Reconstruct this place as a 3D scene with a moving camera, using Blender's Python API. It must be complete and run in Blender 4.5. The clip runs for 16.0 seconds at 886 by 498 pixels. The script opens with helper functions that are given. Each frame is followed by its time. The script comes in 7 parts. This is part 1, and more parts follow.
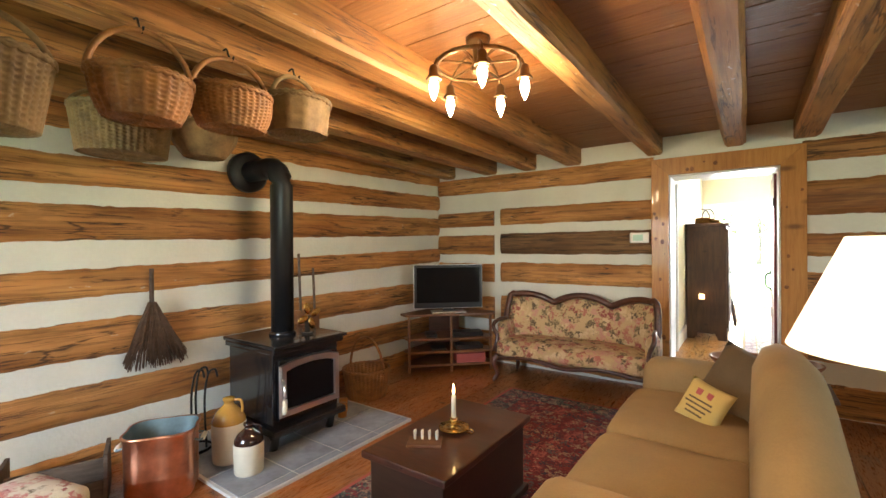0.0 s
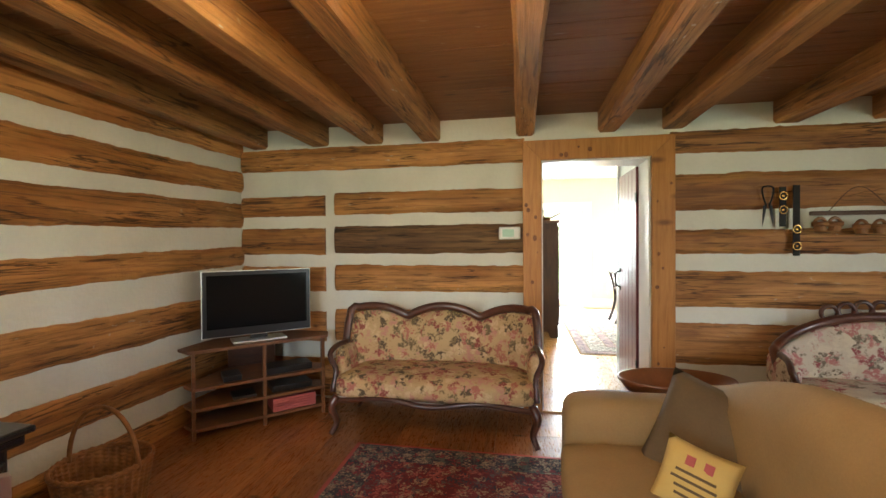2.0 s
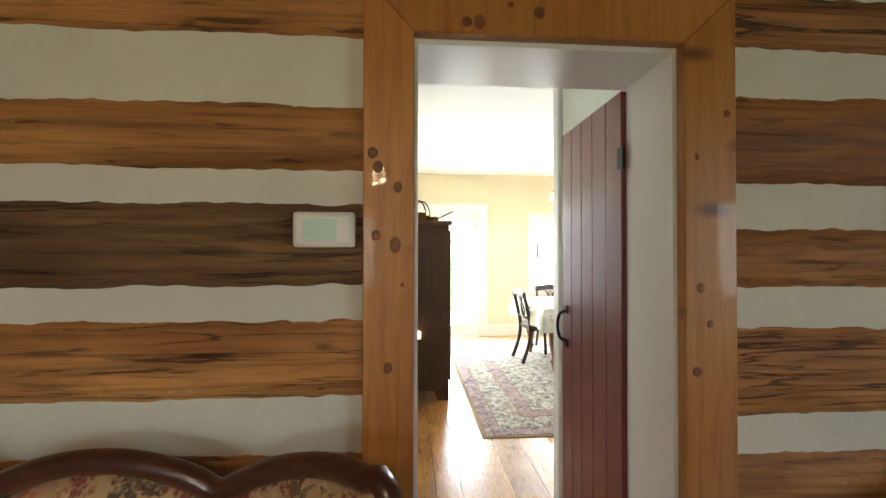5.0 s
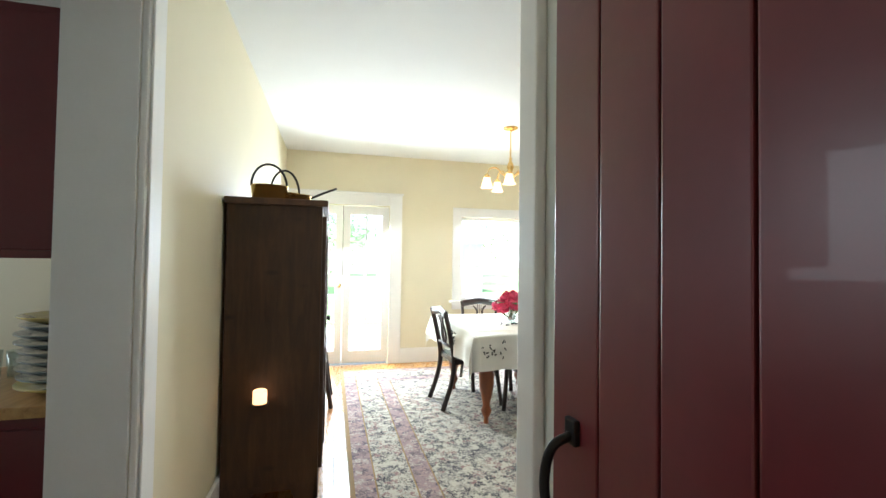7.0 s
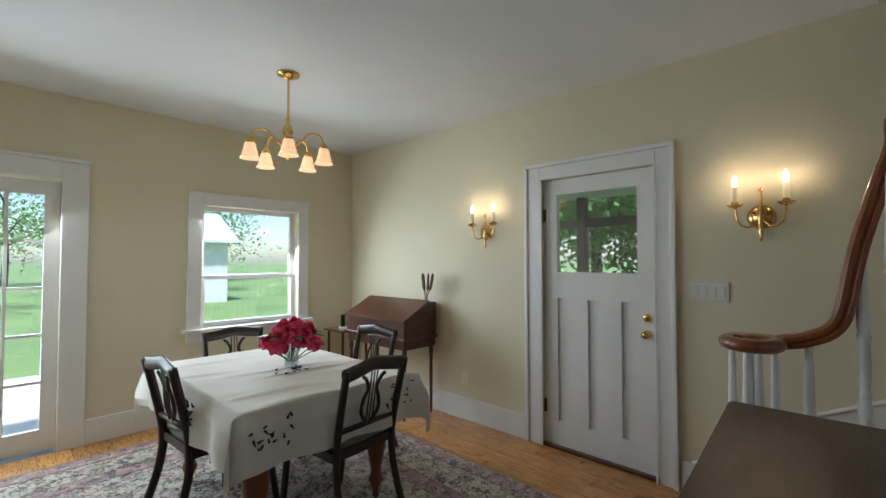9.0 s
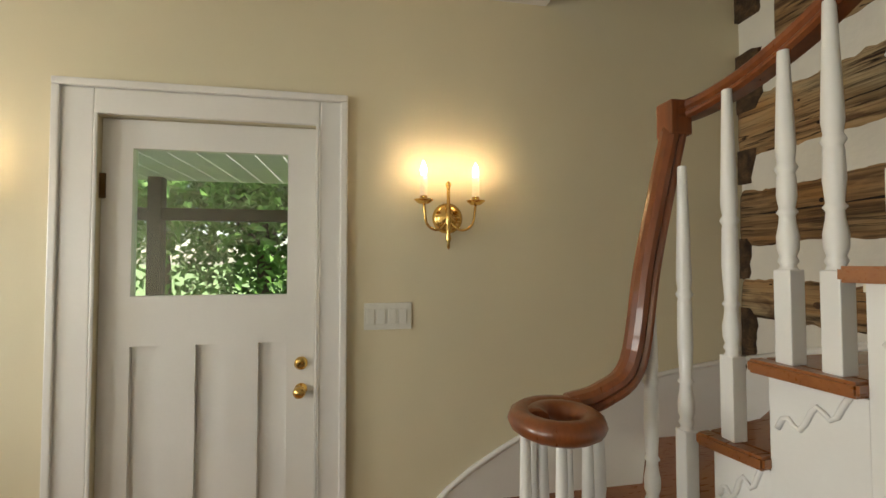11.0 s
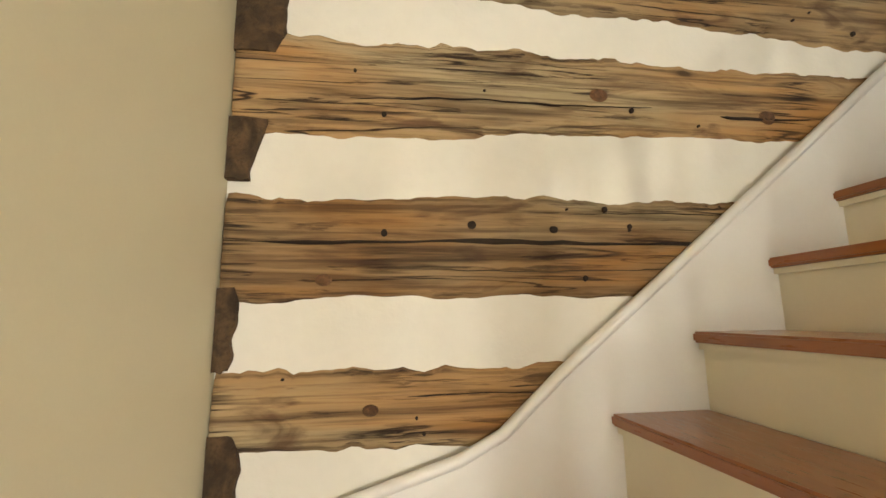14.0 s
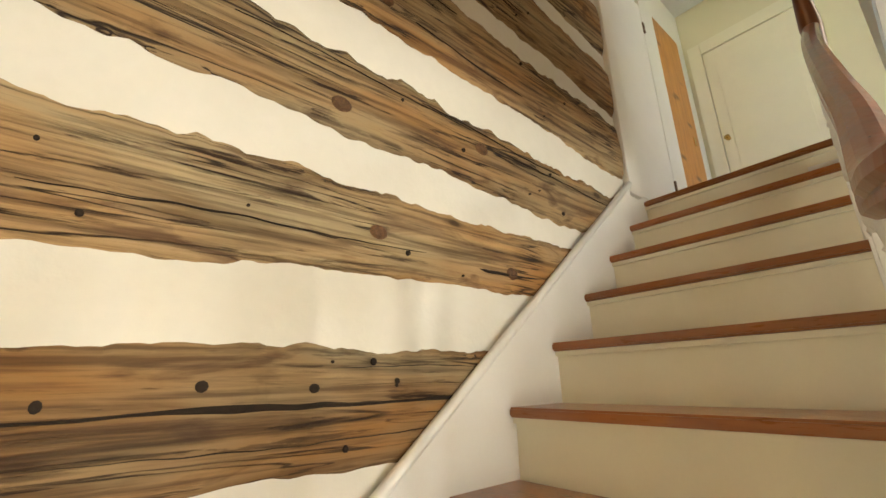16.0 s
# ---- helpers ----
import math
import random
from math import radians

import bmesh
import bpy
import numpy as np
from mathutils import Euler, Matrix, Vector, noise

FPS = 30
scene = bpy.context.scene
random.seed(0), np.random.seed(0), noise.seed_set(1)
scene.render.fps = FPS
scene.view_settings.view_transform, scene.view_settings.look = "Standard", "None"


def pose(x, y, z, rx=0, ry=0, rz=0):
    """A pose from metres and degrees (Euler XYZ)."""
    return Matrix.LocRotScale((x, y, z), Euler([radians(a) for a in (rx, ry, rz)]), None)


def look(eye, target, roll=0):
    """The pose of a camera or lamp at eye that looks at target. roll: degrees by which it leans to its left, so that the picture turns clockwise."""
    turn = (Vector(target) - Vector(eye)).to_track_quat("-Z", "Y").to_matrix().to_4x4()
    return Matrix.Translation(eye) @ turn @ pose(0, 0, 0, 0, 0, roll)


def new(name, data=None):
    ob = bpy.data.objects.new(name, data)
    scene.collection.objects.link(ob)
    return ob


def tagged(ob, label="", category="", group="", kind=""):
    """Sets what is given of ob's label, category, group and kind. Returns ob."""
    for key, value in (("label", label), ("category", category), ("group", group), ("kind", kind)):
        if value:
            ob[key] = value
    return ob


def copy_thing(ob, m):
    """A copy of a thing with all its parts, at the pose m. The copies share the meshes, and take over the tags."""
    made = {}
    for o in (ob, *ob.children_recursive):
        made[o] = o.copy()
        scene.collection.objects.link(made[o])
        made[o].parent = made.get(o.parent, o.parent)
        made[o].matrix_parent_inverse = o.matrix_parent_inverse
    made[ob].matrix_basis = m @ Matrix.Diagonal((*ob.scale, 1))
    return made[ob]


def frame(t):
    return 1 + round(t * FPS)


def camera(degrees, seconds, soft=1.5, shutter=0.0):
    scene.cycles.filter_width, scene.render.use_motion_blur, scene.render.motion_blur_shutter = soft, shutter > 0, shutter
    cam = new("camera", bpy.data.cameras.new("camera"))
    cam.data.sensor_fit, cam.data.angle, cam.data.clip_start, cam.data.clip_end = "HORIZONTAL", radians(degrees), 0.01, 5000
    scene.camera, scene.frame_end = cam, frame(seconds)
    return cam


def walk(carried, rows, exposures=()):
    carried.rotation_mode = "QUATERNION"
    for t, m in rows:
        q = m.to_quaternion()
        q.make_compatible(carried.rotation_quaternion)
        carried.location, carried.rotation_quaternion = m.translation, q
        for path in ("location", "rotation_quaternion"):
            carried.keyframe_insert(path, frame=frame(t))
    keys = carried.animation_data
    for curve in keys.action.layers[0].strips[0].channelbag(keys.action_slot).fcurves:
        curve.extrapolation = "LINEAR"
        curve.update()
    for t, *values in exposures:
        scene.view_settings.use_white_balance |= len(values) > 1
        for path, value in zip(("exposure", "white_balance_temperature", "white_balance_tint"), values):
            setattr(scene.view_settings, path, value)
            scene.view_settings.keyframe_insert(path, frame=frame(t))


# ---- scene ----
cam = camera(91.8, 16.0)
PATH = [
    (0, (0.187, 0.274, 1.343), (-0.972, 1.905, 1.337), -0.4),
    (0.5, (-0.1, 0.431, 1.345), (-1.09, 2.169, 1.339), -0.3),
    (1, (-0.337, 0.633, 1.346), (-1.119, 2.474, 1.336), -0.3),
    (1.5, (-0.475, 0.916, 1.342), (-1.06, 2.828, 1.32), -0.4),
    (2, (-0.575, 1.238, 1.34), (-0.93, 3.206, 1.318), -0.4),
    (2.5, (-0.597, 1.559, 1.362), (-0.764, 3.552, 1.352), -0.5),
    (3, (-0.567, 1.923, 1.358), (-0.639, 3.921, 1.378), -0.4),
    (3.5, (-0.554, 2.314, 1.36), (-0.556, 4.314, 1.394), -0.3),
    (4, (-0.529, 2.692, 1.351), (-0.458, 4.69, 1.381), -0.3),
    (4.2, (-0.514, 2.855, 1.358), (-0.419, 4.853, 1.381), -0.3),
    (6.3, (-0.15, 4.466, 1.347), (0.143, 6.444, 1.385), 0.9),
    (6.5, (-0.097, 4.622, 1.344), (0.242, 6.593, 1.389), 0.9),
    (7, (-0.003, 4.991, 1.347), (0.495, 6.927, 1.396), 0.8),
    (7.5, (0.062, 5.354, 1.352), (0.746, 7.233, 1.411), 0.6),
    (8, (0.122, 5.683, 1.371), (1.03, 7.464, 1.433), 0.5),
    (8.5, (0.2, 5.979, 1.39), (1.375, 7.596, 1.451), 0.3),
    (9, (0.345, 6.246, 1.415), (1.796, 7.621, 1.471), 0.0),
    (9.5, (0.543, 6.501, 1.419), (2.253, 7.537, 1.473), -0.2),
    (10, (0.853, 6.668, 1.429), (2.726, 7.365, 1.48), -0.4),
    (11.2, (1.56, 6.98, 1.475), (3.47, 6.40, 1.54), -0.2),
    (12.3, (2.334, 6.927, 1.53), (3.655, 5.426, 1.58), -2.3),
    (12.5, (2.453, 6.862, 1.53), (3.617, 5.226, 1.582), -2.5),
    (12.7, (2.57, 6.794, 1.508), (3.556, 5.058, 1.575), -2.1),
    (13, (2.724, 6.672, 1.495), (3.426, 4.802, 1.594), -1.6),
    (13.2, (2.79, 6.590, 1.501), (3.311, 4.667, 1.601), -1.4),
    (13.5, (2.87, 6.446, 1.50), (3.081, 4.459, 1.616), -1.1),
    (14, (2.905, 6.194, 1.505), (2.642, 4.24, 1.816), -0.7),
    (14.5, (2.893, 6.094, 1.603), (2.264, 4.228, 1.958), -0.7),
    (15, (2.896, 6.045, 1.681), (1.962, 4.322, 2.097), -0.9),
    (15.5, (2.892, 6.046, 1.732), (1.76, 4.472, 2.221), -1.0),
    (16, (2.882, 6.050, 1.748), (1.639, 4.599, 2.336), -1.5),
]
walk(cam, [(t, look(eye, target, roll)) for t, eye, target, roll in PATH],
     exposures=[(0, 3.9, 6500, 10), (3.0, 3.65, 6500, 10), (4.2, 3.42, 6500, 10), (6.3, 2.55, 6200, 9), (7.0, 2.45, 6000, 8), (8.0, 1.11, 5900, 10), (9.0, 0.63, 5900, 11), (10.0, 0.92, 6600, 12), (12.3, 1.76, 7800, 15), (13.0, 2.15, 7800, 15), (14.0, 2.51, 7700, 14), (16, 2.74, 7700, 14)])

# ---------- world and light ----------
world = bpy.data.worlds.new("world")
scene.world = world
world.use_nodes = True
wn = world.node_tree
sky = wn.nodes.new("ShaderNodeTexSky")
sky.sky_type = 'NISHITA'
sky.sun_disc = False
sky.sun_elevation = radians(65)
sky.sun_rotation = radians(211)
wn.links.new(sky.outputs[0], wn.nodes["Background"].inputs[0])
wn.nodes["Background"].inputs[1].default_value = 0.15


def lamp(kind, name, m, energy, col, **kw):
    d = bpy.data.lights.new(name, kind)
    d.energy, d.color = energy * (1.0 if kind == 'SUN' else 0.33), col
    if kind == 'AREA':
        d.shape, d.size, d.size_y = 'RECTANGLE', kw["sx"], kw["sy"]
        d.spread = radians(kw.get("spread", 180))
    elif kind == 'SUN':
        d.angle = kw["angle"]
    else:
        d.shadow_soft_size = kw["r"]
    o = new(name, d)
    o.matrix_basis = m
    return o


DAY, WARM = (0.90, 0.97, 1.0), (1.0, 0.74, 0.45)
lamp('SUN', "sun", look((0, 0, 9), (2.2, 3.6, 0)), 5.0, (1, 0.96, 0.9), angle=radians(3))
lamp('AREA', "french_door_daylight", look((0.13, 10.72, 1.25), (0.5, 8.6, 0.1)), 92, DAY, sx=1.1, sy=1.9)
lamp('AREA', "dining_window_daylight", look((2.13, 10.72, 1.45), (1.9, 9.0, 0.2)), 74, DAY, sx=0.9, sy=1.1)
lamp('AREA', "living_window_daylight", look((-1.6, -1.6, 1.4), (-2.35, 1.3, 0.0)), 5, DAY, sx=1.1, sy=1.1, spread=85)
# Added fill from the unseen right side; no window is known there.
lamp('AREA', "living_side_fill_light", look((3.5, 1.6, 1.4), (1.2, 4.0, 0.2)), 5, DAY, sx=1.0, sy=1.1, spread=110)
# Added lamp that brightens the kitchen; the wall behind it has no opening.
lamp('AREA', "kitchen_fill_light", look((-3.0, 7.2, 1.7), (-1, 6.2, 1.0)), 14, DAY, sx=1.0, sy=1.0)
# Added lamp for the upper landing, in front of a windowless wall.
lamp('AREA', "landing_fill_light", look((-0.2, 7.3, 4.2), (0.4, 5.5, 3.2)), 5, (1, 0.93, 0.82), sx=0.8, sy=0.8)

# ---------- materials ----------


def nodes_of(name):
    m = bpy.data.materials.new(name)
    m.use_nodes = True
    nt = m.node_tree
    return m, nt, nt.nodes["Principled BSDF"]


def math_node(nt, op, a, b=None):
    n = nt.nodes.new("ShaderNodeMath")
    n.operation = op
    for i, v in enumerate((a, b)):
        if v is None:
            continue
        if isinstance(v, (int, float)):
            n.inputs[i].default_value = v
        else:
            nt.links.new(v, n.inputs[i])
    return n.outputs[0]


def coords(nt, stretch=(1, 1, 1), shift=True):
    tc = nt.nodes.new("ShaderNodeTexCoord")
    mp = nt.nodes.new("ShaderNodeMapping")
    mp.inputs["Scale"].default_value = stretch
    nt.links.new(tc.outputs["Object"], mp.inputs["Vector"])
    if shift:
        oi = nt.nodes.new("ShaderNodeObjectInfo")
        cx = nt.nodes.new("ShaderNodeCombineXYZ")
        k = math_node(nt, 'MULTIPLY', oi.outputs["Random"], 37.0)
        for i in range(3):
            nt.links.new(k, cx.inputs[i])
        nt.links.new(cx.outputs[0], mp.inputs["Location"])
    return mp.outputs[0]


def tex(nt, vec, scale, detail=4.0, distort=0.0, rough=0.55):
    n = nt.nodes.new("ShaderNodeTexNoise")
    n.inputs["Scale"].default_value = scale
    n.inputs["Detail"].default_value = detail
    n.inputs["Roughness"].default_value = rough
    n.inputs["Distortion"].default_value = distort
    nt.links.new(vec, n.inputs["Vector"])
    return n.outputs["Fac"]


def ramp(nt, fac, stops):
    n = nt.nodes.new("ShaderNodeValToRGB")
    e = n.color_ramp.elements
    while len(e) < len(stops):
        e.new(0.5)
    for el, (p, c) in zip(e, stops):
        el.position, el.color = p, (*c, 1)
    nt.links.new(fac, n.inputs[0])
    return n.outputs[0]


def mix(nt, fac, a, b, mode='MIX'):
    n = nt.nodes.new("ShaderNodeMix")
    n.data_type, n.blend_type = 'RGBA', mode
    for key, v in ((0, fac), (6, a), (7, b)):
        if isinstance(v, (int, float)):
            n.inputs[key].default_value = v
        elif isinstance(v, tuple):
            n.inputs[key].default_value = (*v, 1)
        else:
            nt.links.new(v, n.inputs[key])
    return n.outputs[2]


def bump(nt, bsdf, h, strength, dist=0.01):
    n = nt.nodes.new("ShaderNodeBump")
    n.inputs["Strength"].default_value = strength
    n.inputs["Distance"].default_value = dist
    nt.links.new(h, n.inputs["Height"])
    nt.links.new(n.outputs[0], bsdf.inputs["Normal"])


def wood(name, dark, mid, light, grain=(1, 14, 14), scale=3.0, rough=0.5, relief=0.25, tone=0.35, knots=True, coat=0.0, flecks=0.0):
    m, nt, b = nodes_of(name)
    v = coords(nt, grain)
    g = tex(nt, v, scale, 6, 0.8)
    fine = tex(nt, v, scale * 6, 4, 0.2)
    col = ramp(nt, g, [(0.30, dark), (0.5, mid), (0.72, light)] if relief < 0.7 else [(0.37, dark), (0.48, mid), (0.62, light)])
    if relief > 0.4:
        col = mix(nt, 0.6, col, ramp(nt, fine, [(0.36, (0.28, 0.24, 0.2)), (0.54, (1, 1, 1))]), 'MULTIPLY')
    else:
        col = mix(nt, 0.2, col, ramp(nt, fine, [(0.35, dark), (0.6, light)]))
    big = tex(nt, coords(nt, (0.8, 2, 2)), 1.6, 3)
    oi = nt.nodes.new("ShaderNodeObjectInfo")
    col = mix(nt, tone, col, ramp(nt, big, [(0.3, dark), (0.7, light)]))
    val = nt.nodes.new("ShaderNodeHueSaturation")
    nt.links.new(col, val.inputs["Color"])
    nt.links.new(math_node(nt, 'ADD', math_node(nt, 'MULTIPLY', oi.outputs["Random"], 0.4), 0.8), val.inputs["Value"])
    col = val.outputs[0]
    h = math_node(nt, 'ADD', g, math_node(nt, 'MULTIPLY', fine, 0.5))
    if flecks:
        fk = ramp(nt, tex(nt, coords(nt, tuple(0.5 if s < 2 else 1.3 for s in grain)), 26, 3, 0.4), [(0.66, (0, 0, 0)), (0.70, (1, 1, 1))])
        fk = math_node(nt, 'MULTIPLY', fk, ramp(nt, big, [(0.45, (0, 0, 0)), (0.6, (1, 1, 1))]))
        col = mix(nt, math_node(nt, 'MULTIPLY', fk, flecks), col, (0.62, 0.58, 0.48))
    if knots:
        vo = nt.nodes.new("ShaderNodeTexVoronoi")
        vo.inputs["Scale"].default_value = 2.6
        nt.links.new(coords(nt, (1, 2.6, 2.6)), vo.inputs["Vector"])
        k = ramp(nt, vo.outputs["Distance"], [(0.05 * knots, (1, 1, 1)), (0.14 * knots, (0, 0, 0))])
        col = mix(nt, math_node(nt, 'MULTIPLY', k, 0.75), col, tuple(c * 0.3 for c in dark))
    nt.links.new(col, b.inputs["Base Color"])
    nt.links.new(math_node(nt, 'ADD', math_node(nt, 'MULTIPLY', fine, 0.25), rough - 0.1), b.inputs["Roughness"])
    b.inputs["Coat Weight"].default_value = coat
    bump(nt, b, h, relief, 0.012)
    return m


def hewn(name, warm, pale, dark, axis=0, streak=0.55, stain=0.5, splits=0.8, flecks=0.0, rough=0.7, relief=0.5):
    """Hand-hewn timber: slow tone changes, fine streaks along the grain, stains, long thin splits and knots."""
    m, nt, b = nodes_of(name)

    def along(a, c):
        return coords(nt, tuple(a if i == axis else c for i in range(3)))

    slow = tex(nt, along(0.7, 3.2), 1.5, 4, 0.4)
    col = ramp(nt, slow, [(0.32, warm), (0.68, pale)])
    fine = tex(nt, along(1.6, 58), 1.0, 6, 0.25, 0.6)
    midg = tex(nt, along(1.0, 15), 1.3, 5, 0.7)
    col = mix(nt, streak, col, ramp(nt, midg, [(0.33, (0.34, 0.27, 0.2)), (0.5, (1, 1, 1)), (0.7, (1.2, 1.14, 1.05))]), 'MULTIPLY')
    col = mix(nt, streak, col, ramp(nt, fine, [(0.35, (0.34, 0.28, 0.22)), (0.52, (1.06, 1.04, 1.0))]), 'MULTIPLY')
    st = ramp(nt, tex(nt, along(1.8, 6.5), 1.7, 6, 0.9), [(0.57, (0, 0, 0)), (0.68, (1, 1, 1))])
    col = mix(nt, math_node(nt, 'MULTIPLY', st, stain), col, dark)
    oi = nt.nodes.new("ShaderNodeObjectInfo")
    val = nt.nodes.new("ShaderNodeHueSaturation")
    nt.links.new(col, val.inputs["Color"])
    nt.links.new(math_node(nt, 'ADD', math_node(nt, 'MULTIPLY', oi.outputs["Random"], 0.34), 0.83), val.inputs["Value"])
    col = val.outputs[0]
    h = math_node(nt, 'ADD', math_node(nt, 'MULTIPLY', midg, 0.8), math_node(nt, 'MULTIPLY', fine, 0.7))
    gate = ramp(nt, tex(nt, coords(nt, (1.4, 1.4, 1.4)), 1.3, 2), [(0.44, (0, 0, 0)), (0.54, (1, 1, 1))])
    for c, sc, wd in ((7, 1.0, 0.007), (16, 1.4, 0.010)):
        ln = tex(nt, along(0.5, c), sc, 4, 0.35, 0.5)
        off = math_node(nt, 'ABSOLUTE', math_node(nt, 'SUBTRACT', ln, 0.5))
        sp = math_node(nt, 'MULTIPLY', ramp(nt, off, [(wd * 0.5, (1, 1, 1)), (wd * 1.5, (0, 0, 0))]), gate)
        col = mix(nt, math_node(nt, 'MULTIPLY', sp, splits), col, tuple(v * 0.22 for v in dark))
        h = math_node(nt, 'SUBTRACT', h, math_node(nt, 'MULTIPLY', sp, 0.9))
    ck = ramp(nt, tex(nt, along(3.2, 42), 1.0, 5, 0.5, 0.6), [(0.37, (1, 1, 1)), (0.42, (0, 0, 0))])
    ck = math_node(nt, 'MULTIPLY', ck, ramp(nt, midg, [(0.4, (1, 1, 1)), (0.6, (0.25, 0.25, 0.25))]))
    col = mix(nt, math_node(nt, 'MULTIPLY', ck, splits), col, tuple(v * 0.4 for v in dark))
    h = math_node(nt, 'SUBTRACT', h, math_node(nt, 'MULTIPLY', ck, 0.5))
    vo = nt.nodes.new("ShaderNodeTexVoronoi")
    vo.inputs["Scale"].default_value = 2.1
    nt.links.new(along(1, 1.9), vo.inputs["Vector"])
    k = ramp(nt, vo.outputs["Distance"], [(0.05, (1, 1, 1)), (0.075, (0.35, 0.35, 0.35)), (0.12, (0, 0, 0))])
    col = mix(nt, math_node(nt, 'MULTIPLY', k, 0.85), col, tuple(v * 0.5 for v in dark))
    if flecks:
        fk = ramp(nt, tex(nt, along(0.6, 1.3), 26, 3, 0.4), [(0.67, (0, 0, 0)), (0.70, (1, 1, 1))])
        fk = math_node(nt, 'MULTIPLY', fk, ramp(nt, slow, [(0.5, (0, 0, 0)), (0.62, (1, 1, 1))]))
        col = mix(nt, math_node(nt, 'MULTIPLY', fk, flecks), col, (0.62, 0.58, 0.48))
    nt.links.new(col, b.inputs["Base Color"])
    nt.links.new(math_node(nt, 'ADD', math_node(nt, 'MULTIPLY', fine, 0.25), rough - 0.1), b.inputs["Roughness"])
    bump(nt, b, h, relief, 0.010)
    return m


def plain(name, col, rough=0.5, metal=0.0, vary=0.08, scale=4.0, relief=0.06, coat=0.0, rscale=60.0, dist=0.004):
    m, nt, b = nodes_of(name)
    v = coords(nt, (1, 1, 1), False)
    n1, n2 = tex(nt, v, scale, 4), tex(nt, v, rscale, 3)
    lo, hi = tuple(c * (1 - vary) for c in col), tuple(min(1, c * (1 + vary)) for c in col)
    c = ramp(nt, n1, [(0.3, lo), (0.7, hi)])
    c = mix(nt, 0.25, c, ramp(nt, n2, [(0.3, lo), (0.7, hi)]))
    nt.links.new(c, b.inputs["Base Color"])
    nt.links.new(math_node(nt, 'ADD', math_node(nt, 'MULTIPLY', n1, 0.15), max(0.02, rough - 0.075)), b.inputs["Roughness"])
    b.inputs["Metallic"].default_value = metal
    b.inputs["Coat Weight"].default_value = coat
    if relief:
        bump(nt, b, n2, relief, dist)
    return m


def glow(name, col, strength):
    m, nt, b = nodes_of(name)
    b.inputs["Emission Color"].default_value = (*col, 1)
    b.inputs["Emission Strength"].default_value = strength
    b.inputs["Base Color"].default_value = (0.9, 0.85, 0.7, 1)
    return m


def glassy(name, col=(1, 1, 1), rough=0.0, mixin=0.9):
    m, nt, b = nodes_of(name)
    out = nt.nodes["Material Output"]
    tr, gl, mx = (nt.nodes.new(k) for k in ("ShaderNodeBsdfTransparent", "ShaderNodeBsdfGlossy", "ShaderNodeMixShader"))
    tr.inputs[0].default_value = (*col, 1)
    gl.inputs["Roughness"].default_value = rough
    mx.inputs[0].default_value = 1 - mixin
    nt.links.new(tr.outputs[0], mx.inputs[1])
    nt.links.new(gl.outputs[0], mx.inputs[2])
    nt.links.new(mx.outputs[0], out.inputs[0])
    return m


def floral(name, ground, tones, scale=9.0, rough=0.85):
    m, nt, b = nodes_of(name)
    v = coords(nt, (1, 1, 1), False)
    w = nt.nodes.new("ShaderNodeTexVoronoi")
    w.inputs["Scale"].default_value = scale
    w.inputs["Randomness"].default_value = 1
    nz = nt.nodes.new("ShaderNodeTexNoise")
    nz.inputs["Scale"].default_value = scale * 1.9
    nz.inputs["Detail"].default_value = 5
    nt.links.new(v, nz.inputs["Vector"])
    va = nt.nodes.new("ShaderNodeVectorMath")
    va.operation = 'MULTIPLY_ADD'
    nt.links.new(nz.outputs["Color"], va.inputs[0])
    va.inputs[1].default_value = (0.16, 0.16, 0.16)
    nt.links.new(v, va.inputs[2])
    nt.links.new(va.outputs[0], w.inputs["Vector"])
    sep = nt.nodes.new("ShaderNodeSeparateColor")
    nt.links.new(w.outputs["Color"], sep.inputs[0])
    n = len(tones)
    pick = ramp(nt, sep.outputs[0], [(i / n, t) for i, t in enumerate(tones)])
    for nd in nt.nodes:
        if nd.type == 'VALTORGB':
            nd.color_ramp.interpolation = 'CONSTANT'
    blob = ramp(nt, w.outputs["Distance"], [(0.42, (1, 1, 1)), (0.66, (0, 0, 0))])
    petal = tex(nt, v, scale * 5, 3, 0.5)
    blob = math_node(nt, 'MULTIPLY', blob, ramp(nt, petal, [(0.36, (0.15, 0.15, 0.15)), (0.46, (1, 1, 1))]))
    c = mix(nt, blob, ground, pick)
    nt.links.new(c, b.inputs["Base Color"])
    b.inputs["Roughness"].default_value = rough
    bump(nt, b, tex(nt, v, 220, 2), 0.15, 0.002)
    return m


M = {}
M["log"] = hewn("hewn_log_honey", (0.30, 0.115, 0.026), (0.57, 0.28, 0.088), (0.15, 0.055, 0.015), 0, 0.5, 0.4, 0.8, 0.5, 0.6, 0.6)
M["log_dark"] = hewn("hewn_log_dark", (0.12, 0.058, 0.022), (0.25, 0.14, 0.06), (0.05, 0.024, 0.011), 0, 0.55, 0.4, 0.8, 0.0, 0.7, 0.6)
M["log_grey"] = hewn("weathered_log", (0.33, 0.165, 0.055), (0.35, 0.28, 0.175), (0.085, 0.036, 0.016), 0, 0.8, 0.7, 0.95, 0.0, 0.8, 0.9)
M["cleft"] = plain("dark_cleft", (0.022, 0.013, 0.008), 0.95, 0, 0.3, 30, 0.2)
M["knot"] = wood("dark_knot", (0.05, 0.022, 0.010), (0.13, 0.06, 0.027), (0.24, 0.125, 0.055), (6, 6, 6), 6.0, 0.8, 0.5, 0.3, False)
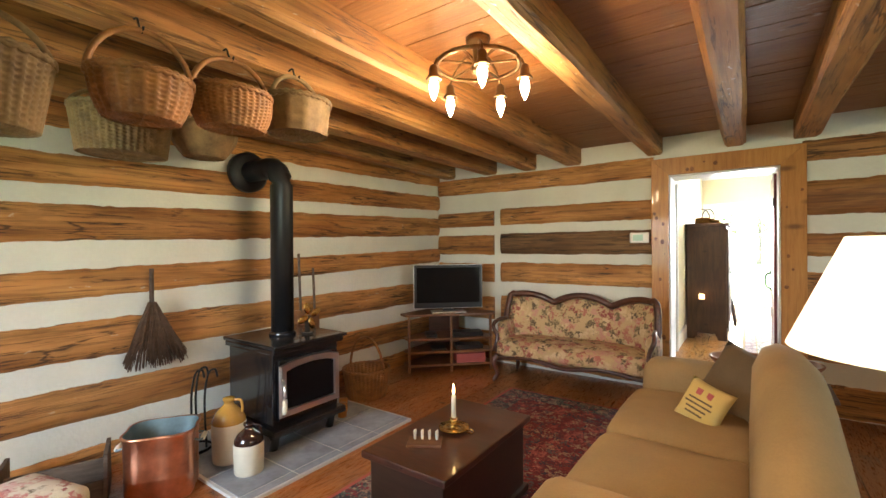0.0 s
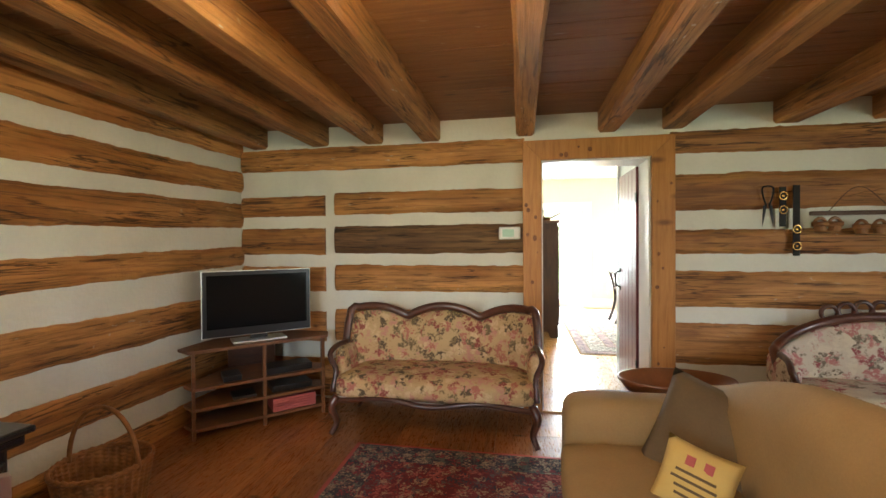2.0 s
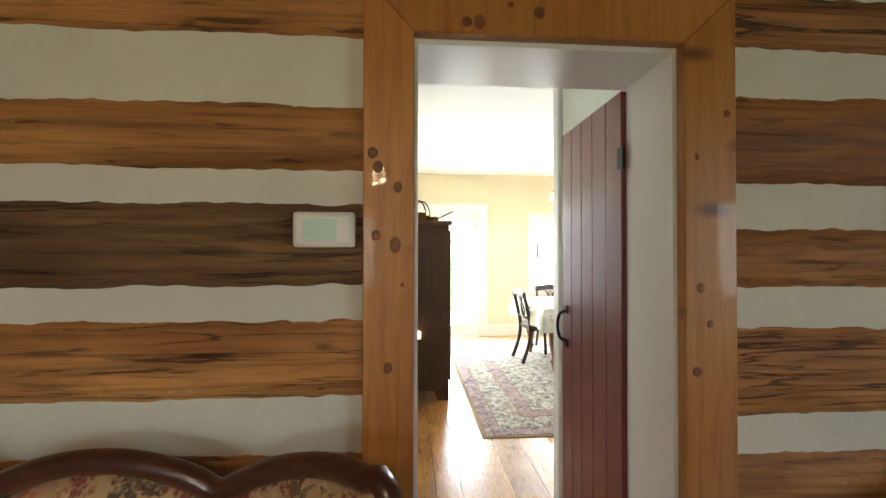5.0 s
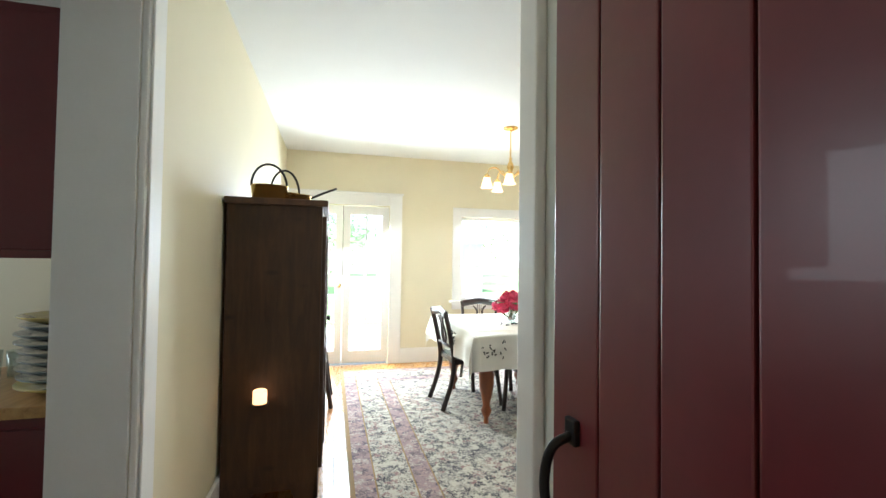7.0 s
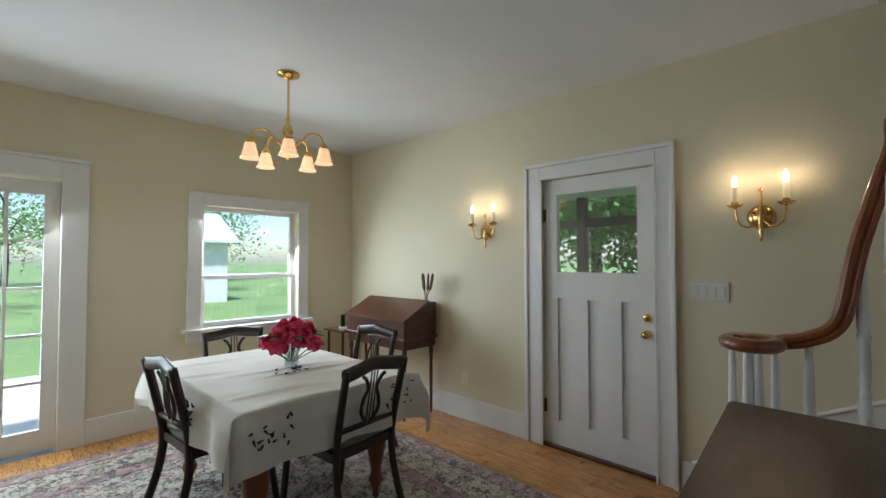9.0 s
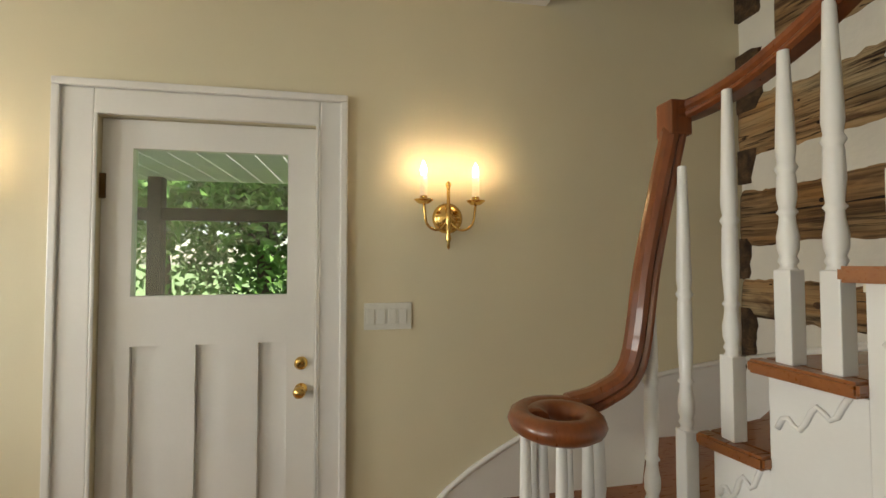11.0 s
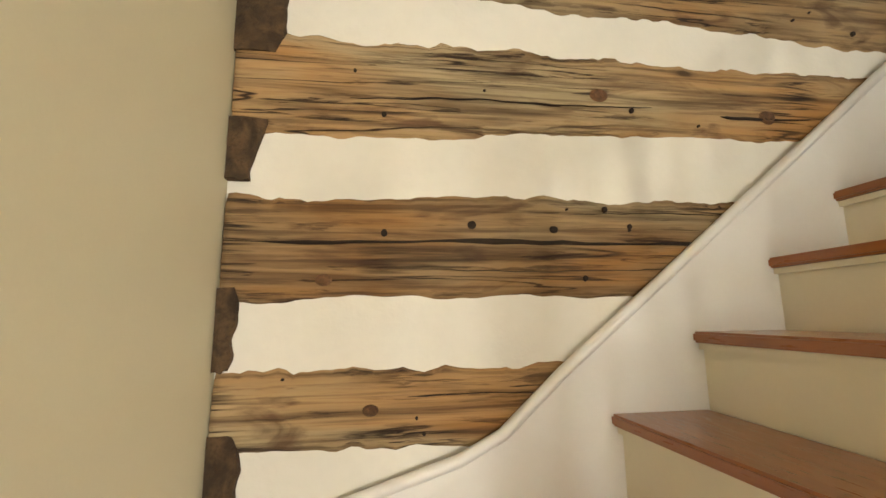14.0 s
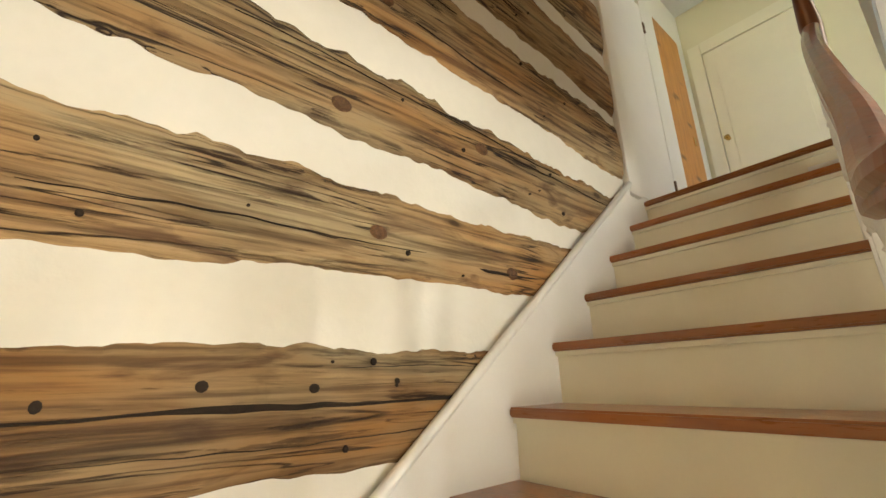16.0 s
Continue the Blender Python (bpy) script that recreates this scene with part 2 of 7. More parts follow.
M["pineknot"] = wood("pine_knot", (0.10, 0.03, 0.008), (0.19, 0.065, 0.016), (0.26, 0.095, 0.024), (6, 6, 6), 8.0, 0.45, 0.1, 0.2, False)
M["log_end"] = wood("log_end", (0.02, 0.012, 0.007), (0.06, 0.035, 0.018), (0.12, 0.07, 0.035), (8, 8, 8), 2.0, 0.9, 1.0, 0.3)
M["beam"] = hewn("beam_wood", (0.30, 0.125, 0.033), (0.54, 0.29, 0.105), (0.15, 0.06, 0.018), 1, 0.45, 0.35, 0.7, 0.8, 0.55, 0.5)
M["ceil_board"] = wood("ceiling_board", (0.17, 0.062, 0.018), (0.30, 0.125, 0.038), (0.42, 0.20, 0.065), (1, 16, 16), 2.4, 0.5, 0.25, 0.45, flecks=0.4)
M["pine"] = wood("pine_trim", (0.30, 0.10, 0.018), (0.47, 0.19, 0.038), (0.56, 0.26, 0.062), (14, 14, 1), 2.2, 0.42, 0.1, 0.25, 1.5, 0.2)
M["floor_dark"] = wood("floor_board_red", (0.13, 0.036, 0.010), (0.29, 0.095, 0.024), (0.46, 0.18, 0.052), (14, 1, 14), 2.4, 0.27, 0.1, 0.4, True, 0.35)
M["floor_honey"] = wood("floor_board_honey", (0.22, 0.085, 0.018), (0.45, 0.20, 0.05), (0.60, 0.31, 0.09), (14, 1, 14), 2.4, 0.26, 0.08, 0.4, True, 0.35)
M["tread"] = wood("stair_tread_wood", (0.20, 0.06, 0.015), (0.27, 0.088, 0.021), (0.34, 0.12, 0.031), (12, 1.2, 12), 2.0, 0.28, 0.02, 0.3, False, 0.4)
M["rail"] = wood("cherry_rail", (0.08, 0.02, 0.006), (0.18, 0.047, 0.012), (0.25, 0.072, 0.019), (9, 9, 0.5), 1.5, 0.3, 0.01, 0.15, False, 0.4)
M["mahog"] = wood("mahogany", (0.03, 0.010, 0.006), (0.07, 0.022, 0.012), (0.12, 0.04, 0.02), (2, 9, 9), 3, 0.3, 0.06, 0.3, False, 0.4)
M["darkwood"] = wood("dark_stained_wood", (0.025, 0.011, 0.005), (0.06, 0.026, 0.011), (0.11, 0.052, 0.022), (9, 9, 1.2), 3, 0.62, 0.1, 0.35, True, 0.0)
M["ebony"] = wood("near_black_mahogany", (0.008, 0.004, 0.003), (0.018, 0.008, 0.005), (0.035, 0.014, 0.008), (2, 9, 9), 3, 0.34, 0.05, 0.3, False, 0.2)
M["chestwood"] = wood("dark_chest_wood", (0.018, 0.008, 0.004), (0.036, 0.016, 0.008), (0.06, 0.028, 0.014), (1.2, 9, 9), 3, 0.34, 0.05, 0.3, False, 0.15)
M["shelfwood"] = wood("walnut_veneer", (0.09, 0.033, 0.012), (0.17, 0.068, 0.025), (0.26, 0.11, 0.045), (2, 9, 9), 3, 0.4, 0.05, 0.3, False)
M["greywood"] = wood("weathered_box_wood", (0.04, 0.026, 0.018), (0.10, 0.065, 0.045), (0.17, 0.12, 0.085), (2, 9, 9), 3, 0.8, 0.3, 0.3, False)
M["chink"] = plain("chinking_plaster", (0.66, 0.65, 0.57), 0.9, 0, 0.07, 3, 0.25, 0, 40, 0.01)
M["plaster"] = plain("stair_plaster", (0.74, 0.72, 0.66), 0.9, 0, 0.05, 3, 0.2, 0, 30, 0.01)
M["cream"] = plain("cream_wall_paint", (0.71, 0.65, 0.475), 0.6, 0, 0.03, 2, 0.05, 0, 140, 0.003)
M["hallwhite"] = plain("hall_wall_paint", (0.68, 0.70, 0.64), 0.45, 0, 0.03, 2, 0.05, 0, 140, 0.003)
M["white"] = plain("white_gloss_paint", (0.77, 0.765, 0.745), 0.35, 0, 0.03, 5, 0.03, 0, 90, 0.002)
M["riser"] = plain("cream_riser_paint", (0.78, 0.73, 0.58), 0.4, 0, 0.03, 5, 0.03, 0, 90, 0.002)
M["ceilwhite"] = plain("white_ceiling_paint", (0.72, 0.73, 0.72), 0.85, 0, 0.03, 2, 0.05, 0, 160, 0.003)
M["red"] = plain("barn_red_paint", (0.125, 0.014, 0.02), 0.34, 0, 0.12, 6, 0.05, 0.1, 50, 0.003)
M["stove"] = plain("black_enamel", (0.010, 0.010, 0.012), 0.22, 0, 0.1, 6, 0.02, 0.4)
M["pipe"] = plain("matte_black_steel", (0.014, 0.014, 0.015), 0.45, 0.4, 0.15, 8, 0.03)
M["iron"] = plain("black_iron", (0.018, 0.016, 0.015), 0.5, 0.7, 0.2, 12, 0.1)
M["chrome"] = plain("brushed_chrome", (0.80, 0.79, 0.77), 0.3, 1.0, 0.06, 8, 0.02)
M["brass"] = plain("polished_brass", (0.72, 0.47, 0.16), 0.18, 1.0, 0.12, 9, 0.02)
M["bronze"] = plain("aged_bronze", (0.13, 0.075, 0.035), 0.4, 0.9, 0.25, 12, 0.08)
M["copper"] = plain("worn_copper", (0.60, 0.28, 0.17), 0.3, 0.95, 0.3, 9, 0.12, 0, 40, 0.004)
M["tin"] = plain("tinned_inside", (0.18, 0.24, 0.26), 0.5, 0.6, 0.25, 9, 0.1)
M["tan"] = plain("tan_microfibre", (0.30, 0.195, 0.085), 0.9, 0, 0.16, 3.5, 0.1, 0, 120, 0.003)
M["taupe"] = plain("olive_velvet", (0.13, 0.088, 0.046), 0.9, 0, 0.18, 5, 0.1, 0, 120, 0.003)
M["yellow"] = plain("mustard_cotton", (0.60, 0.43, 0.14), 0.9, 0, 0.06, 9, 0.15, 0, 260, 0.002)
M["screen"] = plain("tv_screen", (0.006, 0.006, 0.007), 0.1, 0, 0.02, 3, 0)
M["screen"].node_tree.nodes["Principled BSDF"].inputs["Specular IOR Level"].default_value = 0.22
M["tvgrey"] = plain("tv_bezel", (0.022, 0.022, 0.024), 0.3, 0.3, 0.05, 3, 0)
M["cane"] = plain("wicker_cane", (0.27, 0.115, 0.034), 0.55, 0, 0.5, 14, 0.3, 0, 90, 0.004)
M["cane_old"] = plain("old_splint", (0.20, 0.125, 0.055), 0.7, 0, 0.5, 12, 0.3, 0, 90, 0.004)
M["stone"] = plain("stoneware", (0.66, 0.61, 0.48), 0.3, 0, 0.06, 7, 0.03, 0.3)
M["ochre"] = plain("ochre_glaze", (0.40, 0.21, 0.04), 0.22, 0, 0.15, 7, 0.03, 0.4)
M["browngl"] = plain("dark_brown_glaze", (0.03, 0.014, 0.012), 0.15, 0, 0.15, 7, 0.02, 0.5)
M["slate"] = plain("slate_tile", (0.25, 0.275, 0.32), 0.4, 0, 0.38, 6, 0.25, 0, 30, 0.006)
M["grout"] = plain("grout", (0.56, 0.57, 0.57), 0.9)
M["cloth"] = plain("cream_tablecloth", (0.78, 0.765, 0.70), 0.9, 0, 0.05, 6, 0.15, 0, 220, 0.002)
M["stitch"] = plain("dark_green_stitching", (0.03, 0.035, 0.03), 0.9)
M["cushion"] = plain("seat_cloth", (0.17, 0.19, 0.17), 0.9, 0, 0.15, 30, 0.1)
M["petal"] = plain("pink_petals", (0.74, 0.05, 0.14), 0.6, 0, 0.35, 30, 0.1)
M["leaf"] = plain("leaf_green", (0.06, 0.13, 0.03), 0.5, 0, 0.3, 10, 0.1)
M["wax"] = plain("candle_wax", (0.80, 0.74, 0.58), 0.5, 0, 0.03)
M["straw"] = plain("broom_straw", (0.11, 0.062, 0.036), 0.85, 0, 0.4, 30, 0.3)
M["plastic"] = plain("white_plastic", (0.72, 0.72, 0.66), 0.4, 0, 0.02)
M["lcd"] = plain("lcd_green", (0.35, 0.55, 0.42), 0.3, 0, 0.03)
M["leather"] = plain("black_leather", (0.012, 0.010, 0.008), 0.8, 0, 0.3, 20, 0.2)
M["paper"] = plain("red_paper", (0.42, 0.09, 0.08), 0.7, 0, 0.1, 9, 0)
M["black"] = plain("black_plastic", (0.012, 0.012, 0.012), 0.35, 0, 0.05)
M["bowl"] = plain("turned_wood_bowl", (0.16, 0.055, 0.018), 0.35, 0, 0.3, 9, 0.05)
M["butcher"] = wood("butcher_block", (0.30, 0.15, 0.05), (0.50, 0.29, 0.11), (0.62, 0.40, 0.18), (9, 1, 9), 3, 0.4, 0.05, 0.3, False)
M["dish"] = plain("glazed_dish", (0.10, 0.13, 0.13), 0.15, 0, 0.3, 5, 0, 0.5)
M["dishy"] = plain("yellow_dish", (0.62, 0.50, 0.16), 0.2, 0, 0.1, 5, 0, 0.5)
M["grass"] = plain("lawn", (0.16, 0.25, 0.09), 0.9, 0, 0.3, 0.6, 0.3, 0, 30, 0.03)
M["foliage"] = plain("foliage", (0.13, 0.28, 0.06), 0.7, 0, 0.4, 3, 0.2)
M["bark"] = plain("bark", (0.10, 0.07, 0.05), 0.9, 0, 0.3, 8, 0.4)
M["siding"] = plain("grey_siding", (0.68, 0.69, 0.70), 0.8, 0, 0.1, 3, 0.1)
M["bulb"] = glow("lit_bulb", (1.0, 0.78, 0.48), 8)
M["flame"] = glow("candle_flame", (1.0, 0.62, 0.22), 2.2)
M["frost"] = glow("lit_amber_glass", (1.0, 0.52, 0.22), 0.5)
M["shade"] = glow("lit_lamp_shade", (1.0, 0.80, 0.45), 0.16)
M["glass"] = glassy("window_glass", (0.95, 0.98, 0.97), 0.0, 0.93)
M["vase"] = glassy("clear_vase", (0.85, 0.92, 0.92), 0.02, 0.8)
M["floral"] = floral("floral_brocade", (0.50, 0.34, 0.165), [(0.40, 0.13, 0.09), (0.10, 0.065, 0.035), (0.60, 0.42, 0.24), (0.50, 0.24, 0.17), (0.26, 0.06, 0.045), (0.16, 0.11, 0.05)], 15)
M["floral_pale"] = floral("pale_floral_brocade", (0.58, 0.49, 0.37), [(0.45, 0.17, 0.15), (0.17, 0.13, 0.09), (0.55, 0.31, 0.27), (0.64, 0.55, 0.41), (0.30, 0.08, 0.08)], 14)
M["rug_red"] = floral("red_persian_pile", (0.13, 0.012, 0.018), [(0.03, 0.03, 0.05), (0.32, 0.22, 0.14), (0.20, 0.03, 0.03), (0.10, 0.09, 0.09), (0.36, 0.10, 0.08)], 22, 0.95)
M["rug_navy"] = floral("navy_rug_border", (0.030, 0.028, 0.042), [(0.30, 0.20, 0.14), (0.22, 0.03, 0.04), (0.10, 0.13, 0.11), (0.35, 0.28, 0.2)], 24, 0.95)
M["rug_ivory"] = floral("ivory_rug_pile", (0.52, 0.48, 0.40), [(0.05, 0.045, 0.06), (0.24, 0.13, 0.13), (0.12, 0.11, 0.12), (0.30, 0.27, 0.24), (0.06, 0.06, 0.07)], 21, 0.95)
M["rug_rose"] = floral("rose_rug_border", (0.31, 0.22, 0.22), [(0.09, 0.075, 0.10), (0.48, 0.42, 0.36), (0.16, 0.12, 0.13), (0.40, 0.27, 0.25)], 21, 0.95)

# ---------- mesh helpers ----------


def box(bm, x0, y0, z0, x1, y1, z1, bev=0.0, mat=None):
    tmp = bmesh.new()
    bmesh.ops.create_cube(tmp, size=1)
    for v in tmp.verts:
        v.co = Vector(((x0 + x1) / 2 + v.co.x * (x1 - x0), (y0 + y1) / 2 + v.co.y * (y1 - y0), (z0 + z1) / 2 + v.co.z * (z1 - z0)))
    if bev:
        bmesh.ops.bevel(tmp, geom=tmp.edges[:], offset=bev, segments=2, affect='EDGES', profile=0.6)
    join(bm, tmp, mat)
    return bm


def join(bm, tmp, mat=None):
    vs = [bm.verts.new(mat @ v.co if mat else v.co) for v in tmp.verts]
    tmp.verts.index_update()
    for f in tmp.faces:
        try:
            nf = bm.faces.new([vs[v.index] for v in f.verts])
            nf.smooth = f.smooth
        except ValueError:
            pass
    tmp.free()


def lathe(bm, prof, seg=20, c=(0, 0, 0), mat=None, sx=1.0, sy=1.0):
    rings = []
    mat = mat or Matrix()
    for r, z in prof:
        rings.append([bm.verts.new(mat @ Vector((c[0] + sx * r * math.cos(a), c[1] + sy * r * math.sin(a), c[2] + z)))
                      for a in (2 * math.pi * i / seg for i in range(seg))])
    for a, b in zip(rings, rings[1:]):
        for i in range(seg):
            f = bm.faces.new((a[i], a[(i + 1) % seg], b[(i + 1) % seg], b[i]))
            f.smooth = True
    return bm


def tube(bm, pts, r, seg=8, sq=None):
    """A swept tube; r a number or a list; sq=(w, h) gives a flat oval section."""
    pts = [Vector(p) for p in pts]
    n = len(pts)
    rad = r if isinstance(r, (list, tuple)) else [r] * n
    up = Vector((0, 0, 1))
    rings, side = [], None
    for i, p in enumerate(pts):
        d = (pts[min(i + 1, n - 1)] - pts[max(i - 1, 0)]).normalized()
        s = d.cross(up)
        if s.length < 0.15:
            s = side if side else d.cross(Vector((0, 1, 0)))
        s = (s - d * s.dot(d)).normalized()
        if side and s.dot(side) < 0:
            s = -s
        side = s
        u = s.cross(d)
        w, h = sq if sq else (1, 1)
        rings.append([bm.verts.new(p + rad[i] * (w * math.cos(a) * s + h * math.sin(a) * u)) for a in (2 * math.pi * k / seg for k in range(seg))])
    for a, b in zip(rings, rings[1:]):
        for k in range(seg):
            f = bm.faces.new((a[k], a[(k + 1) % seg], b[(k + 1) % seg], b[k]))
            f.smooth = True
    bm.faces.new(rings[0][::-1])
    bm.faces.new(rings[-1])
    return bm


def smooth_path(pts, n=6):
    """Catmull-Rom through the points."""
    p = [Vector(q) for q in pts]
    p = [2 * p[0] - p[1]] + p + [2 * p[-1] - p[-2]]
    out = []
    for i in range(1, len(p) - 2):
        for k in range(n):
            t = k / n
            a, b, c, d = p[i - 1], p[i], p[i + 1], p[i + 2]
            out.append(0.5 * (2 * b + (c - a) * t + (2 * a - 5 * b + 4 * c - d) * t * t + (3 * b - a - 3 * c + d) * t ** 3))
    out.append(p[-2])
    return out


def slab(bm, poly, z0, z1, bev=0.0):
    """A flat polygon (x, y) given thickness."""
    tmp = bmesh.new()
    lo = [tmp.verts.new((x, y, z0)) for x, y in poly]
    hi = [tmp.verts.new((x, y, z1)) for x, y in poly]
    tmp.faces.new(lo[::-1])
    tmp.faces.new(hi)
    n = len(poly)
    for i in range(n):
        tmp.faces.new((lo[i], lo[(i + 1) % n], hi[(i + 1) % n], hi[i]))
    bmesh.ops.recalc_face_normals(tmp, faces=tmp.faces[:])
    if bev:
        bmesh.ops.bevel(tmp, geom=tmp.edges[:], offset=bev, segments=2, affect='EDGES')
    join(bm, tmp)
    return bm


def pad(bm, x0, y0, z0, x1, y1, z1, puff=0.03, r=0.04, n=10, mat=None, lump=0.006, seed=0):
    """A stuffed cushion block with rounded edges and crowned faces."""
    tmp = bmesh.new()
    bmesh.ops.create_cube(tmp, size=2)
    bmesh.ops.subdivide_edges(tmp, edges=tmp.edges[:], cuts=n, use_grid_fill=True)
    hx, hy, hz = (x1 - x0) / 2, (y1 - y0) / 2, (z1 - z0) / 2
    c = Vector(((x0 + x1) / 2, (y0 + y1) / 2, (z0 + z1) / 2))
    for v in tmp.verts:
        u = v.co.copy()
        p = Vector((u.x * hx, u.y * hy, u.z * hz))
        q = Vector((max(-hx + r, min(hx - r, p.x)), max(-hy + r, min(hy - r, p.y)), max(-hz + r, min(hz - r, p.z))))
        d = p - q
        if d.length > 1e-6:
            p = q + d.normalized() * r
        k = puff * (1 - u.x ** 2) * (1 - u.y ** 2)
        kz = puff * (1 - u.x ** 2) * (1 - u.z ** 2)
        kx = puff * (1 - u.y ** 2) * (1 - u.z ** 2)
        p += Vector((u.x * kx, u.y * kz, u.z * k))
        p += Vector((1, 1, 1)) * lump * noise.noise((c + p) * 6 + Vector((seed, 0, 0)))
        v.co = c + p
    for f in tmp.faces:
        f.smooth = True
    join(bm, tmp, mat)
    return bm


def pillow(bm, w, t, n=14, seed=0):
    """A knife-edged pillow in the xz plane, w half-width, t half-thickness."""
    for s in (-1, 1):
        g = []
        for i in range(n + 1):
            row = []
            for k in range(n + 1):
                u, v = 2 * i / n - 1, 2 * k / n - 1
                pin = 1 - 0.07 * ((1 - u * u) * v * v + (1 - v * v) * u * u)
                th = t * ((1 - u ** 4) * (1 - v ** 4)) ** 0.6 + 0.006 * noise.noise(Vector((u * 2, v * 2, seed))) * (1 - u * u) * (1 - v * v)
                row.append(bm.verts.new((w * u * pin, s * th, w * v * pin)))
            g.append(row)
        for a, b in zip(g, g[1:]):
            for k in range(n):
                f = bm.faces.new((a[k], b[k], b[k + 1], a[k + 1]))
                f.smooth = True
    bmesh.ops.remove_doubles(bm, verts=bm.verts[:], dist=0.0005)
    return bm


def part(name, bm, material, parent=None, label="", m=None):
    me = bpy.data.meshes.new(name)
    bmesh.ops.recalc_face_normals(bm, faces=bm.faces[:])
    bm.to_mesh(me)
    bm.free()
    me.materials.append(material)
    o = new(name, me)
    if parent:
        o.parent = parent
    if m:
        o.matrix_basis = m
    if label:
        o["label"] = label
    return o


def thing(name, label, category, group=""):
    return tagged(new(name), label, category, group)


def setting(name, bm, material, label="", category=""):
    return tagged(part(name, bm, material), label, category, kind="structure")


def B(*a, bev=0.0):
    return box(bmesh.new(), *a, bev=bev)


# ---------- the plan ----------
XW = -3.05            # stove wall
YD, YB = 4.735, 5.06  # log wall, living side and stair side
XL = -0.57            # dining room, cupboard wall
XE = 3.315            # entry wall
YN = 10.56            # garden wall
ZC = 2.68             # dining ceiling
ZL = 2.36             # living room boards
DX0, DX1 = -0.41, 0.405
RISE = 0.208


def step_z(k):
    """Height of the k-th tread."""
    return RISE * k


# ---------- floors ----------


def boards(name, parent, x0, y0, x1, y1, widths, mat, z=0.0, seed=1):
    rnd = random.Random(seed)
    x = x0
    cache = {}
    while x < x1 - 0.01:
        w = min(rnd.choice(widths), x1 - x)
        if x1 - x - w < 0.05:
            w = x1 - x
        y = y0
        while y < y1 - 0.01:
            ln = min(rnd.uniform(1.6, 3.4), y1 - y)
            if y1 - y - ln < 0.5:
                ln = y1 - y
            bm = bmesh.new()
            box(bm, x + 0.0012, y + 0.001, z - 0.02, x + w - 0.0012, y + ln - 0.001, z, 0.0015)
            part(name, bm, mat, parent)
            y += ln
        x += w


fl = setting("floor_living", B(-3.4, -1.7, -0.12, 3.7, YB - 0.16, -0.022), M["black"], "wide red-brown varnished floorboards", "floor")
fd = setting("floor_dining", B(-3.4, YB - 0.16, -0.12, 3.7, 10.9, -0.022), M["black"], "honey-coloured varnished wide plank floor", "floor")
# ---------- log walls ----------


def log_mesh(L, h, depth, seed, lean=0.0, ragged=0.012, taper=0.0):
    """A hewn log, length along x, face towards -y, from z=0 to h, with ragged edges."""
    bm = bmesh.new()
    nx, nz = max(4, int(L / 0.018)), 8
    grid = []
    for i in range(nx + 1):
        x = L * i / nx
        e = Vector((x * 1.3, seed * 7.3, 0))
        top = h + taper * x + ragged * 0.7 * noise.noise(e) + ragged * 0.4 * noise.noise(e * 5.1) + ragged * 0.6 * noise.noise(e * 13) + ragged * 0.35 * noise.noise(e * 37)
        bot = ragged * 0.7 * noise.noise(e + Vector((0, 31, 0))) + ragged * 0.45 * noise.noise(e * 4.3 + Vector((0, 17, 0))) + ragged * 0.5 * noise.noise(e * 15 + Vector((0, 5, 0)))
        row = []
        for k in range(nz + 1):
            u = k / nz
            z = bot + (top - bot) * u
            bulge = depth * (1 - (2 * u - 1) ** 4) + 0.006 * noise.noise(Vector((x * 3, z * 9, seed)))
            row.append(bm.verts.new((x, -bulge + (0.004 if k in (0, nz) else 0), z + lean * x)))
        grid.append(row)
    for a, b in zip(grid, grid[1:]):
        for k in range(nz):
            f = bm.faces.new((a[k], b[k], b[k + 1], a[k + 1]))
            f.smooth = True
    for row in (grid[0], grid[-1]):
        c = [bm.verts.new((v.co.x, 0.03, v.co.z)) for v in (row[0], row[-1])]
        bm.faces.new([*row, c[1], c[0]])
    return bm


def log(parent, m, L, z0, z1, mat, seed, depth=0.028, lean=0.0, ragged=0.012, taper=0.0):
    return part("log", log_mesh(L, z1 - z0, depth, seed, lean, ragged, taper), mat, parent, m=m @ Matrix.Translation((0, 0, z0)))


wd = setting("wall_log_door_1", B(XW - 0.35, YD + 0.02, -0.1, DX0, YB - 0.02, 2.59), M["chink"], "hewn log wall with pale chinking between the logs", "wall")
wd2 = setting("wall_log_door_2", B(DX1, YD + 0.02, -0.1, 3.65, YB - 0.02, 2.59), M["chink"], "hewn log wall with pale chinking between the logs", "wall")
setting("wall_log_over_door", B(DX0, YD + 0.02, 2.0, DX1, YB - 0.02, 2.59), M["chink"], "chinking over the doorway", "wall")
LEFT = [(1.99, 2.19), (1.60, 1.79), (1.26, 1.51), (0.94, 1.17), (0.50, 0.79), (0.02, 0.36)]
for i, (a, b) in enumerate(LEFT):
    mt = M["log_dark"] if i == 2 else M["log"]
    if i in (0, 5):
        log(wd, pose(XW, YD + 0.02, 0), DX0 - 0.13 - XW, a, b, M["log"], i + 1)
    else:
        log(wd, pose(XW, YD + 0.02, 0), -2.25 - XW, a - 0.01, b - 0.015, M["log"], i + 11)
        log(wd, pose(-2.16, YD + 0.02, 0), DX0 - 0.13 + 2.16, a, b, mt, i + 21)
RIGHT = [(2.00, 2.18), (1.58, 1.86), (1.25, 1.44), (0.85, 1.13), (0.42, 0.74), (0.0, 0.26)]
for i, (a, b) in enumerate(RIGHT):
    log(wd2, pose(DX1 + 0.14, YD + 0.02, 0), 3.3 - DX1 - 0.14, a, b, M["log"], i + 31)
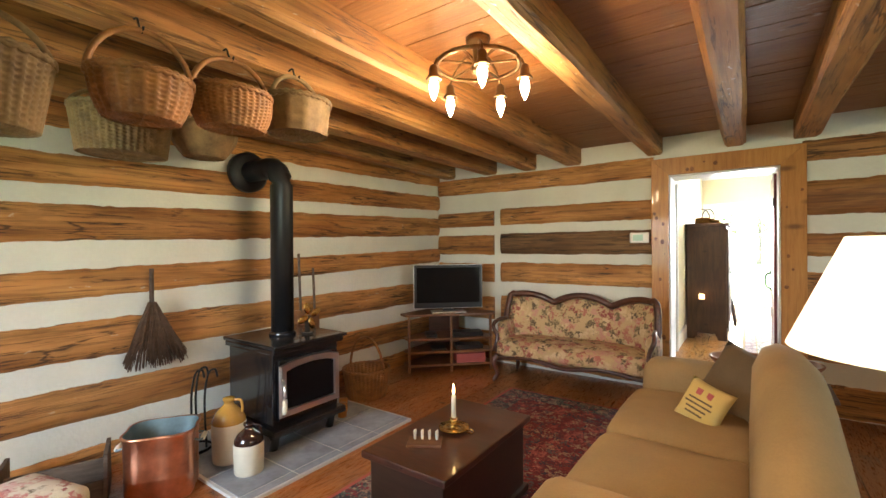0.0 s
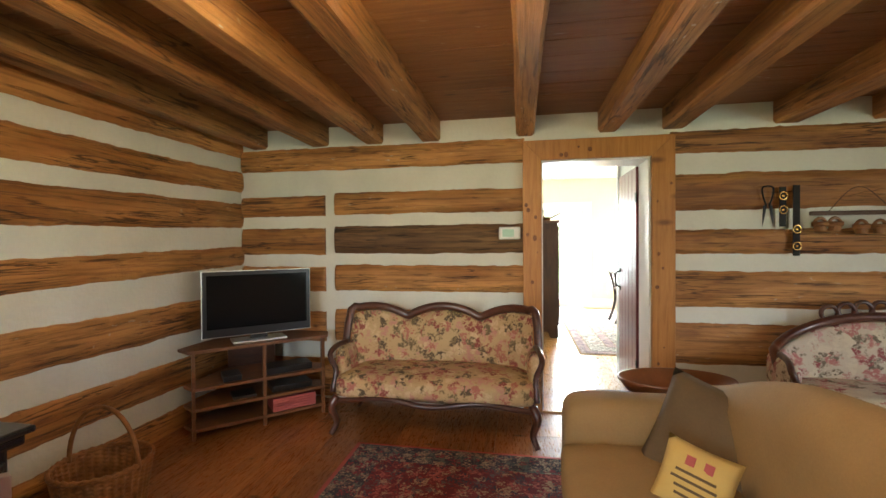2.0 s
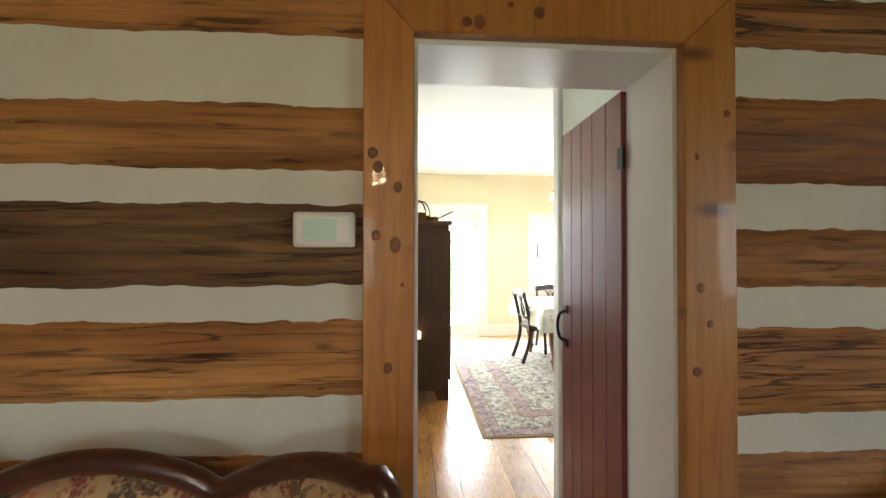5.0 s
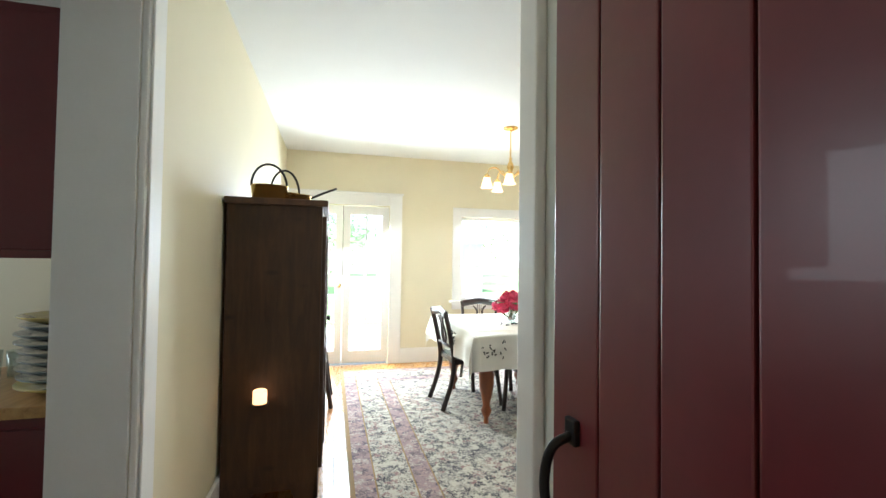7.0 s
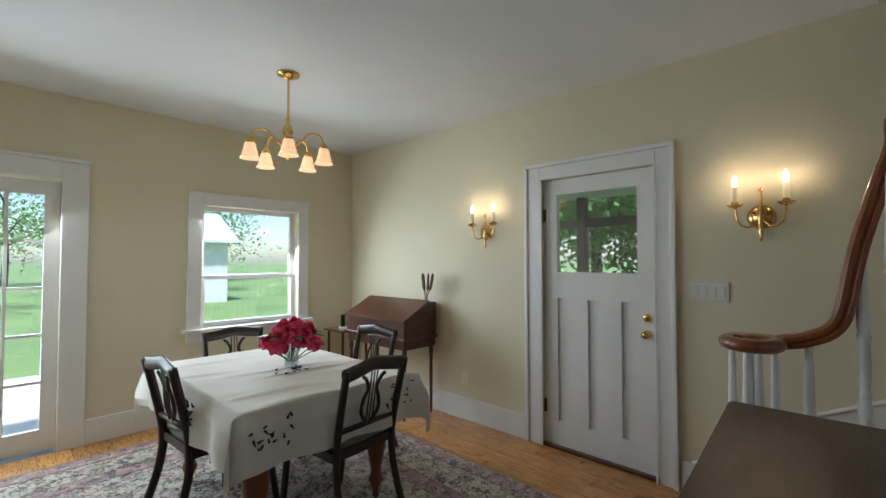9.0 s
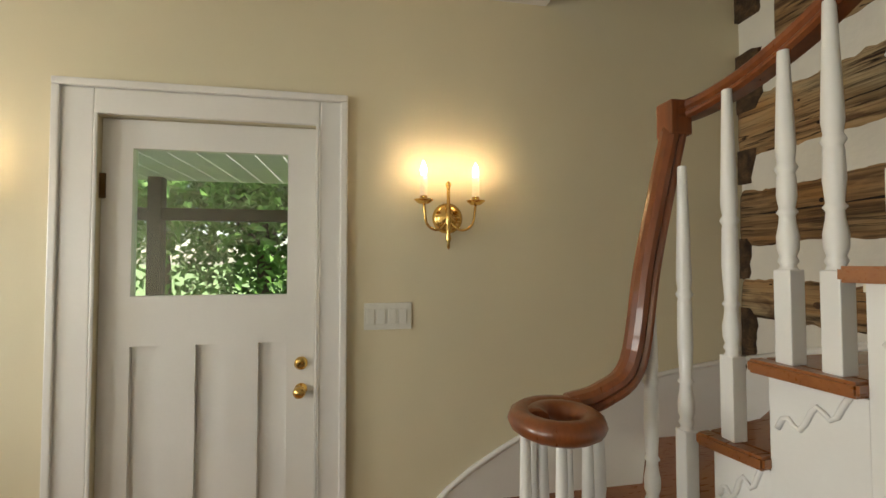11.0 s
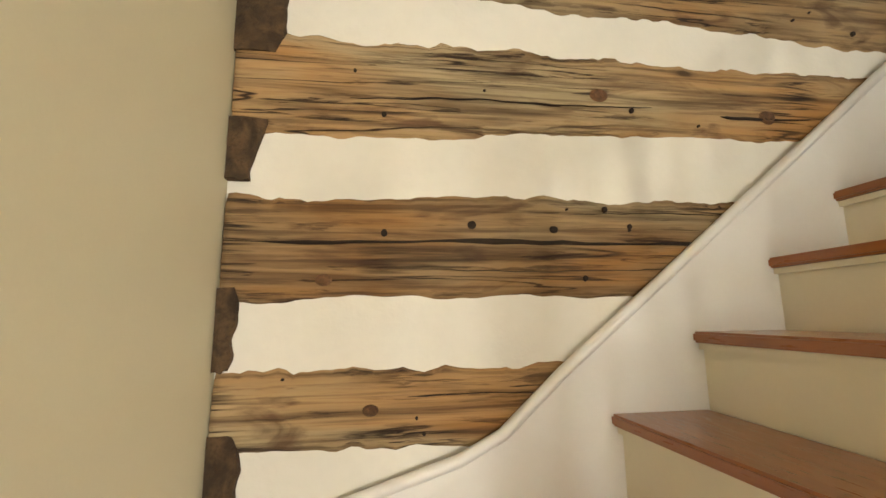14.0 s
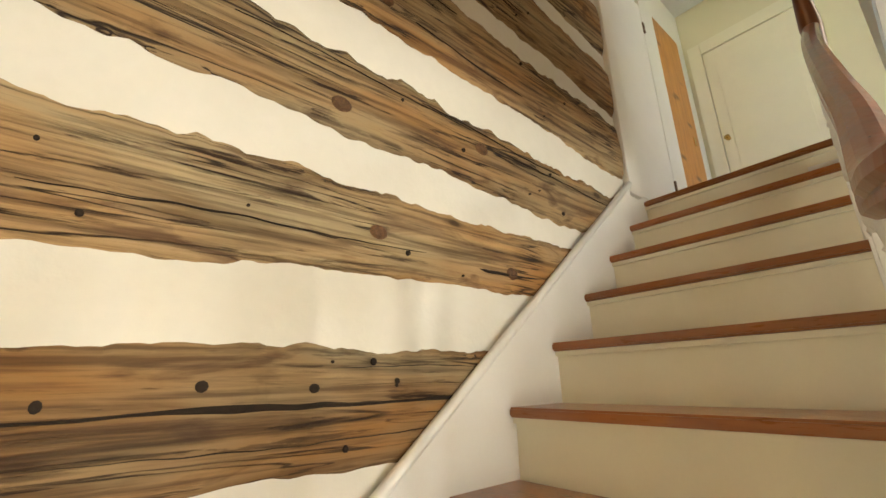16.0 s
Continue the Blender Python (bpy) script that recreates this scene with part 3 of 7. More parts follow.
ws = setting("wall_log_stove", B(XW - 0.35, -1.7, -0.1, XW - 0.02, YD + 0.02, ZL + 0.3), M["chink"], "hewn log wall with white chinking behind the stove", "wall")
STOVE = [(2.00, 2.26, 0.02), (1.66, 1.85, 0.025), (1.32, 1.55, 0.028), (0.98, 1.16, 0.028), (0.68, 0.92, 0.0), (0.34, 0.56, -0.01), (-0.04, 0.15, 0.0)]
for i, (a, b, ln) in enumerate(STOVE):
    log(ws, pose(XW - 0.02, -1.5, 0, 0, 0, 90), YD + 0.02 + 1.5, a, b, M["log"], i + 41, lean=ln)
wb = setting("wall_living_back_1", B(XW - 0.35, -1.75, -0.1, -2.2, -1.45, 2.9), M["chink"], "plain plaster wall", "wall")
setting("wall_living_back_2", B(-1.0, -1.75, -0.1, 3.65, -1.45, 2.9), M["chink"], "plain plaster wall", "wall")
setting("wall_living_back_3", B(-2.2, -1.75, -0.1, -1.0, -1.45, 0.8), M["chink"], "plain plaster under an unseen window opening", "wall")
setting("wall_living_back_4", B(-2.2, -1.75, 2.0, -1.0, -1.45, 2.9), M["chink"], "plain plaster over an unseen window opening", "wall")
# Right wall is out of view; its opening is invented to let daylight in.
setting("wall_living_right_1", B(3.3, -1.45, -0.1, 3.65, 1.0, 2.9), M["chink"], "plain plaster wall", "wall")
setting("wall_living_right_2", B(3.3, 2.2, -0.1, 3.65, YD + 0.02, 2.9), M["chink"], "plain plaster wall", "wall")
setting("wall_living_right_3", B(3.3, 1.0, -0.1, 3.65, 2.2, 0.8), M["chink"], "plain plaster under an unseen window opening", "wall")
setting("wall_living_right_4", B(3.3, 1.0, 2.0, 3.65, 2.2, 2.9), M["chink"], "plain plaster over an unseen window opening", "wall")
# boarded ceiling, boards across the beams
bm = bmesh.new()
y = -1.5
rnd = random.Random(5)
while y < YD + 0.02:
    w = rnd.uniform(0.16, 0.24)
    box(bm, XW - 0.02, y + 0.003, ZL + rnd.uniform(0, 0.004), 3.3, min(y + w, YD + 0.02) - 0.003, ZL + 0.03)
    y += w
setting("ceiling_living", bm, M["ceil_board"], "brown board ceiling over rough beams", "ceiling")
# Solid black sheet behind the boards, so their joints show dark.
setting("ceiling_living_back", B(XW - 0.3, -1.7, ZL + 0.032, 3.6, YD + 0.02, ZL + 0.1), M["black"], "black sheet closing off the space above the boards", "ceiling")


def beam(x, w=0.15, zb=2.2, seed=0):
    bm = bmesh.new()
    n = 90
    rings = []
    for i in range(n + 1):
        yy = -1.5 + (YD + 0.03 + 1.5) * i / n
        sh = [noise.noise(Vector((yy * 1.2, seed * 3.1, k))) * 0.009 for k in range(4)]
        c = 0.022 + 0.01 * noise.noise(Vector((yy * 2, seed, 9)))
        hw = w / 2
        sec = [(-hw + sh[0], ZL + 0.004), (-hw + sh[0], zb + c), (-hw + c + sh[1], zb + sh[2] * 0.6), (hw - c + sh[1], zb + sh[2] * 0.6), (hw + sh[3], zb + c), (hw + sh[3], ZL + 0.004)]
        rings.append([bm.verts.new((px, yy, pz)) for px, pz in sec])
    for a, b in zip(rings, rings[1:]):
        for k in range(5):
            bm.faces.new((a[k], a[k + 1], b[k + 1], b[k]))
    bm.faces.new(rings[-1])
    bm.faces.new(rings[0])
    o = part("ceiling_beam", bm, M["beam"], m=Matrix.Translation((x, 0, 0)))
    return tagged(o, "rough hand-hewn honey-brown ceiling beam", "beam", "ceiling beams", "structure")


for i, (bx, bw) in enumerate([(-2.88, 0.16), (-2.30, 0.17), (-1.80, 0.17), (-1.31, 0.17), (-0.535, 0.14), (0.10, 0.16), (0.57, 0.17), (1.33, 0.18), (1.95, 0.18), (2.6, 0.18)]):
    beam(bx, bw, 2.2, i)
# pine casing round the doorway, with mitred corners
T0, T1 = DX0 - 0.145, DX1 + 0.165
TZ = 2.155


def quadslab(poly, y0, y1):
    bm = bmesh.new()
    f = [bm.verts.new((x, y0, z)) for x, z in poly]
    g = [bm.verts.new((x, y1, z)) for x, z in poly]
    bm.faces.new(f)
    bm.faces.new(g[::-1])
    n = len(poly)
    for i in range(n):
        bm.faces.new((f[i], g[i], g[(i + 1) % n], f[(i + 1) % n]))
    bmesh.ops.recalc_face_normals(bm, faces=bm.faces[:])
    bmesh.ops.bevel(bm, geom=bm.edges[:], offset=0.003, segments=1, affect='EDGES')
    return bm


cas = tagged(new("trim_doorway"), "wide knotty pine casing round the doorway", "door casing", kind="structure")
part("casing_board", quadslab([(T0, 0), (DX0, 0), (DX0, 2.0), (T0, TZ)], YD - 0.022, YD + 0.02), M["pine"], cas)
part("casing_board", quadslab([(T1, 0), (DX1, 0), (DX1, 2.0), (T1, TZ)], YD - 0.022, YD + 0.02), M["pine"], cas)
part("casing_board", quadslab([(T0, TZ), (DX0, 2.0), (DX1, 2.0), (T1, TZ)], YD - 0.022, YD + 0.02), M["pine"], cas)
rnd = random.Random(21)
for i in range(22):
    x, z = (rnd.uniform(T0 + 0.02, DX0 - 0.02), rnd.uniform(0.1, 2.0)) if i % 5 < 2 else ((rnd.uniform(DX1 + 0.02, T1 - 0.02), rnd.uniform(0.1, 2.0)) if i % 5 < 4 else (rnd.uniform(DX0, DX1), rnd.uniform(2.03, 2.13)))
    r = rnd.uniform(0.006, 0.017)
    bm = bmesh.new()
    lathe(bm, [(r, 0.0), (r * 0.9, 0.0012), (r * 0.5, 0.0016), (0, 0.0016)], 12, mat=Matrix.Translation((x, YD - 0.0221, z)) @ pose(0, 0, 0, 90, 0, 0), sy=rnd.uniform(0.9, 1.5))
    part("knot", bm, M["pineknot"], cas)
lin = tagged(new("trim_door_lining"), "white painted lining of the doorway", "door lining", kind="structure")
part("jamb", B(DX0 - 0.001, YD + 0.021, 0, DX0 + 0.012, YB + 0.0, 2.0), M["white"], lin)
part("jamb", B(DX1 - 0.012, YD + 0.021, 0, DX1 + 0.001, YB + 0.0, 2.0), M["white"], lin)
part("head", B(DX0 + 0.012, YD + 0.021, 1.985, DX1 - 0.012, YB, 2.0), M["white"], lin)
part("threshold", B(DX0, YD - 0.02, -0.015, DX1, YB - 0.05, 0.012, bev=0.004), M["floor_honey"], lin)

# ---------- dining room and hall shell ----------
KY0, KY1, KZ = 5.58, 6.45, 2.12


def wall(name, *a, mat="cream", label="cream painted plaster wall"):
    return setting(name, B(*a), M[mat], label, "wall")


wall("wall_west_1", XL - 0.2, YB - 0.02, -0.1, XL, KY0, ZC + 0.05)
wall("wall_west_2", XL - 0.2, KY1, -0.1, XL, YN + 0.3, ZC + 0.05)
wall("wall_west_3", XL - 0.2, KY0, KZ, XL, KY1, ZC + 0.05)
wall("wall_hall_log_face", XL, YB - 0.02, -0.1, DX0 - 0.1, YB, ZC + 0.05, mat="hallwhite")
FX0, FX1, FZ = -0.46, 0.71, 2.03
WX0, WX1, WZ0, WZ1 = 1.68, 2.62, 0.80, 1.93
for nm, a in (("1", (XL, -0.1, FX0, ZC + 0.05)), ("2", (FX1, -0.1, WX0, ZC + 0.05)), ("3", (WX1, -0.1, XE + 0.3, ZC + 0.05)), ("4", (FX0, FZ, FX1, ZC + 0.05)), ("5", (WX0, -0.1, WX1, WZ0)), ("6", (WX0, WZ1, WX1, ZC + 0.05))):
    wall("wall_garden_" + nm, a[0], YN, a[1], a[2], YN + 0.2, a[3])
EY0, EY1, EZ = 7.15, 7.995, 2.045
wall("wall_entry_1", XE, YB - 0.02, -0.1, XE + 0.22, EY0, 5.4)
wall("wall_entry_2", XE, EY1, -0.1, XE + 0.22, YN, ZC + 0.05)
wall("wall_entry_3", XE, EY0, EZ, XE + 0.22, EY1, ZC + 0.05)
YS = 5.86  # face of the panelling under the stair
wall("wall_hall_right", 0.41, YB, -0.1, 0.47, YS - 0.02, ZC, mat="hallwhite", label="pale grey-green painted hall wall")
WY = 6.12  # edge of the stairwell
setting("ceiling_dining", B(XL, WY, ZC, XE, YN, ZC + 0.02), M["ceilwhite"], "smooth white ceiling", "ceiling")
setting("ceiling_hall", B(XL, YB, ZC, 0.5, WY, ZC + 0.02), M["ceilwhite"], "smooth white ceiling", "ceiling")
# kitchen seen through its doorway
setting("wall_kitchen_1", B(-3.4, YB, -0.1, -3.2, 9.0, 2.8), M["cream"], "cream kitchen wall", "wall")
setting("wall_kitchen_2", B(-3.2, 8.2, -0.1, XL - 0.2, 8.4, 2.8), M["cream"], "cream kitchen wall", "wall")
setting("ceiling_kitchen", B(-3.2, YB, 2.5, XL - 0.2, 8.2, 2.6), M["ceilwhite"], "white kitchen ceiling", "ceiling")

# stairwell above
setting("wall_stair_log", B(0.70, YB - 0.2, 2.592, XE, YB - 0.02, 5.3), M["plaster"], "white plastered log wall of the stair", "wall")
wsl = setting("wall_stair_plaster", B(0.70, YB - 0.019, 0, XE, YB - 0.005, 5.3), M["plaster"], "weathered squared logs in white plaster beside the stair", "wall")
wall("wall_well_side", 0.45, WY, ZC + 0.1, XE, WY + 0.1, 5.3, mat="hallwhite", label="pale painted wall over the stairwell")
setting("ceiling_upper", B(-2.2, 4.2, 5.3, XE, WY + 1.6, 5.4), M["ceilwhite"], "white upper ceiling", "ceiling")
setting("floor_landing", B(-2.2, 4.2, ZC + 0.0205, 0.43, WY + 1.6, step_z(13)), M["tread"], "varnished landing floor", "floor")
XU = 0.70  # upper end of the log wall, at the landing
# bottom and top at the entry wall, then at the landing, where each log starts and how ragged it is
SLOGS = [(0.80, 0.95, 0.80, 0.95, 3.19, 0.02), (1.185, 1.386, 1.17, 1.38, 3.31, 0.026), (1.54, 1.832, 1.555, 1.855, 3.31, 0.02), (1.99, 2.302, 2.05, 2.272, 3.31, 0.024), (2.46, 2.735, 2.34, 2.63, 3.10, 0.034), (2.95, 3.29, 2.77, 3.14, 3.31, 0.032), (3.45, 3.80, 3.19, 3.53, 3.31, 0.03), (3.86, 4.2, 3.63, 4.05, 3.31, 0.03), (4.35, 4.6, 4.15, 4.4, 3.31, 0.03), (4.75, 5.1, 4.55, 4.9, 3.31, 0.03)]
rnd = random.Random(77)
for i, (a, b, c, d, x1, rag) in enumerate(SLOGS):
    ln = 3.31 - XU
    lean, tp = (c - a) / ln, ((d - c) - (b - a)) / ln
    lg = log(wsl, pose(x1, YB - 0.006, 0, 0, 0, 180), x1 - XU - 0.01, a, b, M["log_grey"], i + 61, 0.022, lean, rag, tp)
    lg["label"] = "weathered grey-brown squared log"
    if not 0 < i < 8:
        continue
    # drying splits: thin wandering dark clefts along the face
    for u0, x0, x2, wmax in ([(0.54, 0.02, x1 - XU - 0.1, 0.010)] if i == 2 else []) + [(rnd.uniform(0.2, 0.85), q, q + rnd.uniform(0.3, 0.9), rnd.uniform(0.002, 0.005)) for q in (rnd.uniform(0, 0.9), rnd.uniform(0.8, 1.5), rnd.uniform(0.1, 1.6))]:
        bm = bmesh.new()
        rows, n = [], 40
        for k in range(n + 1):
            x = x0 + (x2 - x0) * k / n
            if x > x1 - XU - 0.05:
                break
            z = u0 * (b - a + tp * x) + lean * x + 0.012 * noise.noise(Vector((x * 2.3, u0 * 9, i))) + 0.004 * noise.noise(Vector((x * 14, u0 * 9, i)))
            w = wmax * (0.25 + 0.75 * abs(noise.noise(Vector((x * 3, i, u0 * 5)))) * 1.8) * min(1, k / 3, (n - k) / 3 + 0.05)
            rows.append([bm.verts.new((x, -y, z + o)) for o, y in ((-w, 0.0238), (-w * 0.3, 0.0275), (w * 0.3, 0.0275), (w, 0.0238))])
        for p, q in zip(rows, rows[1:]):
            for k in range(3):
                bm.faces.new((p[k], q[k], q[k + 1], p[k + 1]))
        part("drying_split", bm, M["cleft"], lg)
    # old peg and nail holes, and dark knots
    spots = [(0.635, 0.70, 0.011), (0.865, 0.66, 0.012), (1.02, 0.86, 0.007), (0.95, 0.20, 0.006), (0.40, 0.62, 0.008)] if i == 2 else []
    spots += [(rnd.uniform(0.1, 2.2), rnd.uniform(0.12, 0.9), rnd.uniform(0.003, 0.007)) for _ in range(6)]
    for x, u, r in spots:
        if x > x1 - XU - 0.1:
            continue
        z = u * (b - a + tp * x) + lean * x
        bm = bmesh.new()
        lathe(bm, [(r * 1.15, 0.020), (r, 0.0275), (r * 0.5, 0.0268), (0.0, 0.0262)], 9, mat=Matrix.Translation((x, 0, z)) @ pose(0, 0, 0, 90, 0, 0), sy=rnd.uniform(0.8, 1.3))
        part("peg_hole", bm, M["cleft"], lg)
    for _ in range(2):
        x, u, r = rnd.uniform(0.2, 2.0), rnd.uniform(0.2, 0.8), rnd.uniform(0.010, 0.017)
        if x > x1 - XU - 0.15:
            continue
        z = u * (b - a + tp * x) + lean * x
        bm = bmesh.new()
        lathe(bm, [(r * 1.5, 0.020), (r * 1.1, 0.0275), (r * 0.9, 0.029), (r * 0.7, 0.027), (r * 0.35, 0.028), (0.0, 0.027)], 16, mat=Matrix.Translation((x, 0, z)) @ pose(0, 0, 0, 90, 0, 0), sx=1.35)
        part("knot", bm, M["knot"], lg)
# broken butt ends of the cross wall, in the corner
for i, (a, b, w0, w1) in enumerate([(0.9, 1.235, 0.05, 0.075), (1.38, 1.58, 0.035, 0.045), (1.86, 2.03, 0.055, 0.095), (2.22, 2.52, 0.125, 0.135), (2.70, 3.0, 0.12, 0.13), (3.25, 3.5, 0.1, 0.12)]):
    bm = bmesh.new()
    n, rows = 16, []
    for k in range(n + 1):
        u = k / n
        z = a + (b - a) * u
        w = w0 + (w1 - w0) * u + 0.012 * noise.noise(Vector((z * 23, i, 2))) + 0.02 * noise.noise(Vector((z * 7, i, 5)))
        rows.append([bm.verts.new((XE - 0.001 - w * f, YB - 0.006 + d + 0.004 * noise.noise(Vector((z * 40, f * 9, i))), z + 0.012 * noise.noise(Vector((f * 9, k, i))))) for f, d in ((0, 0.026), (0.35, 0.030), (0.7, 0.026), (0.95, 0.016), (1.0, 0.0))])
    for p, q in zip(rows, rows[1:]):
        for k in range(4):
            bm.faces.new((p[k], p[k + 1], q[k + 1], q[k]))
    for row in (rows[0], rows[-1]):
        bm.faces.new([*row, bm.verts.new((XE - 0.001, YB - 0.006, row[0].co.z))])
    part("butt_end", bm, M["log_end"], wsl)
wall("wall_closet_return", 0.47, 5.80, 0, 0.56, 5.95, 2.60, mat="white", label="white painted panelling under the stair")
setting("floor_landing_edge", B(0.43, 4.2, step_z(13) - 0.03, 0.70, 5.045, step_z(13)), M["tread"], "varnished landing floor", "floor")
# ================= living room =================


def at(o, x=0, y=0, z=0, rz=0):
    o.matrix_basis = pose(x, y, z, 0, 0, rz)
    return o


# hearth of slate tiles
he = tagged(new("hearth"), "grey-blue slate tile hearth under the stove", "hearth")
part("bed", B(XW + 0.01, 1.48, 0.0, -1.95, 2.84, 0.0185), M["grout"], he)
tx = XW + 0.03
while tx < -1.97:
    ty = 1.50
    while ty < 2.82:
        part("tile", B(tx, ty, 0.008, min(tx + 0.323, -1.965), min(ty + 0.323, 2.825), 0.022, bev=0.002), M["slate"], he)
        ty += 0.333
    tx += 0.333


def stove():
    t = thing("wood_stove", "black enamelled wood stove with chrome-edged glass door", "stove")
    bm = B(-2.83, 1.88, 0.17, -2.30, 2.41, 0.69, bev=0.012)
    part("body", bm, M["stove"], t)
    part("base_plate", B(-2.86, 1.85, 0.14, -2.24, 2.44, 0.19, bev=0.012), M["stove"], t)
    part("top_rim", B(-2.85, 1.86, 0.66, -2.26, 2.435, 0.70, bev=0.01), M["stove"], t)
    part("top_plate", B(-2.86, 1.85, 0.70, -2.235, 2.45, 0.725, bev=0.008), M["stove"], t)
    for lx in (-2.78, -2.36):
        for ly in (1.92, 2.38):
            bm = bmesh.new()
            tube(bm, smooth_path([(lx, ly, 0.16), (lx + 0.02, ly, 0.09), (lx, ly, 0.02)], 4), [0.035] * 4 + [0.026] * 4 + [0.03], 8)
            part("leg", bm, M["stove"], t)
    d = part("door", B(-2.305, 1.91, 0.22, -2.275, 2.385, 0.62, bev=0.008), M["stove"], t)
    # arched chrome surround
    out = [(1.905, 0.25), (2.39, 0.25), (2.39, 0.585), (2.30, 0.61), (2.15, 0.622), (2.0, 0.61), (1.905, 0.585)]
    bm = bmesh.new()
    n = len(out)
    cy, cz = 2.147, 0.43
    inn = [(cy + (y - cy) * 0.82, cz + (z - cz) * 0.74) for y, z in out]
    F = [[bm.verts.new((x, y, z)) for y, z in ring] for x, ring in ((-2.272, out), (-2.25, [(cy + (y - cy) * 0.97, cz + (z - cz) * 0.96) for y, z in out]), (-2.25, [(cy + (y - cy) * 0.83, cz + (z - cz) * 0.76) for y, z in out]), (-2.268, inn))]
    for a, b in zip(F, F[1:]):
        for i in range(n):
            bm.faces.new((a[i], a[(i + 1) % n], b[(i + 1) % n], b[i]))
    part("chrome_surround", bm, M["chrome"], d, "arched chrome trim")
    # Opaque near-black pane; no firebox is modelled behind it.
    bm = bmesh.new()
    bm.faces.new([bm.verts.new((-2.269, y, z)) for y, z in inn])
    part("fire_glass", bm, M["screen"], d, "near-black door glass")
    bm = bmesh.new()
    tube(bm, [(-2.25, 1.915, 0.50), (-2.21, 1.905, 0.46), (-2.20, 1.90, 0.38)], [0.008, 0.011, 0.014], 8)
    part("handle", bm, M["chrome"], d)
    bm = bmesh.new()
    tube(bm, [(-2.20, 1.90, 0.385), (-2.19, 1.89, 0.30)], 0.016, 8)
    part("handle_grip", bm, M["wax"], d, "pale wooden grip")
    bm = bmesh.new()
    pts = [(-2.56, 2.13, 0.72), (-2.56, 2.13, 1.80)] + [(-2.56 - 0.14 * (1 - math.cos(a)), 2.13, 1.80 + 0.14 * math.sin(a)) for a in (0.4, 0.8, 1.2, 1.57)] + [(-2.99, 2.13, 1.94)]
    tube(bm, pts, 0.078, 20)
    part("flue_pipe", bm, M["pipe"], t, "matte black flue pipe")
    bm = bmesh.new()
    lathe(bm, [(0.07, 0), (0.155, 0.0), (0.155, 0.05), (0.13, 0.07), (0.08, 0.07)], 24, mat=pose(-3.02, 2.13, 1.94, 0, 90, 0))
    part("wall_collar", bm, M["pipe"], t)
    bm = bmesh.new()
    lathe(bm, [(0.082, 0), (0.095, 0.0), (0.09, 0.03), (0.08, 0.035)], 20, (-2.56, 2.13, 0.722))
    part("flue_collar", bm, M["stove"], t)
    return t


stove()
# stove-top fan
t = thing("stove_fan", "small brass-bladed fan standing on the stove top", "fan")
bm = B(-2.44, 2.20, 0.727, -2.38, 2.26, 0.74)
box(bm, -2.42, 2.215, 0.74, -2.40, 2.245, 0.86)
part("body", bm, M["black"], t)
for a in range(4):
    m = pose(-2.385, 2.23, 0.86, 90 * a + 20, 0, 0)
    bm = bmesh.new()
    tmp = bmesh.new()
    lathe(tmp, [(0.0, 0.0), (0.02, 0.015), (0.028, 0.05), (0.018, 0.085), (0.0, 0.095)], 10, mat=m @ pose(0, 0, 0.01) @ Matrix.Diagonal((0.25, 1, 1, 1)))
    join(bm, tmp)
    part("blade", bm, M["brass"], t)

# trunk used as a coffee table
t = thing("blanket_trunk", "dark wooden blanket trunk used as a coffee table", "trunk")
part("body", B(-1.23, 1.68, 0.02, -0.82, 2.44, 0.385, bev=0.008), M["chestwood"], t)
part("lid", B(-1.26, 1.65, 0.387, -0.79, 2.47, 0.42, bev=0.008), M["mahog"], t)
part("plinth", B(-1.25, 1.66, 0.0, -0.80, 2.46, 0.05, bev=0.006), M["chestwood"], t)
t = thing("chamberstick", "brass chamberstick with a lit white candle", "candle")
bm = bmesh.new()
lathe(bm, [(0.0, 0), (0.05, 0), (0.075, 0.012), (0.078, 0.02), (0.05, 0.012), (0.02, 0.012), (0.015, 0.03), (0.022, 0.045), (0.02, 0.065), (0.0, 0.065)], 24, (0, 0, 0))
tube(bm, [(0.075, 0, 0.015), (0.105, 0, 0.03), (0.12, 0, 0.018), (0.105, 0, 0.008), (0.075, 0, 0.01)], 0.004, 6)
part("holder", bm, M["brass"], t)
bm = bmesh.new()
lathe(bm, [(0.0, 0.06), (0.012, 0.06), (0.0115, 0.175), (0.004, 0.18), (0, 0.18)], 12)
part("candle", bm, M["wax"], t)
bm = bmesh.new()
lathe(bm, [(0.001, 0.182), (0.007, 0.195), (0.005, 0.215), (0.001, 0.235)], 8)
part("flame", bm, M["flame"], t)
at(t, -1.03, 2.07, 0.42)
t = thing("small_tray", "little wooden tray with carved pegs", "tray")
bm = B(-0.08, -0.05, 0, 0.08, 0.05, 0.012, bev=0.004)
part("base", bm, M["shelfwood"], t)
for i in range(4):
    bm = bmesh.new()
    tube(bm, [(-0.05 + 0.035 * i, 0.02, 0.012), (-0.05 + 0.035 * i, 0.02, 0.05), (-0.045 + 0.035 * i, 0.015, 0.06)], [0.006, 0.008, 0.003], 6)
    part("peg", bm, M["wax"], t)
at(t, -1.06, 1.87, 0.42, 30)

# persian rug, lying on the floor
rg = thing("persian_rug", "dark red persian rug with navy patterned border", "rug")
RX0, RX1, RY0, RY1 = -1.66, 0.10, 0.75, 3.98
part("field", B(RX0 + 0.22, RY0 + 0.22, 0.001, RX1 - 0.22, RY1 - 0.22, 0.012), M["rug_red"], rg)
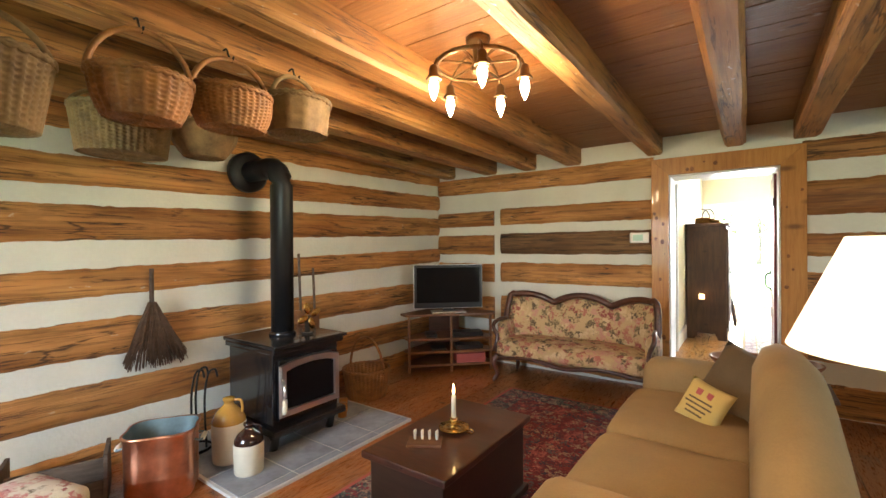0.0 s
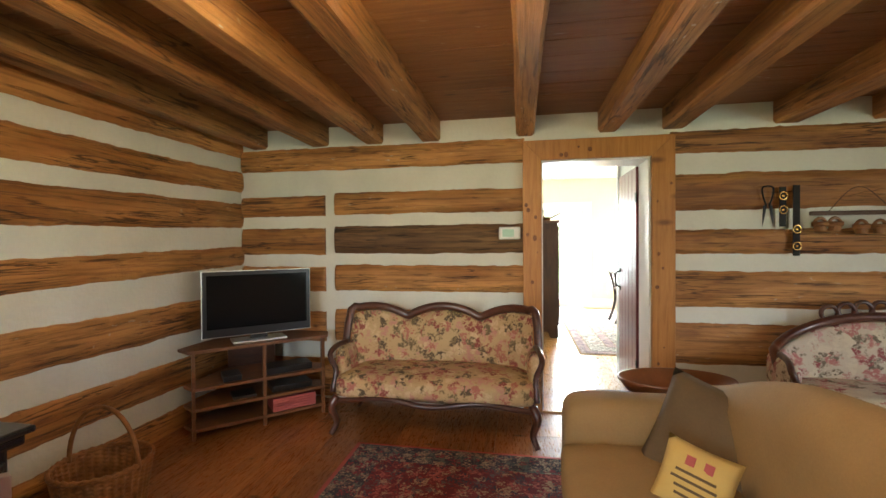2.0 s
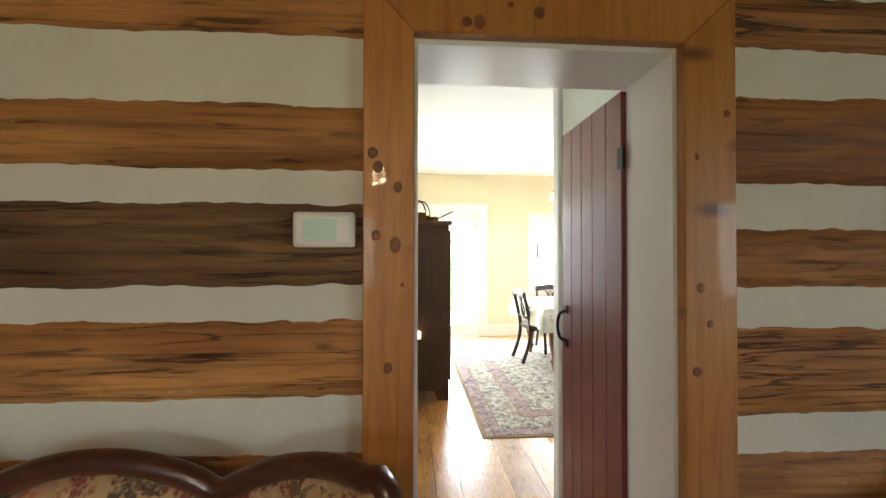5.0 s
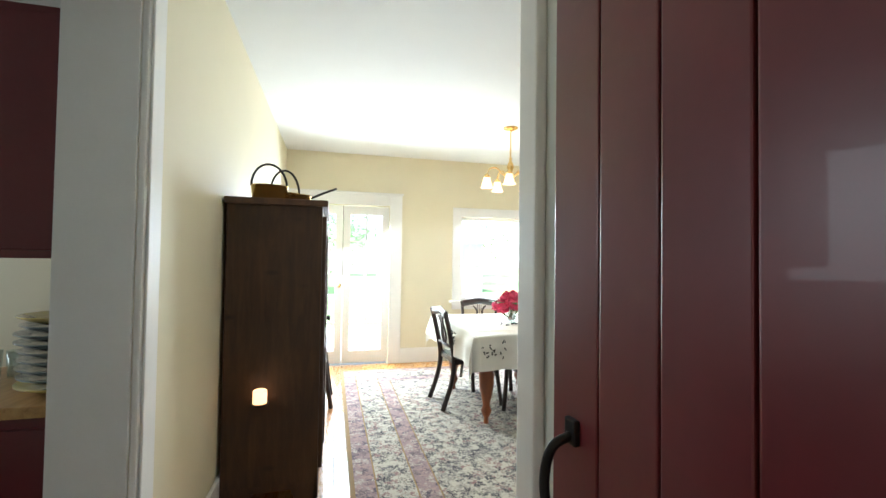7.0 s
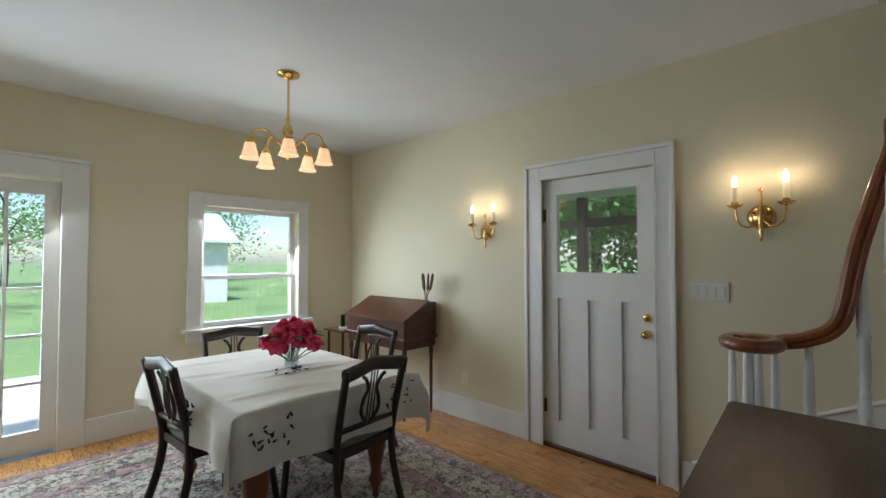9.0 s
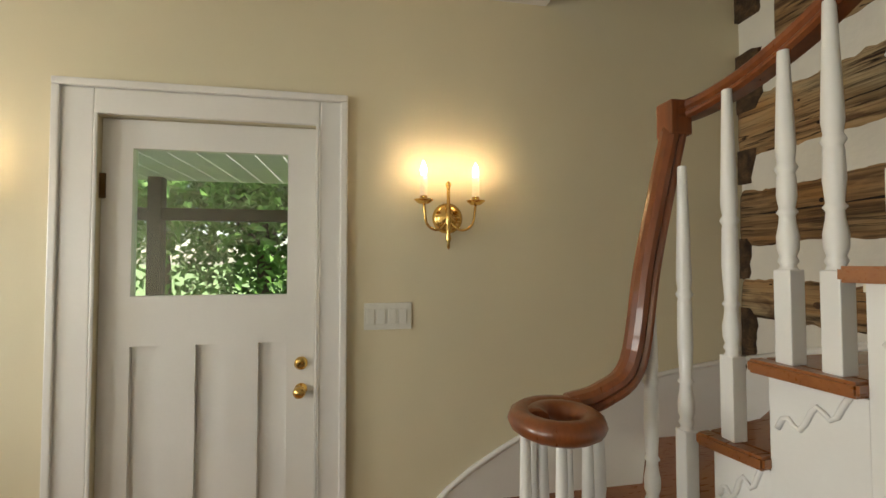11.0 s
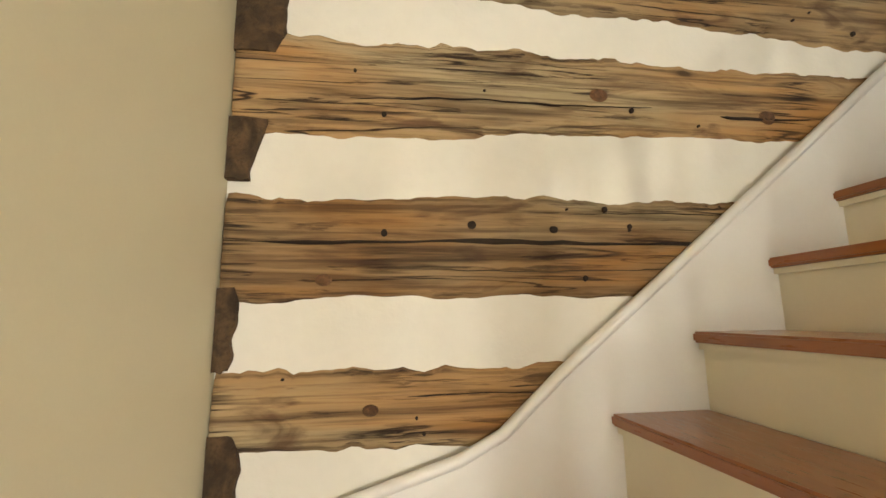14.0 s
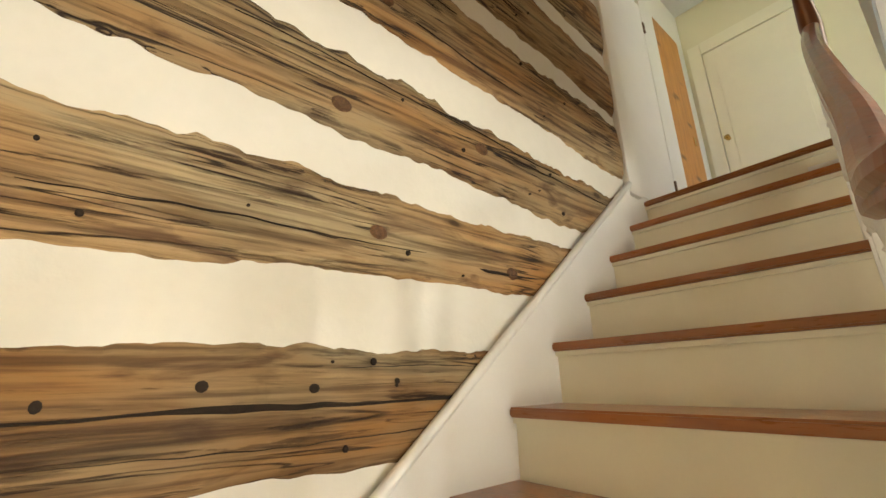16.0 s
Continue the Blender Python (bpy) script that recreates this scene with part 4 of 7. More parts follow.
for a in ((RX0 + 0.03, RY0 + 0.03, RX1 - 0.03, RY0 + 0.22), (RX0 + 0.03, RY1 - 0.22, RX1 - 0.03, RY1 - 0.03), (RX0 + 0.03, RY0 + 0.22, RX0 + 0.22, RY1 - 0.22), (RX1 - 0.22, RY0 + 0.22, RX1 - 0.03, RY1 - 0.22)):
    part("border", B(a[0], a[1], 0.001, a[2], a[3], 0.011), M["rug_navy"], rg)
part("edging", B(RX0, RY0, 0.0, RX1, RY1, 0.006), M["paper"], rg)


def sofa():
    t = thing("sofa", "tan microfibre camelback sofa with loose seat cushions", "sofa")
    y0, y1 = 1.40, 3.50
    part("base", pad(bmesh.new(), -0.38, y0 + 0.06, 0.06, 0.42, y1 - 0.06, 0.30, 0.0, 0.03, 6), M["tan"], t)
    ln = (y1 - y0 - 0.5) / 2
    for i in range(2):
        a = y0 + 0.25 + i * ln
        part("seat_cushion", pad(bmesh.new(), -0.40, a + 0.004, 0.29, 0.22, a + ln - 0.004, 0.46, 0.018, 0.05, 10, seed=i), M["tan"], t)
    for a in (y0, y1 - 0.25):
        bm = bmesh.new()
        pad(bm, -0.37, a, 0.05, 0.30, a + 0.25, 0.61, 0.012, 0.07, 10, seed=a)
        part("arm", bm, M["tan"], t)
    bm = bmesh.new()
    n, rings = 28, []
    for i in range(n + 1):
        u = i / n
        y = y0 + (y1 - y0) * u
        top = 0.66 + 0.27 * math.sin(math.pi * u) ** 1.3
        sec = [(0.18, 0.28), (0.20, top - 0.12), (0.235, top - 0.03), (0.29, top), (0.36, top - 0.02), (0.42, top - 0.09), (0.44, 0.30), (0.44, 0.06)]
        if i in (0, n):
            sec = [((x - 0.31) * 0.75 + 0.31, z * 0.985) for x, z in sec]
        rings.append([bm.verts.new((x, y, z + 0.006 * noise.noise(Vector((x * 5, y * 5, z * 5))))) for x, z in sec])
    for a, b in zip(rings, rings[1:]):
        for k in range(7):
            f = bm.faces.new((a[k], a[k + 1], b[k + 1], b[k]))
            f.smooth = True
    bm.faces.new(rings[0])
    bm.faces.new(rings[-1])
    part("backrest", bm, M["tan"], t)
    for lx in (-0.33, 0.38):
        for ly in (y0 + 0.1, y1 - 0.1):
            bm = bmesh.new()
            lathe(bm, [(0.02, 0), (0.035, 0.03), (0.03, 0.07)], 10, (lx, ly, 0))
            part("foot", bm, M["mahog"], t)


sofa()
t = thing("throw_pillow", "olive velvet square throw pillow leaning on the sofa", "pillow")
part("cover", pillow(bmesh.new(), 0.245, 0.09), M["taupe"], t)
t.matrix_basis = pose(0.17, 3.06, 0.53, -30, 14, -36)
t = thing("slogan_pillow", "small mustard yellow pillow with a stitched slogan", "pillow")
part("cover", pillow(bmesh.new(), 0.145, 0.055, 12, 3), M["yellow"], t)
for i, (w, z) in enumerate(((0.15, 0.01), (0.17, -0.02), (0.13, -0.05), (0.11, -0.08))):
    part("stitched_line", B(-w / 2, -0.060, z, w / 2, -0.052, z + 0.011), M["taupe"], t)
for a in (-0.05, 0.02):
    part("stitched_house", B(a, -0.056, 0.045, a + 0.035, -0.046, 0.085), M["paper"], t)
t.matrix_basis = pose(0.0, 2.80, 0.535, -30, 12, -32) @ Matrix.Diagonal((0.8, 0.8, 0.8, 1))


def sweep_frame(bm, pts, r, sq=(1, 1)):
    return tube(bm, smooth_path(pts, 5), r, 8, sq)


def settee(name, label, mat, x0, x1, yb, yf, crest, extra=False):
    """A Victorian settee: carved frame, humped back, scrolled arms. Local: front towards -y."""
    t = thing(name, label, "settee")
    w = x1 - x0

    def top(u):
        return crest - 0.09 + 0.09 * abs(math.cos(7.6 * (u - 0.5))) ** 0.8 if not extra else crest - 0.22 + 0.22 * math.sin(math.pi * u) ** 0.8

    n = 36
    bm = bmesh.new()
    rows = []
    for i in range(n + 1):
        u = i / n
        x = x0 + 0.04 + (w - 0.08) * u
        wrap = (2 * abs(u - 0.5)) ** 4
        rows.append([])
        for k in range(9):
            v = k / 8
            z = 0.36 + (top(u) - 0.04 - 0.36) * v
            tuft = 0.012 * math.cos(u * w * 30) * math.cos(v * 12)
            y = yb - 0.10 + 0.05 * v - 0.16 * wrap - 0.05 * math.sin(math.pi * v) + tuft
            rows[-1].append(bm.verts.new((x, y, z)))
    for a, b in zip(rows, rows[1:]):
        for k in range(8):
            f = bm.faces.new((a[k], b[k], b[k + 1], a[k + 1]))
            f.smooth = True
    ext = bmesh.ops.extrude_face_region(bm, geom=bm.faces[:])
    for v in ext["geom"]:
        if isinstance(v, bmesh.types.BMVert):
            v.co.y += 0.06
    part("backrest", bm, mat, t)
    bm = bmesh.new()
    pts = [(x0 + 0.02, yb - 0.36, 0.42), (x0 + 0.0, yb - 0.28, 0.60)]
    pts += [(x0 + 0.02 + (w - 0.04) * i / 30, yb - 0.06 - 0.16 * (2 * abs(i / 30 - 0.5)) ** 4, top(i / 30)) for i in range(31)]
    pts += [(x1, yb - 0.28, 0.60), (x1 - 0.02, yb - 0.36, 0.42)]
    tube(bm, smooth_path(pts, 2), 0.031, 8)
    part("crest_rail", bm, M["mahog"], t, "dark carved crest rail")
    part("seat", pad(bmesh.new(), x0 + 0.04, yf, 0.26, x1 - 0.04, yb - 0.08, 0.42, 0.025, 0.05, 12), mat, t)
    bm = bmesh.new()
    tube(bm, smooth_path([(x0 + 0.04 + (w - 0.08) * i / 12, yf - 0.005 + 0.03 * (2 * abs(i / 12 - 0.5)) ** 2, 0.26 - 0.02 * math.cos(math.pi * 4 * i / 12)) for i in range(13)], 3), 0.02, 8)
    part("seat_rail", bm, M["mahog"], t)
    for sx, xx in ((1, x0), (-1, x1)):
        bm = bmesh.new()
        pad(bm, xx - 0.045 + 0.03 * sx, yf + 0.12, 0.30, xx + 0.045 + 0.03 * sx, yb - 0.14, 0.58, 0.01, 0.035, 6)
        part("arm_pad", bm, mat, t)
        bm = bmesh.new()
        sweep_frame(bm, [(xx + 0.02 * sx, yb - 0.30, 0.60), (xx + 0.0, yf + 0.14, 0.60), (xx - 0.01 * sx, yf + 0.05, 0.55), (xx + 0.03 * sx, yf + 0.06, 0.44), (xx + 0.02 * sx, yf + 0.02, 0.30)], 0.02)
        part("arm_scroll", bm, M["mahog"], t)
        for ly, k in ((yf + 0.03, -1), (yb - 0.12, 1)):
            bm = bmesh.new()
            tube(bm, smooth_path([(xx + 0.05 * sx, ly, 0.27), (xx + 0.02 * sx, ly + 0.03 * k, 0.20), (xx + 0.05 * sx, ly + 0.01 * k, 0.09), (xx + 0.02 * sx, ly + 0.05 * k, 0.015)], 5), [0.032 - 0.001 * i for i in range(16)], 8)
            part("leg", bm, M["mahog"], t)
    if extra:
        for i in range(7):
            u = 0.5 + (i - 3) * 0.07
            bm = bmesh.new()
            cx, cz = x0 + w * u, top(u) + 0.05
            tube(bm, [(cx + 0.045 * math.cos(a), yb - 0.06, cz + 0.05 * math.sin(a)) for a in (2 * math.pi * k / 14 for k in range(15))], 0.014, 6)
            part("carved_scroll", bm, M["mahog"], t)
    return t


settee("floral_settee", "triple-hump mahogany settee in gold and rose floral brocade", M["floral"], -1.91, -0.45, 4.66, 4.06, 0.85)
s2 = settee("carved_loveseat", "carved mahogany loveseat in pale rose floral brocade", M["floral_pale"], -0.65, 0.65, 0.32, -0.32, 0.84, True)
at(s2, 1.72, 4.28, 0, -10)


def tv_corner():
    t = thing("corner_tv_stand", "walnut corner television stand with open shelves", "tv stand")
    # local: front towards -y, width 0.94 at the front
    poly = [(-0.47, -0.12), (0.47, -0.12), (0.52, 0.02), (0.18, 0.36), (-0.18, 0.36), (-0.52, 0.02)]
    for z in (0.06, 0.20, 0.34, 0.60):
        bm = slab(bmesh.new(), [(x * (1.03 if z > 0.5 else 0.97), y) for x, y in poly], z, z + 0.022, 0.003)
        part("top" if z > 0.5 else "shelf", bm, M["shelfwood"], t)
    for x in (-0.46, 0.0, 0.44):
        part("upright", B(x, -0.11, 0.0, x + 0.022, -0.07, 0.60), M["shelfwood"], t)
    part("upright", B(-0.18, 0.33, 0.0, 0.18, 0.35, 0.60), M["mahog"], t)
    at(t, -2.53, 4.20, 0, 44)
    tv = thing("television", "flat black television with a silver bezel, switched off", "television")
    part("bezel", B(-0.385, -0.03, 0.05, 0.385, 0.03, 0.53, bev=0.008), M["tvgrey"], tv)
    part("edge_trim", B(-0.388, -0.025, 0.046, 0.388, -0.015, 0.534, bev=0.002), M["chrome"], tv)
    part("screen", B(-0.355, -0.0335, 0.11, 0.355, -0.029, 0.50), M["screen"], tv)
    part("neck", B(-0.06, -0.01, 0.01, 0.06, 0.03, 0.06), M["tvgrey"], tv)
    part("foot", B(-0.19, -0.09, 0.0, 0.19, 0.09, 0.014, bev=0.005), M["chrome"], tv)
    at(tv, -2.555, 4.225, 0.622, 44)
    for nm, lab, mt, lx, z, w, h in (("disc_player", "slim black disc player on a shelf", "black", 0.2, 0.363, 0.34, 0.05), ("cable_box", "black cable box on a shelf", "black", 0.22, 0.223, 0.30, 0.045), ("game_console", "small grey device on a shelf", "tvgrey", -0.2, 0.363, 0.12, 0.04), ("remote_control", "black remote control on a shelf", "black", -0.12, 0.223, 0.16, 0.02)):
        b = tagged(part(nm, B(-w / 2, -0.06, 0, w / 2, 0.12, h, bev=0.005), M[mt]), lab, nm.replace("_", " "))
        b.matrix_basis = pose(-2.53, 4.20, 0, 0, 0, 44) @ pose(lx, -0.02, z)
    for i in range(5):
        b = tagged(part("magazine", B(-0.16, -0.08, 0, 0.16, 0.12, 0.018), M["paper"]), "red-spined magazine in a stack", "magazine", "stack of magazines")
        b.matrix_basis = pose(-2.53, 4.20, 0, 0, 0, 44) @ pose(0.23, -0.02, 0.083 + 0.0195 * i)


tv_corner()


def woven(name, label, mat, rx, ry, h, flare=1.15, handle=0.0, rows=24, stakes=36, group="", belly=0.0, foot=0.0):
    """A basket: woven rows over stakes, a rolled rim, a base and a hoop handle."""
    t = thing(name, label, "basket", group)
    bm = bmesh.new()
    seg = stakes * 4

    def rad(v):
        return 1 / flare + (1 - 1 / flare) * v + belly * math.sin(math.pi * v)

    rings = []
    nr = rows * 3
    for i in range(nr + 1):
        v = i / nr
        k = rad(v)
        ring = []
        for j in range(seg):
            a = 2 * math.pi * j / seg
            wob = 1 + 0.026 * math.cos(a * stakes) + 0.016 * math.sin(a * stakes / 2 + math.pi * (i // 3)) * (1 if i % 3 else 0.2)
            ring.append(bm.verts.new((rx * k * wob * math.cos(a), ry * k * wob * math.sin(a), h * v)))
        rings.append(ring)
    for a, b in zip(rings, rings[1:]):
        for j in range(seg):
            f = bm.faces.new((a[j], a[(j + 1) % seg], b[(j + 1) % seg], b[j]))
            f.smooth = True
    part("weave", bm, mat, t)
    # coiled base, a little hollow
    bm = bmesh.new()
    coil = []
    for i in range(13):
        k = rad(0) * (1 - i / 12.5)
        coil.append([bm.verts.new((rx * k * math.cos(a), ry * k * math.sin(a), 0.006 + 0.004 * (i % 2) + 0.002 * math.sin(a * 22 + math.pi * i))) for a in (2 * math.pi * j / 66 for j in range(66))])
    for a, b in zip(coil, coil[1:]):
        for j in range(66):
            bm.faces.new((a[j], b[j], b[(j + 1) % 66], a[(j + 1) % 66]))
    bm.faces.new(coil[-1])
    part("base", bm, mat, t)
    bm = bmesh.new()
    for off in (0.0, math.pi / 16):
        tube(bm, [(rx * math.cos(a), ry * math.sin(a), h + 0.008 * math.sin(16 * a + off * 16)) for a in (2 * math.pi * j / 64 for j in range(65))], 0.009, 6)
    part("rim", bm, mat, t)
    if handle:
        bm = bmesh.new()
        tube(bm, [(rx * math.cos(a), 0, h - 0.02 + handle * math.sin(a)) for a in (math.pi * j / 16 for j in range(17))], 0.011, 8)
        part("handle", bm, mat, t)
    return t


at(woven("wicker_basket", "round wicker floor basket with a hoop handle", M["cane"], 0.21, 0.21, 0.25, 1.2, 0.30), -2.66, 3.06, 0)
HB = "baskets hanging from the beams"
at(woven("hanging_basket", "large brown wicker basket hung from a beam", M["cane_old"], 0.18, 0.15, 0.225, 1.25, 0.16, group=HB), -1.66, 0.505, 1.708, 90)
at(woven("hanging_basket", "tan ribbed basket with a tall hoop handle", M["cane"], 0.165, 0.145, 0.155, 1.35, 0.20, 18, 26, HB, 0.06), -1.64, 0.93, 1.82, 80)
at(woven("hanging_basket", "reddish oval willow basket with a hoop handle", M["cane"], 0.165, 0.135, 0.155, 1.25, 0.17, 22, 36, HB, 0.08), -1.64, 1.27, 1.86, 85)
at(woven("hanging_basket", "grey split-ash basket hung upside down", M["cane_old"], 0.165, 0.15, 0.165, 1.12, 0.14, 6, 12, HB), -1.64, 1.605, 1.905, 100)
at(woven("hanging_basket", "dark flat-bottomed wicker basket near the wall", M["cane_old"], 0.24, 0.2, 0.24, 1.15, 0.13, 26, 44, HB), -2.66, 1.20, 1.87, 90)
at(woven("hanging_basket", "pale round-bottomed melon basket near the wall", M["cane_old"], 0.2, 0.18, 0.2, 1.7, 0.14, 8, 14, HB, 0.12), -2.66, 1.64, 1.93, 90)

for y, z in ((0.505, 2.08), (0.93, 2.155), (1.27, 2.165), (1.605, 2.19)):
    bm = bmesh.new()
    hx = -1.66 if y < 0.6 else -1.64
    tube(bm, smooth_path([(-1.735, y, max(z + 0.05, 2.225)), (hx - 0.045, y, z + 0.06), (hx - 0.03, y, z + 0.03), (hx - 0.012, y, z + 0.01), (hx, y, z - 0.008), (hx + 0.015, y, z + 0.012)], 4), 0.0045, 6)
    tagged(part("iron_hook", bm, M["iron"]), "bent iron hook in the beam", "hook", "basket hooks")
t = thing("footstool", "low footstool with a pale floral cover", "footstool")
part("cover", pad(bmesh.new(), -0.2, -0.16, 0.14, 0.2, 0.16, 0.30, 0.03, 0.05, 8), M["floral_pale"], t)
for lx in (-0.15, 0.15):
    for ly in (-0.11, 0.11):
        part("leg", lathe(bmesh.new(), [(0.014, 0), (0.022, 0.06), (0.02, 0.15)], 10, (lx, ly, 0)), M["mahog"], t)
at(t, -2.36, 0.72, 0, 15)

# copper boiler, jugs, crate, fire tools
def squared(bm, k=0.42):
    """Push a round plan out towards a rounded square."""
    for v in bm.verts:
        a = math.atan2(v.co.y / 0.155, v.co.x / 0.19)
        f = 1 + k * 0.5 * (1 - math.cos(4 * a)) * 0.5 + 0.006 * noise.noise(v.co * 9)
        v.co.x *= f
        v.co.y *= f
    return bm


t = thing("copper_boiler", "dented rounded-square copper wash boiler with tinned inside", "boiler")
bm = bmesh.new()
lathe(bm, [(0.0, 0), (0.92, 0), (0.97, 0.02), (0.97, 0.12), (0.99, 0.13), (0.97, 0.14), (0.99, 0.33), (1.04, 0.345), (1.05, 0.36), (1.0, 0.36)], 64, sx=0.165, sy=0.14)
squared(bm)
part("shell", bm, M["copper"], t)
bm = bmesh.new()
lathe(bm, [(0.98, 0.358), (0.96, 0.33), (0.93, 0.02), (0.0, 0.018)], 64, sx=0.165, sy=0.14)
squared(bm)
part("lining", bm, M["tin"], t)
for s in (-1, 1):
    bm = bmesh.new()
    tube(bm, smooth_path([(s * 0.16, -0.055, 0.29), (s * 0.20, -0.05, 0.28), (s * 0.20, 0.05, 0.28), (s * 0.16, 0.055, 0.29)], 4), 0.006, 6)
    hd = part("handle", bm, M["tin"], t)
    part("grip", lathe(bmesh.new(), [(0.0, -0.04), (0.012, -0.038), (0.014, 0.0), (0.012, 0.038), (0.0, 0.04)], 12, mat=pose(s * 0.203, 0, 0.279, 90, 0, 0)), M["wax"], hd, "pale turned wooden grip")
at(t, -2.47, 1.31, 0, 55)
for nm, lab, x, y, s, mts in (("stoneware_jug", "tall stoneware jug with ochre glazed shoulder", -2.48, 1.69, 0.97, ("stone", "ochre")), ("stoneware_jug", "small stoneware jug with dark brown neck", -2.24, 1.68, 0.72, ("stone", "browngl"))):
    t = thing(nm, lab, "jug")
    bm = bmesh.new()
    lathe(bm, [(0.0, 0), (0.095, 0), (0.1, 0.012), (0.104, 0.22), (0.10, 0.245)], 28)
    part("body", bm, M[mts[0]], t)
    bm = bmesh.new()
    lathe(bm, [(0.1, 0.245), (0.098, 0.27), (0.08, 0.31), (0.045, 0.345), (0.03, 0.36), (0.028, 0.375), (0.036, 0.385), (0.036, 0.40), (0.022, 0.405), (0.0, 0.40)], 28)
    tube(bm, smooth_path([(0.03, 0, 0.385), (0.075, 0, 0.38), (0.085, 0, 0.32), (0.07, 0, 0.30)], 4), 0.009, 6)
    part("neck", bm, M[mts[1]], t, "glazed shoulder and neck")
    t.matrix_basis = pose(x, y, 0.022, 0, 0, 40) @ Matrix.Diagonal((max(s * 1.0, 0.82), max(s * 1.0, 0.82), s, 1))
t = thing("tool_carrier", "old grey wooden tool carrier on the floor", "crate")
part("bottom", B(-0.2, -0.13, 0, 0.2, 0.13, 0.02), M["greywood"], t)
for a in ((-0.2, -0.13, 0.2, -0.11, 0.13), (-0.2, 0.11, 0.2, 0.13, 0.13), (-0.22, -0.13, -0.2, 0.13, 0.26), (0.2, -0.13, 0.22, 0.13, 0.26)):
    part("board", B(a[0], a[1], 0.0, a[2], a[3], a[4], bev=0.004), M["greywood"], t)
part("divider", B(-0.2, -0.01, 0.02, 0.2, 0.01, 0.20, bev=0.004), M["greywood"], t)
at(t, -2.78, 0.93, 0, 70)
t = thing("turkey_wing_broom", "dark straw hearth broom hung on the log wall", "broom")
bm = bmesh.new()
tube(bm, [(XW + 0.05, 1.46, 1.22), (XW + 0.05, 1.46, 0.98)], 0.014, 8)
part("handle", bm, M["greywood"], t)
bm = bmesh.new()
rnd = random.Random(9)
for i in range(260):
    a = rnd.uniform(-1, 1)
    tube(bm, smooth_path([(XW + 0.05 + rnd.uniform(-.012, .02), 1.46 + a * 0.02, 1.0), (XW + 0.05 + rnd.uniform(-.015, .03), 1.47 + a * 0.10, 0.82), (XW + 0.05 + rnd.uniform(-.015, .04), 1.48 + a * 0.185, 0.62 + rnd.uniform(-.05, .05))], 3), 0.0032, 3)
tagged(part("straw", bm, M["straw"], t), kind="stuff")
for nm, lab, y, z0, z1 in (("fire_shovel", "long-handled fire shovel hung by the stove", 2.75, 0.60, 1.17), ("hearth_brush", "long-handled hearth brush hung by the stove", 2.60, 0.66, 1.30)):
    t = thing(nm, lab, "fire tool")
    bm = bmesh.new()
    tube(bm, [(XW + 0.06, y, z0 + 0.12), (XW + 0.05, y - 0.01, z1)], 0.011, 8)
    part("handle", bm, M["greywood"], t)
    part("blade", B(XW + 0.02, y - 0.045, z0, XW + 0.07, y + 0.045, z0 + 0.15, bev=0.01), M["shelfwood"], t)
t = thing("fire_tongs_basket", "black iron log rest with fire tools beside the stove", "fire tools")
for i, (dx, dy) in enumerate(((0, 0), (0.05, 0.06), (-0.05, 0.05))):
    bm = bmesh.new()
    tube(bm, smooth_path([(-2.80 + dx, 1.62 + dy, 0.03), (-2.78 + dx, 1.60 + dy, 0.35), (-2.77 + dx, 1.62 + dy, 0.52), (-2.74 + dx, 1.65 + dy, 0.55), (-2.73 + dx, 1.66 + dy, 0.50)], 4), 0.007, 6)
    part("tool", bm, M["iron"], t)
bm = bmesh.new()
lathe(bm, [(0.10, 0), (0.11, 0.01), (0.1, 0.02)], 20, (-2.80, 1.63, 0.022))
part("base", bm, M["iron"], t)
for y in (2.44, 2.52):
    t = tagged(part("firewood_stub", lathe(bmesh.new(), [(0.035, 0), (0.036, 0.10), (0.033, 0.105), (0, 0.105)], 10, (-2.42 - (y - 2.44), y + 0.12, 0.022)), M["pine"]), "pale cut log end standing by the stove leg", "firewood", "cut log ends")


